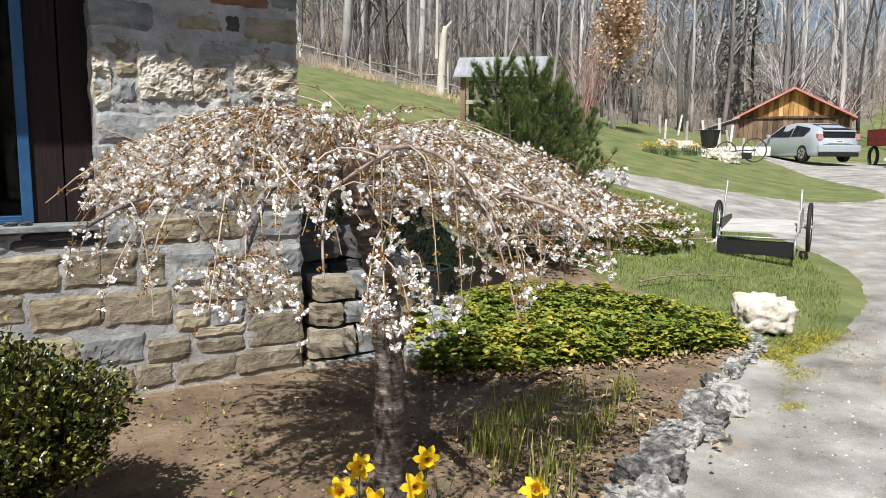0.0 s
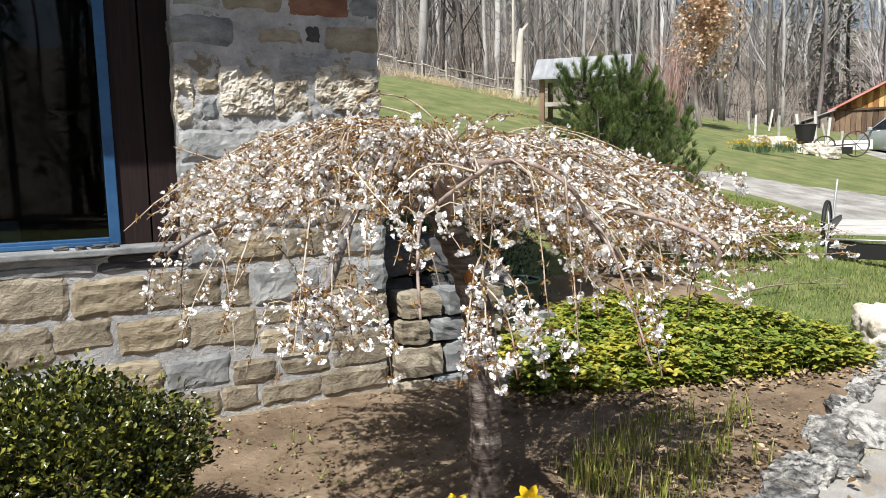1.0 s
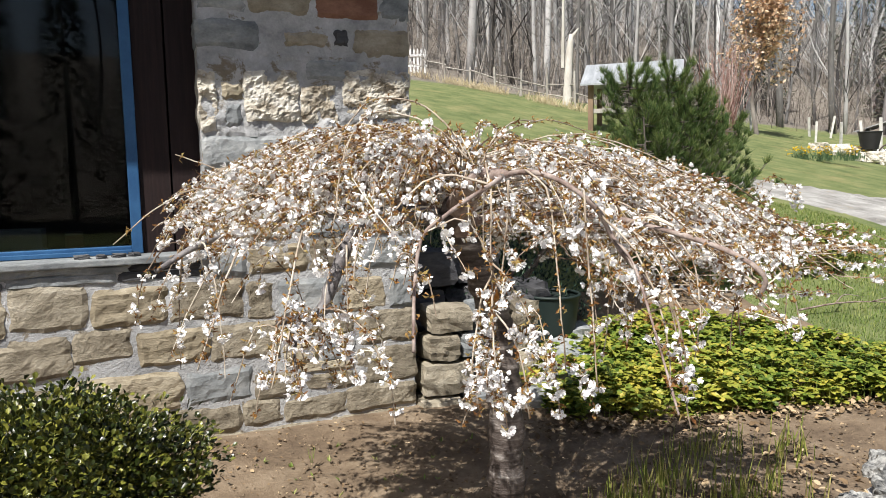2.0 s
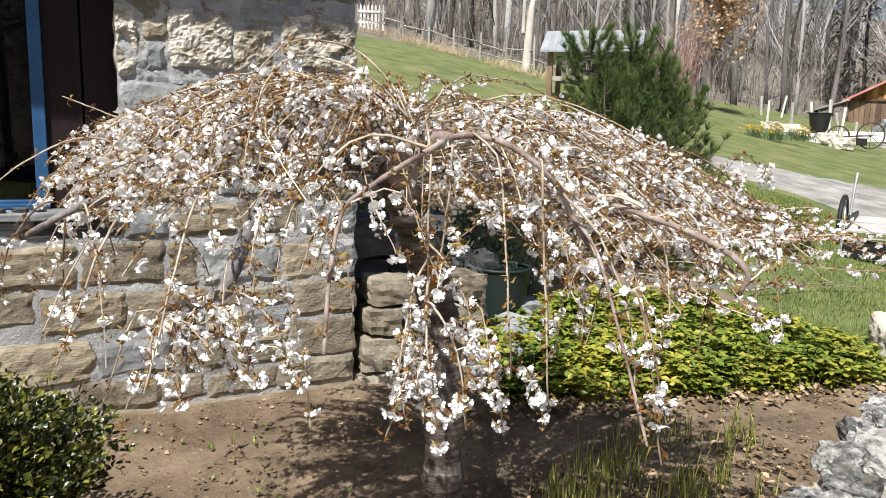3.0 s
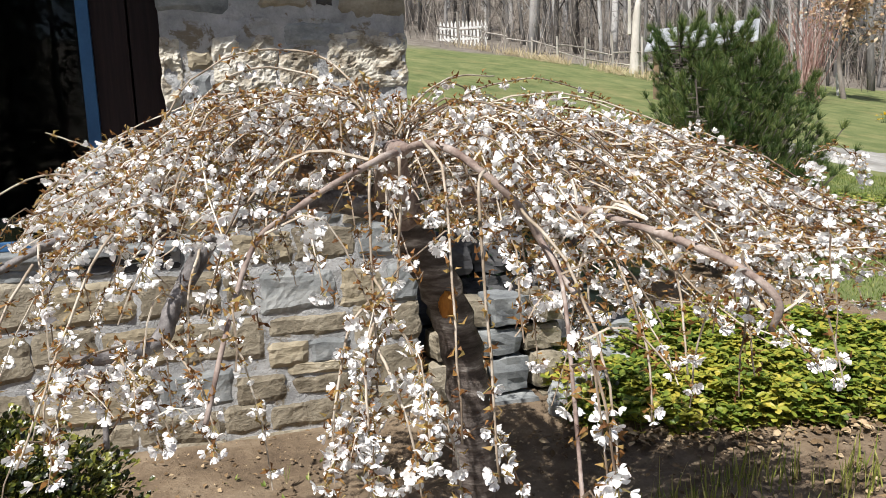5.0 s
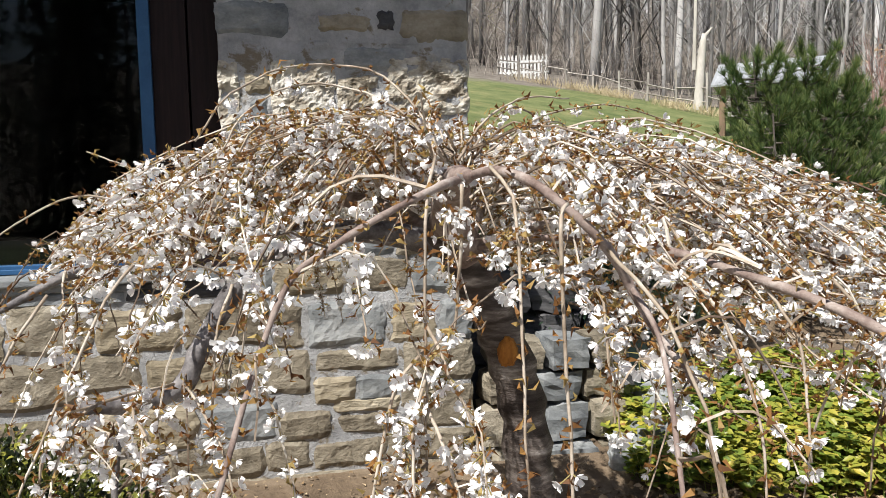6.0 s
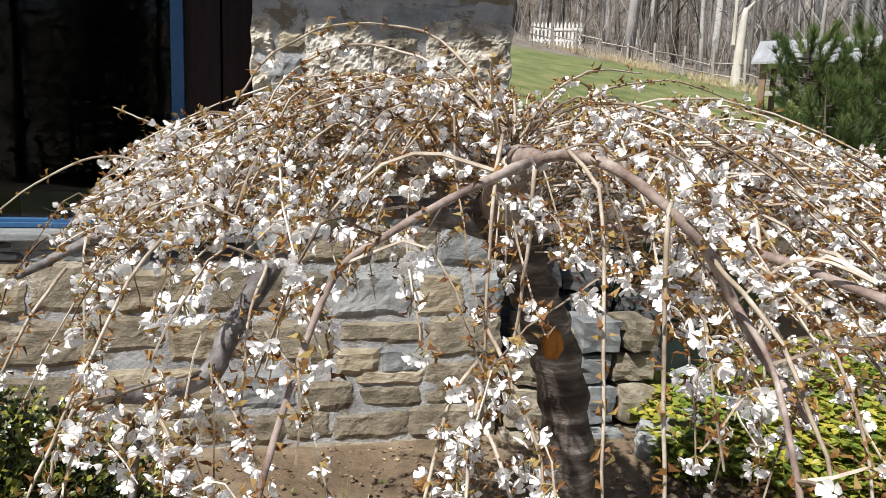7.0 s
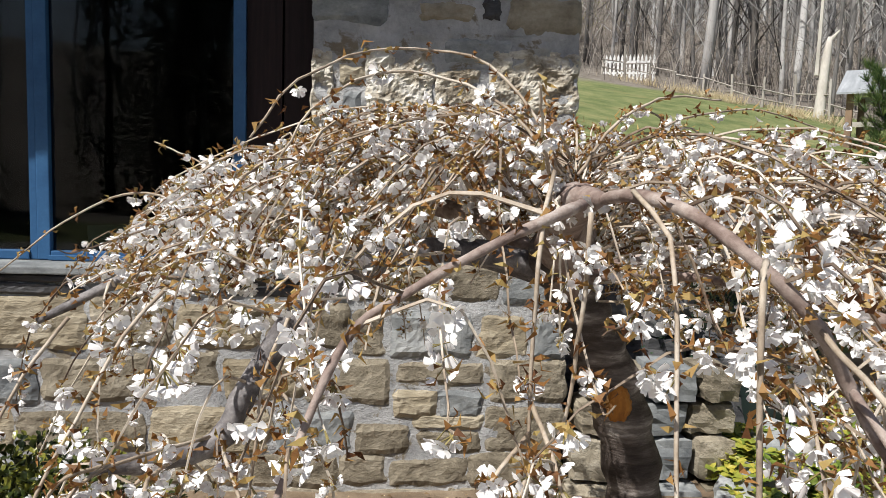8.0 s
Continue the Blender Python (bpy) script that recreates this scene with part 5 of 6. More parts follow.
for cx, cy, rx, ry, n in ((5.35, 2.72, 0.42, 0.26, 2600), (5.0, 2.52, 0.25, 0.16, 900), (4.52, 2.22, 0.13, 0.07, 420), (4.75, 2.38, 0.12, 0.06, 260), (5.9, 2.85, 0.35, 0.15, 900), (5.1, 2.85, 0.2, 0.1, 400), (4.9, 2.62, 0.4, 0.14, 700), (5.45, 2.5, 0.5, 0.22, 900), (4.15, 2.28, 0.2, 0.06, 220)):
    for _ in range(int(n * 2.4)):
        x, y = rng.gauss(cx, rx * 0.5), rng.gauss(cy, ry * 0.5)
        z = height(x, y) - 0.002
        a, L = rng.uniform(0, 6.28), rng.uniform(0.006, 0.018)
        leaf_mesh(s, (x - 5, y - 2.5, z), (math.cos(a), math.sin(a), rng.uniform(0.2, 1.2)), (0, 0, 1), L, L * 0.3)
s.link("cushion", MOSS, moss)
pebbles = thing("gravel_pebbles", (4.5, 1.8, 0), "loose pale pebbles on the gravel", "gravel", kind="stuff")
s = Soup()
for x, y in scatter([(2.2, 0.9), (3.6, 1.95), (5.6, 2.55), (7.2, 3.1), (7.5, 1.0), (4.0, -0.5)], 4200):
    z = height(x, y) + 0.004
    r = 0.003 + 0.011 * rng.random() ** 2.5
    p = Vector((x - 4.5, y - 1.8, z))
    vs = [p + Vector((rng.uniform(0.6, 1.2) * r * sx, rng.uniform(0.6, 1.2) * r * sy, rng.uniform(0.4, 0.9) * r * sz)) for sx, sy, sz in ((1, 0, 0), (0, 1, 0), (-1, 0, 0), (0, -1, 0), (0, 0, 1), (0, 0, -1))]
    s.add(vs, [(0, 1, 4), (1, 2, 4), (2, 3, 4), (3, 0, 4), (1, 0, 5), (2, 1, 5), (3, 2, 5), (0, 3, 5)])
PEB = surface("pebble", [(0.2, (0.15, 0.135, 0.12)), (0.5, (0.34, 0.32, 0.295)), (0.8, (0.54, 0.52, 0.485))], 8, (1, 1, 1), 50, 0.9, 0.2, island=0.9)
s.link("pebble", PEB, pebbles)

# two-wheeled garden cart on the verge
ALU = plain("galvanised_metal", (0.52, 0.53, 0.54), 0.45, 0.7)
RUBBER = plain("black_rubber", (0.012, 0.012, 0.013), 0.7)
BLACK_PANEL = plain("black_painted_board", (0.012, 0.012, 0.014), 0.5)
PALE_WOOD = surface("weathered_ply", [(0.3, (0.34, 0.335, 0.32)), (0.6, (0.50, 0.495, 0.48)), (0.8, (0.60, 0.595, 0.58))], 4, (1, 6, 1), 50, 0.8, 0.3, 0.004)
cart = thing("garden_cart", (7.95, 4.75, height(7.95, 4.75)), "two-wheeled garden cart with a pale tray and black end board", "cart", rz=-62)
# local x runs along the axle, local y away from the house front
v = [(sx * 0.46, y, z + dz) for dz in (0.0, 0.02) for sx, y, z in ((-1, -0.34, 0.27), (1, -0.34, 0.27), (1, 0.62, 0.36), (-1, 0.62, 0.36))]
link_mesh("tray_floor", v, [(3, 2, 1, 0), (4, 5, 6, 7), (0, 1, 5, 4), (1, 2, 6, 5), (2, 3, 7, 6), (3, 0, 4, 7)], PALE_WOOD, cart, "pale weathered tray floor")
v = [(x, y, z) for x in (0.445, 0.468) for y, z in ((-0.32, 0.30), (0.56, 0.385), (0.50, 0.60), (-0.26, 0.54))]
link_mesh("side_board", v, [(0, 1, 2, 3), (7, 6, 5, 4), (0, 4, 5, 1), (1, 5, 6, 2), (2, 6, 7, 3), (3, 7, 4, 0)], PALE_WOOD, cart)
part("side_board", box_bm(-0.465, -0.44, -0.32, 0.60, 0.32, 0.44, 0.004), BLACK_PANEL, cart)
part("end_board", box_bm(-0.46, 0.46, -0.60, -0.575, 0.02, 0.20, 0.004), BLACK_PANEL, cart, "black end board")
for x in (-0.45, 0.45):
    v, f = tube(spline([(x, 0.62, 0.30), (x, 0.1, 0.285), (x, -0.40, 0.27), (x, -0.62, 0.22), (x, -0.66, 0.1), (x, -0.60, 0.0)], 18), [0.013] * 18, 8)
    link_mesh("side_rail", v, f, ALU, cart, "", True)
    v, f = tube(spline([(x * 1.03, -0.10, 0.28), (x * 1.02, -0.02, 0.6), (x * 1.0, 0.08, 0.92 if x < 0 else 0.82)], 8), [0.014] * 8, 8)
    link_mesh("upright", v, f, ALU, cart, "bare metal upright", True)
v, f = tube([(-0.45, -0.62, 0.24), (0.45, -0.62, 0.24)], [0.012, 0.012], 8)
link_mesh("cross_bar", v, f, ALU, cart, "", True)
for x in (-0.56, 0.56):
    wheel = new("wheel")
    wheel.parent = cart
    wheel.location = (x, 0.16, 0.33)
    v, f = tube([(0, 0.30 * math.cos(a), 0.30 * math.sin(a)) for a in np.linspace(0, 2 * math.pi, 33)], [0.026] * 33, 8, False)
    link_mesh("tyre", v, f, RUBBER, wheel, "black rubber tyre", True)
    v, f = tube([(0, 0.265 * math.cos(a), 0.265 * math.sin(a)) for a in np.linspace(0, 2 * math.pi, 33)], [0.012] * 33, 6, False)
    link_mesh("rim", v, f, ALU, wheel, "", True)
    v, f = tube([(-0.05, 0, 0), (0.05, 0, 0)], [0.025, 0.025], 10)
    link_mesh("hub", v, f, ALU, wheel, "", True)
    for j in range(12):
        a = j * math.pi / 6
        v, f = tube([(0.02, 0, 0), (0, 0.26 * math.cos(a), 0.26 * math.sin(a))], [0.003, 0.003], 4)
        link_mesh("spoke", v, f, ALU, wheel)
v, f = tube([(-0.6, 0.16, 0.33), (0.6, 0.16, 0.33)], [0.012, 0.012], 8)
link_mesh("axle", v, f, ALU, cart, "", True)
cart.scale = (0.86, 0.86, 0.86)

# things behind the window
box_t = thing("paper_box", (0.16, 4.78, 0.985), "pale blue cardboard box on the inner window ledge", "box")
part("carton", box_bm(-0.16, 0.14, -0.1, 0.1, 0.0, 0.14, 0.003), plain("pale_card", (0.52, 0.58, 0.62), 0.8), box_t)
part("flap", box_bm(-0.16, 0.14, -0.104, -0.102, 0.10, 0.15), plain("card_flap", (0.45, 0.5, 0.52), 0.8), box_t)
jar_t = thing("red_jar", (0.45, 4.76, 0.985), "small dull red jar on the inner window ledge", "jar")
bj = bmesh.new()
bmesh.ops.create_cone(bj, cap_ends=True, segments=20, radius1=0.05, radius2=0.045, depth=0.10, matrix=Matrix.Translation((0, 0, 0.05)))
part("jar_body", bj, plain("dull_red", (0.20, 0.03, 0.02), 0.5), jar_t, smooth=False)
bj = bmesh.new()
bmesh.ops.create_cone(bj, cap_ends=True, segments=20, radius1=0.047, radius2=0.047, depth=0.015, matrix=Matrix.Translation((0, 0, 0.108)))
part("jar_lid", bj, plain("jar_lid", (0.3, 0.3, 0.3), 0.4, 0.8), jar_t)
ledge = tagged(part("inner_ledge", box_bm(-0.6, 1.1, 4.62, 4.98, 0.94, 0.984, 0.004), plain("ledge_wood", (0.10, 0.07, 0.05), 0.6)), "dark wooden ledge inside the window", "shelf", kind="structure")

# ---- the pine beside the bed ----
rng = random.Random(31)
NEEDLE = surface("pine_needle", [(0.2, (0.028, 0.066, 0.02)), (0.5, (0.09, 0.15, 0.045)), (0.85, (0.24, 0.28, 0.09))], 3, (1, 1, 1), 40, 0.5, 0.0, island=0.6, trans=0.25)
BARK = surface("tree_bark", [(0.25, (0.055, 0.046, 0.04)), (0.5, (0.15, 0.13, 0.115)), (0.8, (0.30, 0.275, 0.25))], 3, (1, 1, 0.35), 30, 0.95, 0.8, 0.02, vary=0.25)
PX, PY = 4.97, 5.25
pz = height(PX, PY)
pine = thing("young_pine", (PX, PY, pz), "bushy young green pine with soft upright branch tips", "tree")
wood, needles = Soup(), Soup()


def needle_tuft(p, d, n, L):
    for _ in range(n):
        e = (d + Vector((rng.gauss(0, 0.38), rng.gauss(0, 0.38), rng.gauss(0, 0.38)))).normalized()
        side = e.cross(Vector((rng.gauss(0, 1), rng.gauss(0, 1), rng.gauss(0, 1)))).normalized() * 0.0021
        q = p + e * L * rng.uniform(0.7, 1.1)
        needles.add([p - side, p + side, q], [(0, 1, 2)])


for lx, ly, top in ((0.02, 0.0, 1.82), (-0.27, 0.20, 1.86), (0.34, 0.1, 1.72), (0.1, -0.2, 1.55), (-0.10, 0.25, 1.74), (0.60, -0.05, 1.35), (-0.36, -0.15, 1.42)):
    wood.add(*tube(spline([(lx * 0.25, ly * 0.25, -0.05), (lx * 0.7, ly * 0.7, top * 0.4), (lx, ly, top)], 10), np.linspace(0.03, 0.005, 10), 6))
    for k in range(84):
        u = rng.uniform(0.04, 1.0)
        base = Vector((lx * (0.25 + 0.75 * u), ly * (0.25 + 0.75 * u), top * u))
        a = rng.uniform(0, 6.28)
        L = (1.05 - u) * 0.70 * rng.uniform(0.6, 1.1) + 0.11
        out = Vector((math.cos(a), math.sin(a), 0.25))
        tip = base + out * L + Vector((0, 0, L * 0.35))
        c = [base, base + out * L * 0.6 + Vector((0, 0, -0.02)), tip]
        pts = spline(c, 6)
        wood.add(*tube(pts, np.linspace(0.006, 0.0025, 6), 4, False))
        for j in range(2, 6):
            p = Vector(pts[j])
            d = (Vector(pts[j]) - Vector(pts[j - 1])).normalized() * 0.7 + Vector((0, 0, 0.5))
            needle_tuft(p, d.normalized(), 58, 0.088)
wood.link("trunk", BARK, pine)
needles.link("needles", NEEDLE, pine, "long soft green needles")["kind"] = "stuff"

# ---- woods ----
# distance haze put into the colour: paler bark for the far trunks
HAZE_BARK = surface("hazed_wood_bark", [(0.2, (0.045, 0.044, 0.045)), (0.42, (0.155, 0.150, 0.149)), (0.68, (0.33, 0.325, 0.325)), (1.0, (0.62, 0.618, 0.618))], 0.6, (1, 1, 0.2), 12, 0.95, 0.3, 0.02, vary=0.6, island=0.9)

# darker bark without the haze tint, for trees at the wood's edge
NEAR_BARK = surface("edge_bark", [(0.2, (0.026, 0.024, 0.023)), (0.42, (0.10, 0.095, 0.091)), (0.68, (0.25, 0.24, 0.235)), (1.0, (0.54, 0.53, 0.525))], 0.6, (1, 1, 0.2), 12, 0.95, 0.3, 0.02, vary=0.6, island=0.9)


def tree_parts(seed, tall, r0, spread=1.0, low=0.3, twigs_n=26, sub=5):
    """A bare tree: trunk and branches, as vertices and faces."""
    r = random.Random(seed)
    lean = Vector((r.gauss(0, 0.06), r.gauss(0, 0.06), 0)) * tall
    ctrl = [Vector((0, 0, -0.4)), Vector((r.gauss(0, 0.18), r.gauss(0, 0.18), tall * 0.3)), Vector((r.gauss(0, 0.35), r.gauss(0, 0.35), tall * 0.65)) + lean * 0.6, Vector((0, 0, tall)) + lean]
    sp = spline(ctrl, 12)
    tv, tf = tube(sp, np.linspace(r0, r0 * 0.12, 12), 7)
    br = Soup()
    for k in range(twigs_n):
        u = r.uniform(low, 0.98)
        i = min(10, int(u * 11))
        base = Vector(sp[i]).lerp(Vector(sp[i + 1]), u * 11 - i)
        a = r.uniform(0, 6.28)
        L = tall * 0.22 * (1.15 - u) * r.uniform(0.5, 1.3) * spread + 0.25
        up = r.uniform(0.6, 1.9)
        d = Vector((math.cos(a), math.sin(a), up)).normalized()
        mid = base + d * L * 0.5 + Vector((0, 0, L * 0.05))
        tip = base + d * L + Vector((r.gauss(0, 0.08), r.gauss(0, 0.08), 0.14)) * L
        rr = max(0.006, r0 * 0.24 * (1.1 - u))
        br.add(*tube(spline([base, mid, tip], 5), np.linspace(rr, rr * 0.25, 5), 4, False))
        for _ in range(sub):
            w = r.uniform(0.25, 0.95)
            p = base + (tip - base) * w
            e = (d + Vector((r.gauss(0, 0.6), r.gauss(0, 0.6), r.gauss(0.2, 0.4)))).normalized()
            l2 = L * r.uniform(0.2, 0.5)
            br.add(*tube([p, p + e * l2 * 0.5 + Vector((0, 0, 0.03)), p + e * l2], [rr * 0.45, rr * 0.3, rr * 0.15], 3, False))
    return (tv, tf), br


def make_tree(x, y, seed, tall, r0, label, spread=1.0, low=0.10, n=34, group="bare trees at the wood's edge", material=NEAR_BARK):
    ob = thing("bare_tree", (x, y, height(x, y)), label, "tree", group)
    (tv, tf), br = tree_parts(seed, tall, r0, spread, low, n)
    link_mesh("trunk", tv, tf, material, ob, "", True)
    br.link("crown", material, ob, "bare grey twigs")
    return ob


WOOD_LABEL = "tall bare leafless tree with a grey trunk at the wood's edge"
kinds = [make_tree(30, 40, 500, 17, 0.13, WOOD_LABEL), make_tree(24, 42, 501, 14, 0.085, WOOD_LABEL), make_tree(36, 46, 502, 19, 0.17, WOOD_LABEL), make_tree(20, 44, 503, 12, 0.07, WOOD_LABEL), make_tree(45, 40, 504, 16, 0.10, WOOD_LABEL)]
spots = []
for k in range(95):
    for _ in range(30):
        ang = rng.uniform(0.28, 1.42)
        r = rng.uniform(27.5, 50)
        x, y = math.cos(ang) * r, math.sin(ang) * r
        clear = (y - 0.1 * x > 20.5) if x < 33 else (y - 0.62 * x > 5 or r > 49)
        if clear and all(math.hypot(x - a, y - b) > 1.1 for a, b in spots):
            spots.append((x, y))
            break
for x, y in spots:
    copy_thing(rng.choice(kinds), pose(x, y, height(x, y), 0, 0, rng.uniform(0, 360)) @ Matrix.Scale(rng.uniform(0.8, 1.15), 4))

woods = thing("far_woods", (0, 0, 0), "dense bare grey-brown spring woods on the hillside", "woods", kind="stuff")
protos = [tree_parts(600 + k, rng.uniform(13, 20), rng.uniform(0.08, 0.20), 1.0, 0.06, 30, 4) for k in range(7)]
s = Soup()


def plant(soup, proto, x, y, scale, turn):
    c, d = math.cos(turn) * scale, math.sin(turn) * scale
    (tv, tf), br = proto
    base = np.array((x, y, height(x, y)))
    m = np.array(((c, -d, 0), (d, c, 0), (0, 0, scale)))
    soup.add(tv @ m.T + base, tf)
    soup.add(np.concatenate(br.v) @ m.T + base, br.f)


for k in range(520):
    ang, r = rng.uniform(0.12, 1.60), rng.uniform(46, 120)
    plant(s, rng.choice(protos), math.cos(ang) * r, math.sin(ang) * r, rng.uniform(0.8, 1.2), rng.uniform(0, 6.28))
# trees added behind the camera, unseen but for the window's reflection
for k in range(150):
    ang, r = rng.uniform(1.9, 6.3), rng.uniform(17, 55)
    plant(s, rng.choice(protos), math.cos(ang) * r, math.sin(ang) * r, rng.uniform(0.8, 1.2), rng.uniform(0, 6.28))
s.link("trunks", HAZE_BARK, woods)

brush = thing("woodland_brush", (0, 0, 0), "tangle of bare grey and reddish saplings under the trees", "brush", kind="stuff")
BRUSH = surface("brush_twig", [(0.2, (0.075, 0.062, 0.054)), (0.5, (0.185, 0.158, 0.138)), (0.8, (0.36, 0.325, 0.295))], 2, (1, 1, 1), 20, 0.95, 0.0, island=0.9)
s = Soup()
for k in range(3600):
    ang, r = rng.uniform(0.2, 1.45), rng.uniform(25, 75)
    x, y = math.cos(ang) * r, math.sin(ang) * r
    if (x < 33 and y - 0.1 * x < 20) or (x >= 33 and y - 0.62 * x < 4.5 and r < 52):
        continue
    z, h = height(x, y), rng.uniform(0.5, 3.4) * (0.6 + r / 80)
    w = 0.006 + 0.0011 * h + r * 0.00012
    p, q = Vector((x, y, z - 0.1)), Vector((x + rng.gauss(0, 0.28) * h, y + rng.gauss(0, 0.28) * h, z + h))
    m = p.lerp(q, 0.5) + Vector((rng.gauss(0, 0.06) * h, rng.gauss(0, 0.06) * h, 0))
    s.add(*tube([p, m, q], [w, w * 0.7, w * 0.2], 3, False))
    for _ in range(5):
        b = m.lerp(q, rng.uniform(-0.4, 0.8))
        e = b + Vector((rng.gauss(0, 0.3) * h, rng.gauss(0, 0.2) * h, rng.uniform(0.08, 0.3) * h))
        s.add(*tube([b, e], [w * 0.45, w * 0.15], 3, False))
s.link("saplings", BRUSH, brush)

# dark evergreens among the trees
EVERGREEN = surface("hemlock_green", [(0.2, (0.05, 0.065, 0.045)), (0.5, (0.12, 0.14, 0.10)), (0.8, (0.20, 0.22, 0.16))], 1, (1, 1, 1), 20, 0.8, 0.0, island=0.7)
for x, y, tall in ((38, 36, 13), (46, 32, 14), (50, 38, 16), (33, 38, 11)):
    ob = thing("hemlock_tree", (x, y, height(x, y)), "tall thin grey-green hemlock among bare trees", "tree", "evergreens in the woods")
    v, f = tube([(0, 0, -0.3), (0, 0, tall)], [0.18, 0.02], 7)
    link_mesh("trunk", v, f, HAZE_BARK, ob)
    s = Soup()
    for k in range(1500):
        u = rng.uniform(0.05, 1)
        a = rng.uniform(0, 6.28)
        r = (1 - u) * tall * 0.17 * rng.uniform(0.3, 1) + 0.1
        p = Vector((math.cos(a) * r, math.sin(a) * r, tall * u - r * 0.25))
        d = Vector((math.cos(a) + rng.gauss(0, 0.4), math.sin(a) + rng.gauss(0, 0.4), rng.gauss(-0.2, 0.3)))
        leaf_mesh(s, p, d, (0, 0, 1), rng.uniform(0.3, 0.7), 0.10)
    s.link("crown", EVERGREEN, ob)

# unseen hemlocks added behind the camera to darken the window's reflection
for k in range(70):
    ang, r = rng.uniform(2.0, 6.1), rng.uniform(17, 26)
    x, y = math.cos(ang) * r, math.sin(ang) * r
    copy_thing(ob, pose(x, y, height(x, y), 0, 0, rng.uniform(0, 360)) @ Matrix.Scale(rng.uniform(0.7, 1.0), 4))

# dark forked tree and a sapling breaking into leaf
DARK_BARK = surface("dark_bark", [(0.25, (0.022, 0.019, 0.017)), (0.5, (0.06, 0.053, 0.048)), (0.8, (0.15, 0.137, 0.127))], 3, (1, 1, 0.35), 30, 0.95, 0.8, 0.02, vary=0.25)
make_tree(15.78, 28.26, 511, 13, 0.17, "dark-barked bare tree with spreading limbs at the wood's edge", 1.7, 0.16, 26, material=DARK_BARK)
BUD_LEAF = surface("bud_leaf", [(0.2, (0.17, 0.17, 0.03)), (0.5, (0.32, 0.31, 0.06)), (0.85, (0.48, 0.45, 0.14))], 3, (1, 1, 1), 20, 0.7, 0.0, island=0.7, trans=0.3)


def budding_sapling(x, y, seed, tall):
    ob = thing("budding_sapling", (x, y, height(x, y)), "slim sapling hazed with small yellow-green new leaves", "tree", "saplings in new leaf")
    (tv, tf), br = tree_parts(seed, tall, 0.04, 1.0, 0.12, 40, 5)
    link_mesh("trunk", tv, tf, BARK, ob, "", True)
    buds_soup = Soup()
    tips = np.concatenate(br.v)
    for k in range(0, len(tips), 7):
        p = Vector(tips[k]) + Vector((rng.gauss(0, 0.08), rng.gauss(0, 0.08), rng.gauss(0, 0.08)))
        leaf_mesh(buds_soup, p, (rng.gauss(0, 1), rng.gauss(0, 1), rng.gauss(0, 1)), (0, 0, 1), rng.uniform(0.05, 0.10), 0.02)
    br.link("crown", BARK, ob, "thin grey twigs")
    buds_soup.link("new_leaves", BUD_LEAF, ob, "small yellow-green new leaves")["kind"] = "stuff"


budding_sapling(10.37, 32.56, 520, 7.5)
budding_sapling(11.67, 34.56, 521, 6.5)

# oak that keeps its brown leaves
OAK_LEAF = surface("oak_dry_leaf", [(0.2, (0.38, 0.23, 0.14)), (0.5, (0.64, 0.44, 0.28)), (0.8, (0.78, 0.62, 0.46))], 3, (1, 1, 1), 20, 0.8, 0.0, island=0.8, trans=0.3)
OX, OY = 20.0, 18.7
oak = thing("young_oak", (OX, OY, height(OX, OY)), "young oak still holding dry orange-brown leaves", "tree")
(tv, tf), br = tree_parts(77, 4.7, 0.09, 2.3, 0.20, 40, 6)
link_mesh("trunk", tv, tf, BARK, oak, "", True)
br.link("branch", BARK, oak)["kind"] = "stuff"
pts = np.concatenate(br.v)
s = Soup()
for k in range(2500):
    p = pts[rng.randrange(len(pts))]
    if p[2] < 1.6 + 0.6 * rng.random():
        continue
    d = (rng.gauss(0, 1), rng.gauss(0, 1), rng.gauss(-0.4, 0.6))
    leaf_mesh(s, p + np.array((rng.gauss(0, 0.1), rng.gauss(0, 0.1), rng.gauss(0, 0.1))), d, (rng.gauss(0, 1), 0, 1), rng.uniform(0.11, 0.2), rng.uniform(0.04, 0.07))
s.link("leaves", OAK_LEAF, oak, "dry orange-brown leaves")["kind"] = "stuff"

# reddish shrub beside the oak
RED_TWIG = surface("red_twig", [(0.2, (0.15, 0.075, 0.065)), (0.5, (0.28, 0.16, 0.14)), (0.8, (0.42, 0.30, 0.27))], 3, (1, 1, 1), 20, 0.8, 0.0, island=0.7)
for x, y, h in ((16.2, 16.4, 3.0), (17.3, 17.2, 2.7)):
    ob = thing("red_stemmed_shrub", (x, y, height(x, y)), "bare shrub with many thin reddish stems", "shrub", "red shrubs at the lawn's edge")
    s = Soup()
    for k in range(34):
        a, lean = rng.uniform(0, 6.28), rng.uniform(0.05, 0.45)
        L = h * rng.uniform(0.5, 1.05)
        q = Vector((math.cos(a) * lean * L, math.sin(a) * lean * L, L))
        m = q * 0.5 + Vector((rng.gauss(0, 0.06), rng.gauss(0, 0.06), 0.05)) * L
        s.add(*tube([(rng.gauss(0, 0.1), rng.gauss(0, 0.1), -0.1), m, q], [0.014, 0.009, 0.003], 3, False))
        for _ in range(3):
            b = m.lerp(q, rng.random())
            s.add(*tube([b, b + Vector((rng.gauss(0, 0.2), rng.gauss(0, 0.2), rng.uniform(0.1, 0.4)))], [0.005, 0.002], 3, False))
    s.link("stem", RED_TWIG, ob)["kind"] = "stuff"

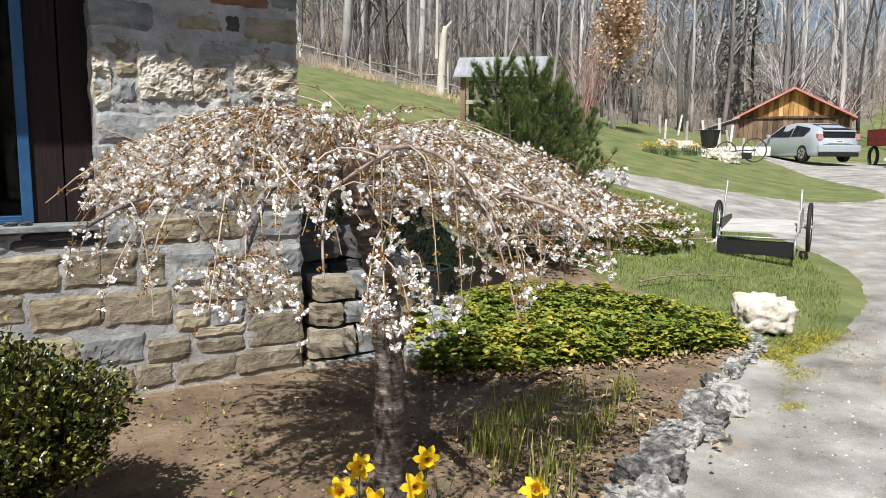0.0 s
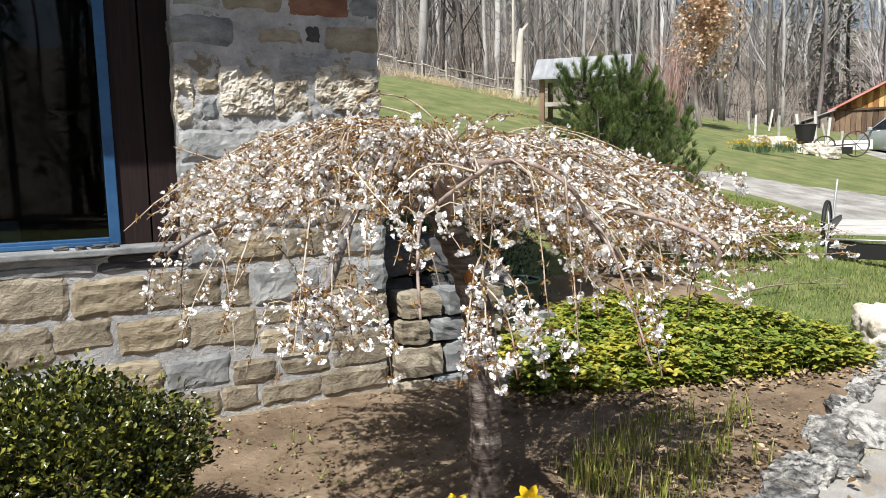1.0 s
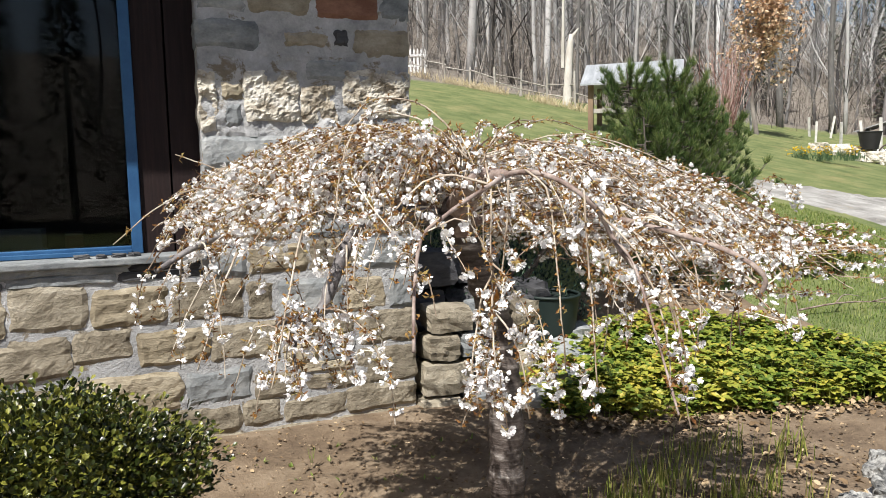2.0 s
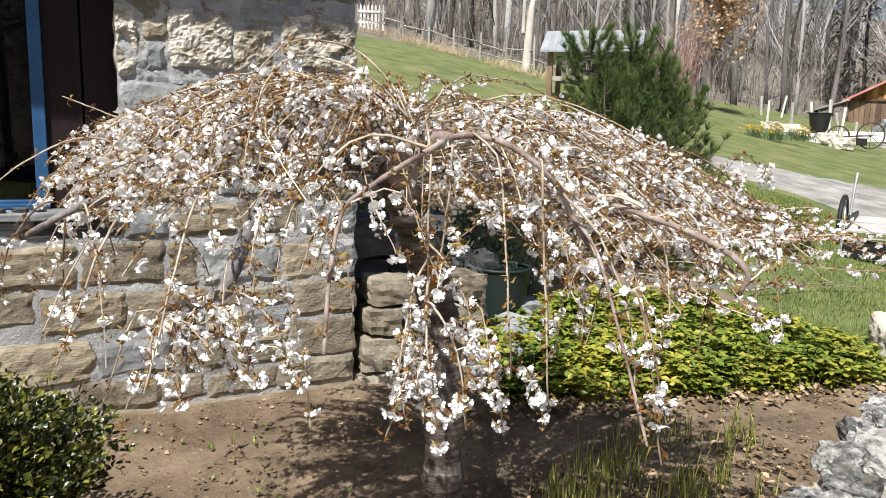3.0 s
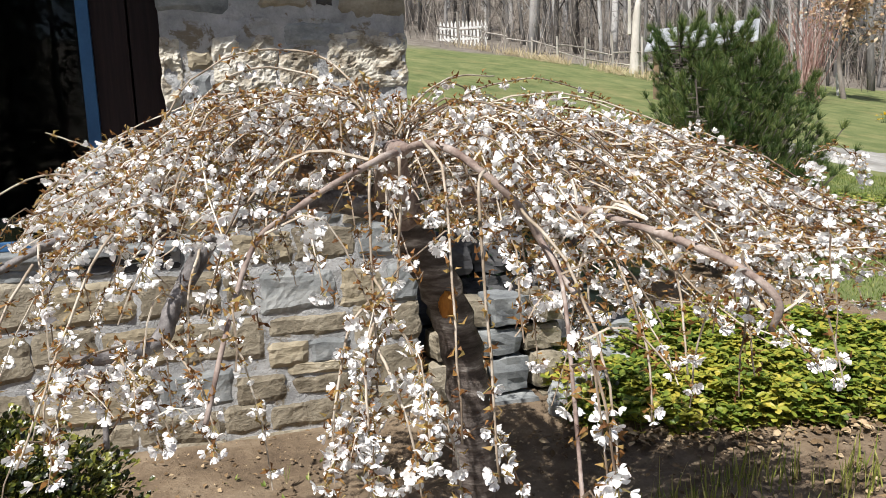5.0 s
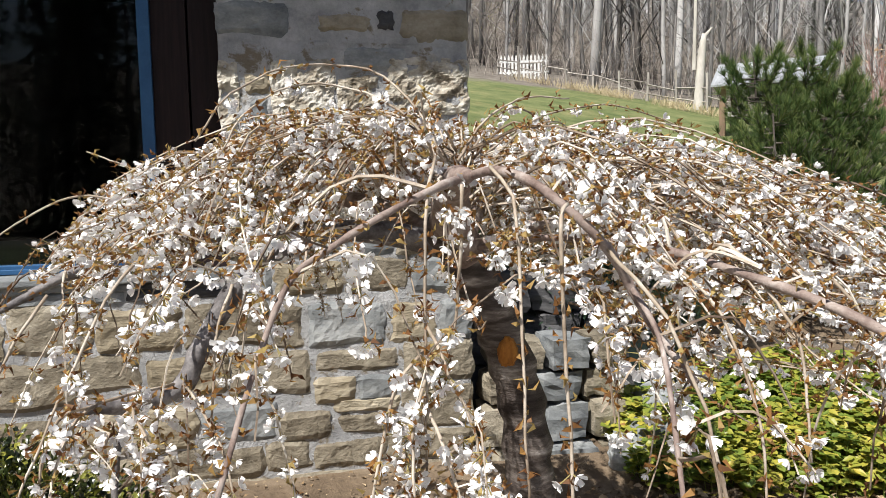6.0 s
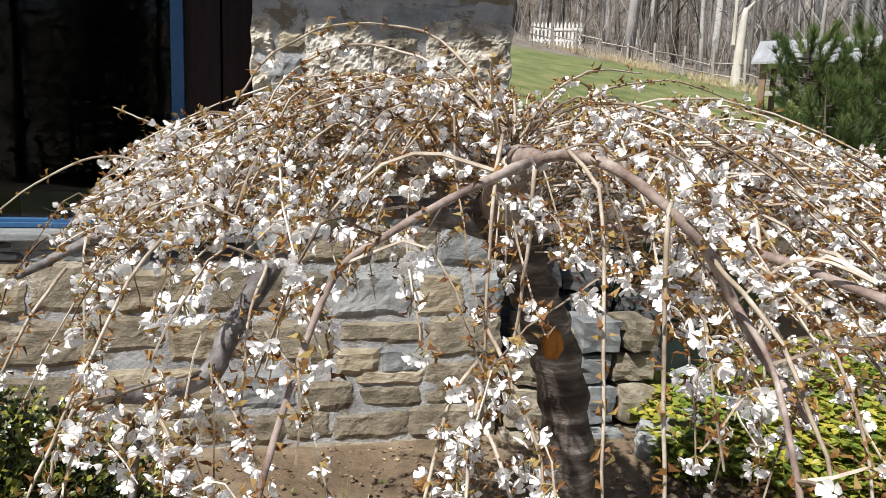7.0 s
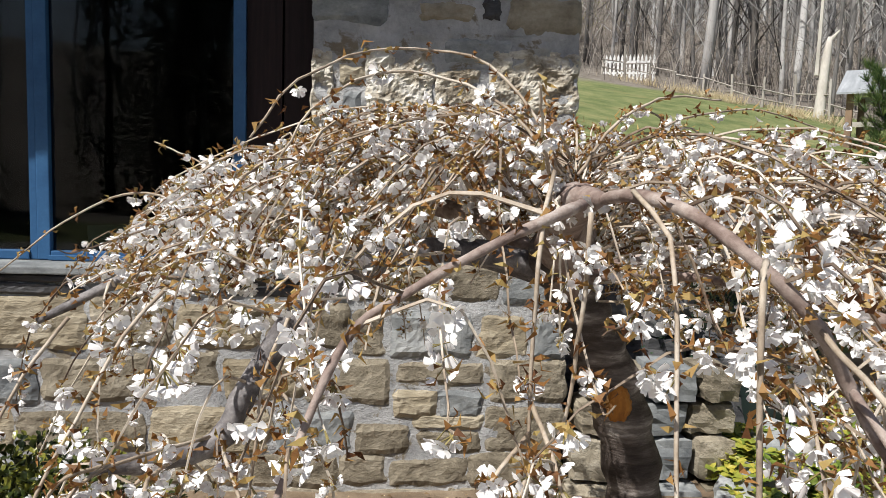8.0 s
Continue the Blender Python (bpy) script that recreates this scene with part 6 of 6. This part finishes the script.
# ---- buildings and objects across the road ----


def oriented(name, at, toward, label, category, **kw):
    """A thing whose local -y faces the point toward."""
    a = math.degrees(math.atan2(toward[1] - at[1], toward[0] - at[0])) + 90
    return thing(name, at, label, category, rz=a, **kw)


BARN_WOOD = surface("barn_board_orange", [(0.25, (0.11, 0.05, 0.02)), (0.45, (0.30, 0.15, 0.05)), (0.62, (0.52, 0.29, 0.10)), (0.8, (0.66, 0.44, 0.20))], 1.1, (2.5, 1, 0.5), 14, 0.8, 0.4, 0.01, vary=0.5)
BARN_DARK = surface("barn_board_weathered", [(0.25, (0.06, 0.04, 0.03)), (0.5, (0.15, 0.10, 0.07)), (0.8, (0.30, 0.21, 0.14))], 1.1, (2.5, 1, 0.5), 14, 0.85, 0.4, 0.01, vary=0.4)
RED_METAL = surface("red_metal_roof", [(0.3, (0.50, 0.16, 0.14)), (0.6, (0.62, 0.27, 0.24)), (0.8, (0.72, 0.42, 0.38))], 1.0, (1, 1, 1), 20, 0.5, 0.2, 0.005, metal=0.2)
bx, by = 38.74, 23.52
barn = thing("barn", (bx, by, 2.0), "low timber barn with orange board gable and red metal roof", "barn", rz=-58)
# local x across the gable, local y to the back
W2, EAVE, RIDGE, LEN = 2.78, 1.79, 3.27, 9.0


def gable_boards(n):
    step = 2 * W2 / n
    for k in range(n):
        x0 = -W2 + k * step
        xm = x0 + step / 2
        top = EAVE + (RIDGE - EAVE) * (1 - abs(xm) / W2)
        slope = (RIDGE - EAVE) / W2 * step / 2 * (1 if xm < 0 else -1)
        for z0, z1, sl, mat, dy in ((-0.6, EAVE - 0.02, 0, BARN_DARK, 0.02), (EAVE + 0.0, top, slope, BARN_WOOD, -0.01)):
            if z1 - z0 < 0.06:
                continue
            y0 = dy + rng.uniform(-0.006, 0.006)
            g = 0.008
            v = [(x0 + g, y0, z0), (x0 + step - g, y0, z0), (x0 + step - g, y0, z1 + sl), (x0 + g, y0, z1 - sl), (x0 + g, y0 + 0.03, z0), (x0 + step - g, y0 + 0.03, z0), (x0 + step - g, y0 + 0.03, z1 + sl), (x0 + g, y0 + 0.03, z1 - sl)]
            link_mesh("board", v, [(0, 1, 2, 3), (1, 5, 6, 2), (5, 4, 7, 6), (4, 0, 3, 7), (3, 2, 6, 7), (0, 4, 5, 1)], mat, barn)


gable_boards(22)
part("side_wall", box_bm(-W2, -W2 + 0.1, 0.06, LEN, -0.6, EAVE), BARN_DARK, barn)
part("side_wall", box_bm(W2 - 0.1, W2, 0.06, LEN, -0.6, EAVE), BARN_DARK, barn)
part("back_wall", box_bm(-W2 + 0.1, W2 - 0.1, LEN - 0.1, LEN, -0.6, EAVE), BARN_DARK, barn)
part("beam", box_bm(-W2 - 0.02, W2 + 0.02, -0.06, -0.012, EAVE - 0.07, EAVE + 0.05, 0.01), BARN_DARK, barn, "dark cross beam")
for sx in (-1, 1):
    ov = 0.32
    e = (W2 + ov) * sx
    ze = EAVE - (RIDGE - EAVE) / W2 * ov
    v = []
    for y in (-0.45, LEN + 0.3):
        v += [(0, y, RIDGE + 0.14), (e, y, ze + 0.14), (e, y, ze + 0.02), (0, y, RIDGE + 0.02)]
    link_mesh("roof_slope", v, [(0, 1, 5, 4), (3, 7, 6, 2), (0, 3, 2, 1), (4, 5, 6, 7), (1, 2, 6, 5), (0, 4, 7, 3)], RED_METAL, barn, "faded red metal roofing")
for x in (2.1, 2.75):
    part("fascia_post", box_bm(x, x + 0.1, -0.4, -0.3, -0.6, EAVE - 0.2), BARN_DARK, barn)
# tin lean-to at its side
lean = thing("lean_to_roof", (36.3, 26.6, 2.2), "small grey tin lean-to roof beside the barn", "shed", rz=-58)
TIN = surface("grey_tin", [(0.3, (0.28, 0.29, 0.30)), (0.6, (0.45, 0.46, 0.47)), (0.8, (0.62, 0.62, 0.62))], 1.2, (1, 6, 1), 20, 0.5, 0.3, 0.006, metal=0.3)
v = [(-1.6, -0.4, 0.7), (1.2, -0.4, 1.6), (1.2, 2.5, 1.6), (-1.6, 2.5, 0.7), (-1.6, -0.4, 0.64), (1.2, -0.4, 1.54), (1.2, 2.5, 1.54), (-1.6, 2.5, 0.64)]
link_mesh("tin_sheet", v, [(0, 1, 2, 3), (4, 7, 6, 5), (0, 4, 5, 1), (1, 5, 6, 2), (2, 6, 7, 3), (3, 7, 4, 0)], TIN, lean)
for x, z in ((-1.4, 0.68), (1.0, 1.5)):
    part("post", box_bm(x, x + 0.12, -0.2, -0.08, -0.6, z), BARN_DARK, lean)

# silver hatchback
PAINT = plain("silver_blue_paint", (0.50, 0.56, 0.62), 0.28, 0.35, 0.05, 2)
CAR_GLASS = plain("car_glass", (0.012, 0.014, 0.018), 0.08, 0, 0.1, 2, 0.6)
BLACK = plain("black_plastic", (0.012, 0.012, 0.012), 0.6)
RED_LENS = plain("pale_red_lens", (0.46, 0.24, 0.24), 0.2)
WHITE = plain("white_paint", (0.74, 0.74, 0.73), 0.6)
RIM = plain("alloy", (0.55, 0.56, 0.58), 0.3, 0.8)
cxy = (27.46, 16.05)
car = thing("hatchback_car", (*cxy, height(*cxy) + 0.02), "silver-blue hatchback car parked on the gravel", "car", rz=-27)
# local y forward; cross-sections along the length: y, half width at sill, half width at belt, belt z, roof half width, roof z
SECT = [(-2.18, 0.62, 0.66, 0.62, 0.55, 0.66), (-2.12, 0.80, 0.80, 0.82, 0.60, 1.10), (-1.75, 0.86, 0.85, 0.90, 0.56, 1.28), (-1.0, 0.87, 0.87, 0.90, 0.58, 1.42), (-0.2, 0.87, 0.87, 0.88, 0.60, 1.47),
        (0.5, 0.87, 0.87, 0.87, 0.58, 1.40), (1.15, 0.87, 0.86, 0.88, 0.60, 1.04), (1.75, 0.84, 0.80, 0.80, 0.5, 0.84), (2.15, 0.74, 0.66, 0.66, 0.4, 0.70), (2.24, 0.58, 0.5, 0.5, 0.3, 0.54)]
v, f = [], []
for y, w0, w1, zb, w2, zr in SECT:
    ring = [(w0 * 0.92, 0.20), (w0, 0.34), (w1 * 1.01, zb * 0.72), (w1, zb), (w2 + 0.05, zr - 0.05), (w2 * 0.7, zr)]
    v += [(x, y, z) for x, z in ring] + [(-x, y, z) for x, z in reversed(ring)]
n = 12
f = [(i * n + k, i * n + (k + 1) % n, (i + 1) * n + (k + 1) % n, (i + 1) * n + k) for i in range(len(SECT) - 1) for k in range(n)]
f += [tuple(range(n)), tuple(range((len(SECT) - 1) * n + n - 1, (len(SECT) - 1) * n - 1, -1))]
body = link_mesh("body", v, f, PAINT, car, "", True)
for sx in (-1, 1):
    for pts in ([(-1.55, 0.92, 1.22), (-0.55, 0.93, 1.36), (-0.55, 0.90, 0.93), (-1.35, 0.90, 0.93)], [(-0.48, 0.93, 1.37), (0.25, 0.92, 1.36), (0.98, 0.90, 0.95), (-0.48, 0.90, 0.92)]):
        out = []
        for y, w, z in pts:
            wx = (0.872 - (z - 0.9) * 0.50) * sx
            out += [(wx + 0.012 * sx, y, z)]
        link_mesh("side_window", out + [(a - 0.02 * sx, b, c) for a, b, c in out], [(0, 1, 2, 3), (7, 6, 5, 4), (0, 4, 5, 1), (1, 5, 6, 2), (2, 6, 7, 3), (3, 7, 4, 0)], CAR_GLASS, car, "dark side window")
    part("tail_light", box_bm(min(0.62 * sx, 0.80 * sx), max(0.62 * sx, 0.80 * sx), -2.17, -2.02, 0.78, 1.0, 0.02), RED_LENS, car, "pale red tail light")
    part("mirror", box_bm(min(0.88 * sx, 1.02 * sx), max(0.88 * sx, 1.02 * sx), 0.78, 0.9, 0.92, 1.05, 0.03), PAINT, car)
part("rear_window", box_bm(-0.60, 0.60, -2.165, -2.10, 0.86, 1.06, 0.01), CAR_GLASS, car, "dark upright rear glass")
v = [(-0.50, -2.05, 1.175), (0.50, -2.05, 1.175), (0.46, -1.25, 1.395), (-0.46, -1.25, 1.395)]
link_mesh("sloping_glass", v + [(a, b, c - 0.03) for a, b, c in v], [(0, 1, 2, 3), (7, 6, 5, 4), (0, 4, 5, 1), (1, 5, 6, 2), (2, 6, 7, 3), (3, 7, 4, 0)], CAR_GLASS, car)
part("spoiler", box_bm(-0.62, 0.62, -2.20, -2.02, 1.075, 1.115, 0.012), PAINT, car)
part("rear_bumper", box_bm(-0.80, 0.80, -2.27, -2.05, 0.34, 0.60, 0.05), PAINT, car)
part("bumper_skirt", box_bm(-0.74, 0.74, -2.24, -2.0, 0.19, 0.338, 0.02), BLACK, car, "black lower skirt")
part("number_plate", box_bm(-0.17, 0.17, -2.195, -2.165, 0.66, 0.76, 0.004), WHITE, car, "white plate with dark bars")
part("plate_bar", box_bm(-0.12, 0.12, -2.20, -2.196, 0.70, 0.73), BLACK, car)
for sx in (-1, 1):
    for y in (-1.32, 1.38):
        wheel = new("wheel")
        wheel.parent = car
        wheel.location = (0.78 * sx, y, 0.31)
        v, f = tube([(-0.10, 0, 0), (-0.085, 0, 0), (0.085, 0, 0), (0.10, 0, 0)], [0.28, 0.31, 0.31, 0.28], 24)
        link_mesh("tyre", v, f, RUBBER, wheel, "black tyre")
        v, f = tube([(0.09 * sx, 0, 0), (0.108 * sx, 0, 0)], [0.21, 0.20], 20)
        link_mesh("rim", v, f, RIM, wheel, "silver alloy wheel")
        for j in range(5):
            a = j * 1.2566
            v, f = tube([(0.11 * sx, 0.05 * math.cos(a), 0.05 * math.sin(a)), (0.11 * sx, 0.19 * math.cos(a), 0.19 * math.sin(a))], [0.02, 0.014], 4)
            link_mesh("spoke", v, f, BLACK, wheel)

# red farm wagon by the barn
RED = plain("red_paint", (0.26, 0.035, 0.03), 0.6)
wx, wy = 28.6, 12.9
wagon = thing("farm_wagon", (wx, wy, height(wx, wy)), "old red farm wagon with a white tongue on the gravel", "wagon", rz=-40)
part("wagon_bed", box_bm(-0.8, 0.9, -1.2, 1.2, 0.75, 0.95, 0.02), RED, wagon)
part("side_rack", box_bm(-0.8, -0.74, -1.2, 1.2, 0.95, 1.35, 0.01), RED, wagon)
part("side_rack", box_bm(0.84, 0.9, -1.2, 1.2, 0.95, 1.35, 0.01), RED, wagon)
v, f = tube([(-0.8, -1.0, 0.6), (-1.25, -1.35, 0.2)], [0.05, 0.04], 6)
link_mesh("tongue", v, f, WHITE, wagon)
for x in (-0.7, 0.8):
    for y in (-0.8, 0.8):
        v, f = tube([(x, y + 0.34 * math.cos(a), 0.36 + 0.34 * math.sin(a)) for a in np.linspace(0, 6.283, 21)], [0.06] * 21, 6, False)
        link_mesh("wheel", v, f, RUBBER, wagon)

# stone heap with a black bucket, an old wheel rake beside it
STONES_AT = (19.75, 14.45)
for k in range(16):
    x, y = STONES_AT[0] + rng.gauss(-0.2, 0.5), STONES_AT[1] + rng.gauss(0.1, 0.5)
    sz = rng.uniform(0.25, 0.5)
    ob = part("heap_stone", rough_rock(sz * 1.3, sz, sz * 0.7, 700 + k, 3, 0.2, 0.5), STONE_PALE)
    ob.matrix_world = pose(x, y, height(x, y) - 0.04, 0, 0, rng.uniform(0, 180))
    tagged(ob, "pale stone in a heap on the lawn", "stone", "stones heaped on the lawn")
bucket = thing("bucket", (19.72, 14.45, height(19.72, 14.45) + 0.27), "large black plastic bucket on pale stones", "bucket")
bmt = bmesh.new()
bmesh.ops.create_cone(bmt, cap_ends=False, segments=24, radius1=0.22, radius2=0.30, depth=0.48, matrix=Matrix.Translation((0, 0, 0.24)))
bmesh.ops.create_cone(bmt, cap_ends=True, segments=24, radius1=0.20, radius2=0.26, depth=0.36, matrix=Matrix.Translation((0, 0, 0.2)))
part("pail", bmt, BLACK, bucket, smooth=True)
v, f = tube([(0.30 * math.cos(a), 0.30 * math.sin(a), 0.48) for a in np.linspace(0, 6.283, 25)], [0.018] * 25, 6, False)
link_mesh("rim", v, f, BLACK, bucket, "", True)
IRON = plain("rusty_iron", (0.09, 0.07, 0.06), 0.8, 0.3)
rake = thing("wheel_rake", (20.25, 13.7, height(20.25, 13.7)), "old iron two-wheeled implement rusting on the lawn", "farm implement", rz=-35)
for x, r in ((-0.45, 0.30), (0.42, 0.36)):
    wheel = new("wheel")
    wheel.parent = rake
    wheel.location = (x, 0.05 * x, r + 0.02)
    v, f = tube([(r * math.cos(a), 0, r * math.sin(a)) for a in np.linspace(0, 6.283, 27)], [0.022] * 27, 6, False)
    link_mesh("rim", v, f, IRON, wheel)
    for j in range(8):
        a = j * 0.785
        v, f = tube([(0, 0, 0), (r * math.cos(a), 0, r * math.sin(a))], [0.008, 0.008], 4)
        link_mesh("spoke", v, f, IRON, wheel)
part("blade", box_bm(-0.1, 0.32, -0.05, -0.02, 0.1, 0.3, 0.01), BLACK, rake)
v, f = tube([(-0.5, 0, 0.32), (0.45, 0, 0.38)], [0.02, 0.02], 6)
link_mesh("axle", v, f, IRON, rake)

# white posts, daffodil clump, fences
POST_WHITE = plain("weathered_white_paint", (0.50, 0.49, 0.46), 0.8, 0, 0.3, 6)
for k, (x, y, h) in enumerate(((24.8, 20.8, 0.9), (23.9, 18.7, 1.0), (22.9, 18.9, 0.9), (21.8, 16.2, 1.3), (22.3, 16.0, 1.5), (22.6, 15.8, 1.3), (27.0, 19.0, 0.9), (26.2, 21.0, 1.1), (21.2, 20.2, 0.9), (20.4, 20.6, 1.0), (25.6, 17.4, 0.7))):
    ob = part("fence_post", box_bm(-0.04, 0.04, -0.04, 0.04, -0.1, h * 0.8, 0.012), POST_WHITE)
    ob.matrix_world = pose(x, y, height(x, y), rng.gauss(0, 6), rng.gauss(0, 6), rng.uniform(0, 90))
    tagged(ob, "weathered white wooden fence post", "post", "white posts along the lawn")
ob = tagged(part("white_board", box_bm(-1.0, 1.0, -0.02, 0.02, -0.05, 0.28, 0.005), WHITE), "white board lying on edge beside the barn", "board")
ob.matrix_world = pose(24.4, 16.6, height(24.4, 16.6), 0, 0, -50)
clump = thing("far_daffodils", (15.9, 12.8, height(15.9, 12.8)), "clump of yellow daffodils blooming on the lawn", "flowers", kind="stuff")
s, s2 = Soup(), Soup()
for k in range(330):
    a = rng.choice((-0.35, 0.05, 0.5))
    x, y, h = a + rng.gauss(0, 0.13), -a * 0.8 + rng.gauss(0, 0.12), rng.uniform(0.14, 0.36)
    leaf_mesh(s2, (x, y, -0.02), (rng.gauss(0, 0.2), rng.gauss(0, 0.2), 1), (1, 0, 0), h, 0.008)
    if k % 2 == 0:
        for j in range(3):
            leaf_mesh(s, (x, y, h), (rng.gauss(0, 1), rng.gauss(0, 1), rng.gauss(0, 0.5)), (0, 0, 1), 0.046, 0.02)
s2.link("leaf", LEAF_BLUE, clump)
s.link("flower", YELLOW, clump, "yellow flowers")

picket = thing("picket_fence", (10.31, 26.94, height(10.31, 26.94) - 0.12), "short run of white picket fence on the hill", "fence", rz=-18)
for k in range(13):
    x = -0.85 + k * 0.14
    v = [(x, -0.01, 0.0), (x + 0.075, -0.01, 0.0), (x + 0.075, -0.01, 0.85), (x + 0.0375, -0.01, 0.95), (x, -0.01, 0.85)]
    v += [(a, 0.015, c) for a, b, c in v]
    link_mesh("picket", v, [(0, 1, 2, 3, 4), (9, 8, 7, 6, 5), (0, 5, 6, 1), (1, 6, 7, 2), (2, 7, 8, 3), (3, 8, 9, 4), (4, 9, 5, 0)], WHITE, picket)
for z in (0.25, 0.65):
    part("rail", box_bm(-0.9, 0.95, 0.016, 0.05, z, z + 0.08, 0.004), WHITE, picket)
GREY_WOOD = surface("grey_rail_wood", [(0.3, (0.22, 0.20, 0.175)), (0.6, (0.38, 0.355, 0.32)), (0.8, (0.52, 0.49, 0.45))], 2, (1, 1, 0.3), 20, 0.9, 0.5, 0.01, vary=0.3)
fence = thing("rail_fence", (11.5, 24.0, height(11.5, 24.0)), "grey split-rail fence with a few leaning posts along the slope", "fence")
fo = Vector((11.5, 24.0, height(11.5, 24.0)))
ends = []
for k in range(10):
    x, y = 9.2 + k * 0.62, 26.6 - k * 0.72
    p = Vector((x, y, height(x, y)))
    h = rng.uniform(0.6, 1.15)
    v, f = tube([p - fo - Vector((0, 0, 0.1)), p - fo + Vector((rng.gauss(0, 0.05), rng.gauss(0, 0.05), h))], [0.045, 0.035], 6)
    link_mesh("post", v, f, GREY_WOOD, fence)
    ends.append(p)
for a, b in zip(ends, ends[1:]):
    for z in ((0.3, 0.55), (0.5,), (0.25, 0.55), (0.4,))[int(a.x * 7) % 4]:
        v, f = tube([a - fo + Vector((0, 0, z + rng.gauss(0, 0.06))), b - fo + Vector((0, 0, z + rng.gauss(0, 0.08)))], [0.026, 0.022], 5)
        link_mesh("rail", v, f, GREY_WOOD, fence)
drygrass = thing("dry_grass", (11.5, 22.0, 0), "tufts of pale dry grass along the hill edge", "grass", kind="stuff")
STRAW = surface("straw", [(0.3, (0.40, 0.32, 0.19)), (0.7, (0.62, 0.53, 0.36))], 4, (1, 1, 1), 30, 0.9, 0.0, island=0.5)
s = Soup()
for k in range(2600):
    u = rng.random()
    x, y = 9.5 + 3.6 * u + rng.gauss(0, 0.3), 25.0 - 6.4 * u + rng.gauss(0, 0.35)
    if noise.noise(Vector((x * 1.3, y * 1.3, 5))) < -0.02:
        continue
    leaf_mesh(s, (x - 11.5, y - 22, height(x, y) - 0.03), (rng.gauss(0, 0.4), rng.gauss(0, 0.4), 1), (1, 0, 0), rng.uniform(0.12, 0.42), 0.010)
s.link("blade", STRAW, drygrass)
snag = thing("broken_snag", (14.0, 21.1, height(14.0, 21.1)), "pale broken dead tree trunk on the slope", "dead tree")
PALE_BARK = surface("bleached_wood", [(0.3, (0.40, 0.37, 0.33)), (0.6, (0.62, 0.59, 0.54)), (0.8, (0.74, 0.71, 0.66))], 2, (1, 1, 0.4), 20, 0.9, 0.5, 0.01)
v, f = tube(spline([(0, 0, -0.2), (0.05, 0, 0.7), (0.12, 0.05, 1.5), (0.2, 0.05, 2.3)], 10), [0.17, 0.16, 0.15, 0.14, 0.14, 0.13, 0.13, 0.12, 0.10, 0.06], 9)
link_mesh("trunk", v, f, PALE_BARK, snag, "", True)
v, f = tube([(-0.12, 0.05, 1.2), (-0.1, 0.05, 3.2), (-0.02, 0.1, 5.5)], [0.06, 0.045, 0.03], 6)
link_mesh("standing_stem", v, f, PALE_BARK, snag)
v, f = tube([(0.2, 0.05, 2.2), (0.45, 0.0, 2.5)], [0.06, 0.02], 6)
link_mesh("stub", v, f, PALE_BARK, snag)

# hut with a tin roof behind the pine
hx, hy = 11.6, 14.2
hz = height(hx, hy)
hut = thing("garden_hut", (hx, hy, hz), "small open timber hut with a bright tin roof", "hut", rz=-42)
BRIGHT_TIN = surface("bright_tin", [(0.3, (0.30, 0.32, 0.34)), (0.6, (0.46, 0.48, 0.50)), (0.8, (0.62, 0.64, 0.66))], 1.5, (6, 1, 1), 20, 0.45, 0.2, 0.004, metal=0.35)
ez = 3.33 - hz
for y0, y1, z0, z1 in ((-0.75, 0.25, ez, ez + 0.55), (0.25, 1.25, ez + 0.55, ez)):
    v = [(-1.25, y0, z0), (0.98, y0, z0), (0.98, y1, z1), (-1.25, y1, z1)]
    v += [(a, b, c - 0.04) for a, b, c in v]
    link_mesh("roof_sheet", v, [(0, 1, 2, 3), (7, 6, 5, 4), (0, 4, 5, 1), (1, 5, 6, 2), (2, 6, 7, 3), (3, 7, 4, 0)], BRIGHT_TIN, hut, "bright tin sheet")
for x in (-1.1, -0.1, 0.8):
    for y in (-0.55, 1.05):
        part("post", box_bm(x, x + 0.12, y, y + 0.12, -0.2, ez + 0.06, 0.01), BARN_DARK, hut)
part("rail", box_bm(-1.1, 0.9, -0.5, -0.45, 0.55, 0.65, 0.005), GREY_WOOD, hut)
part("rail", box_bm(-1.1, 0.9, 1.1, 1.15, 0.6, 0.7, 0.005), GREY_WOOD, hut)
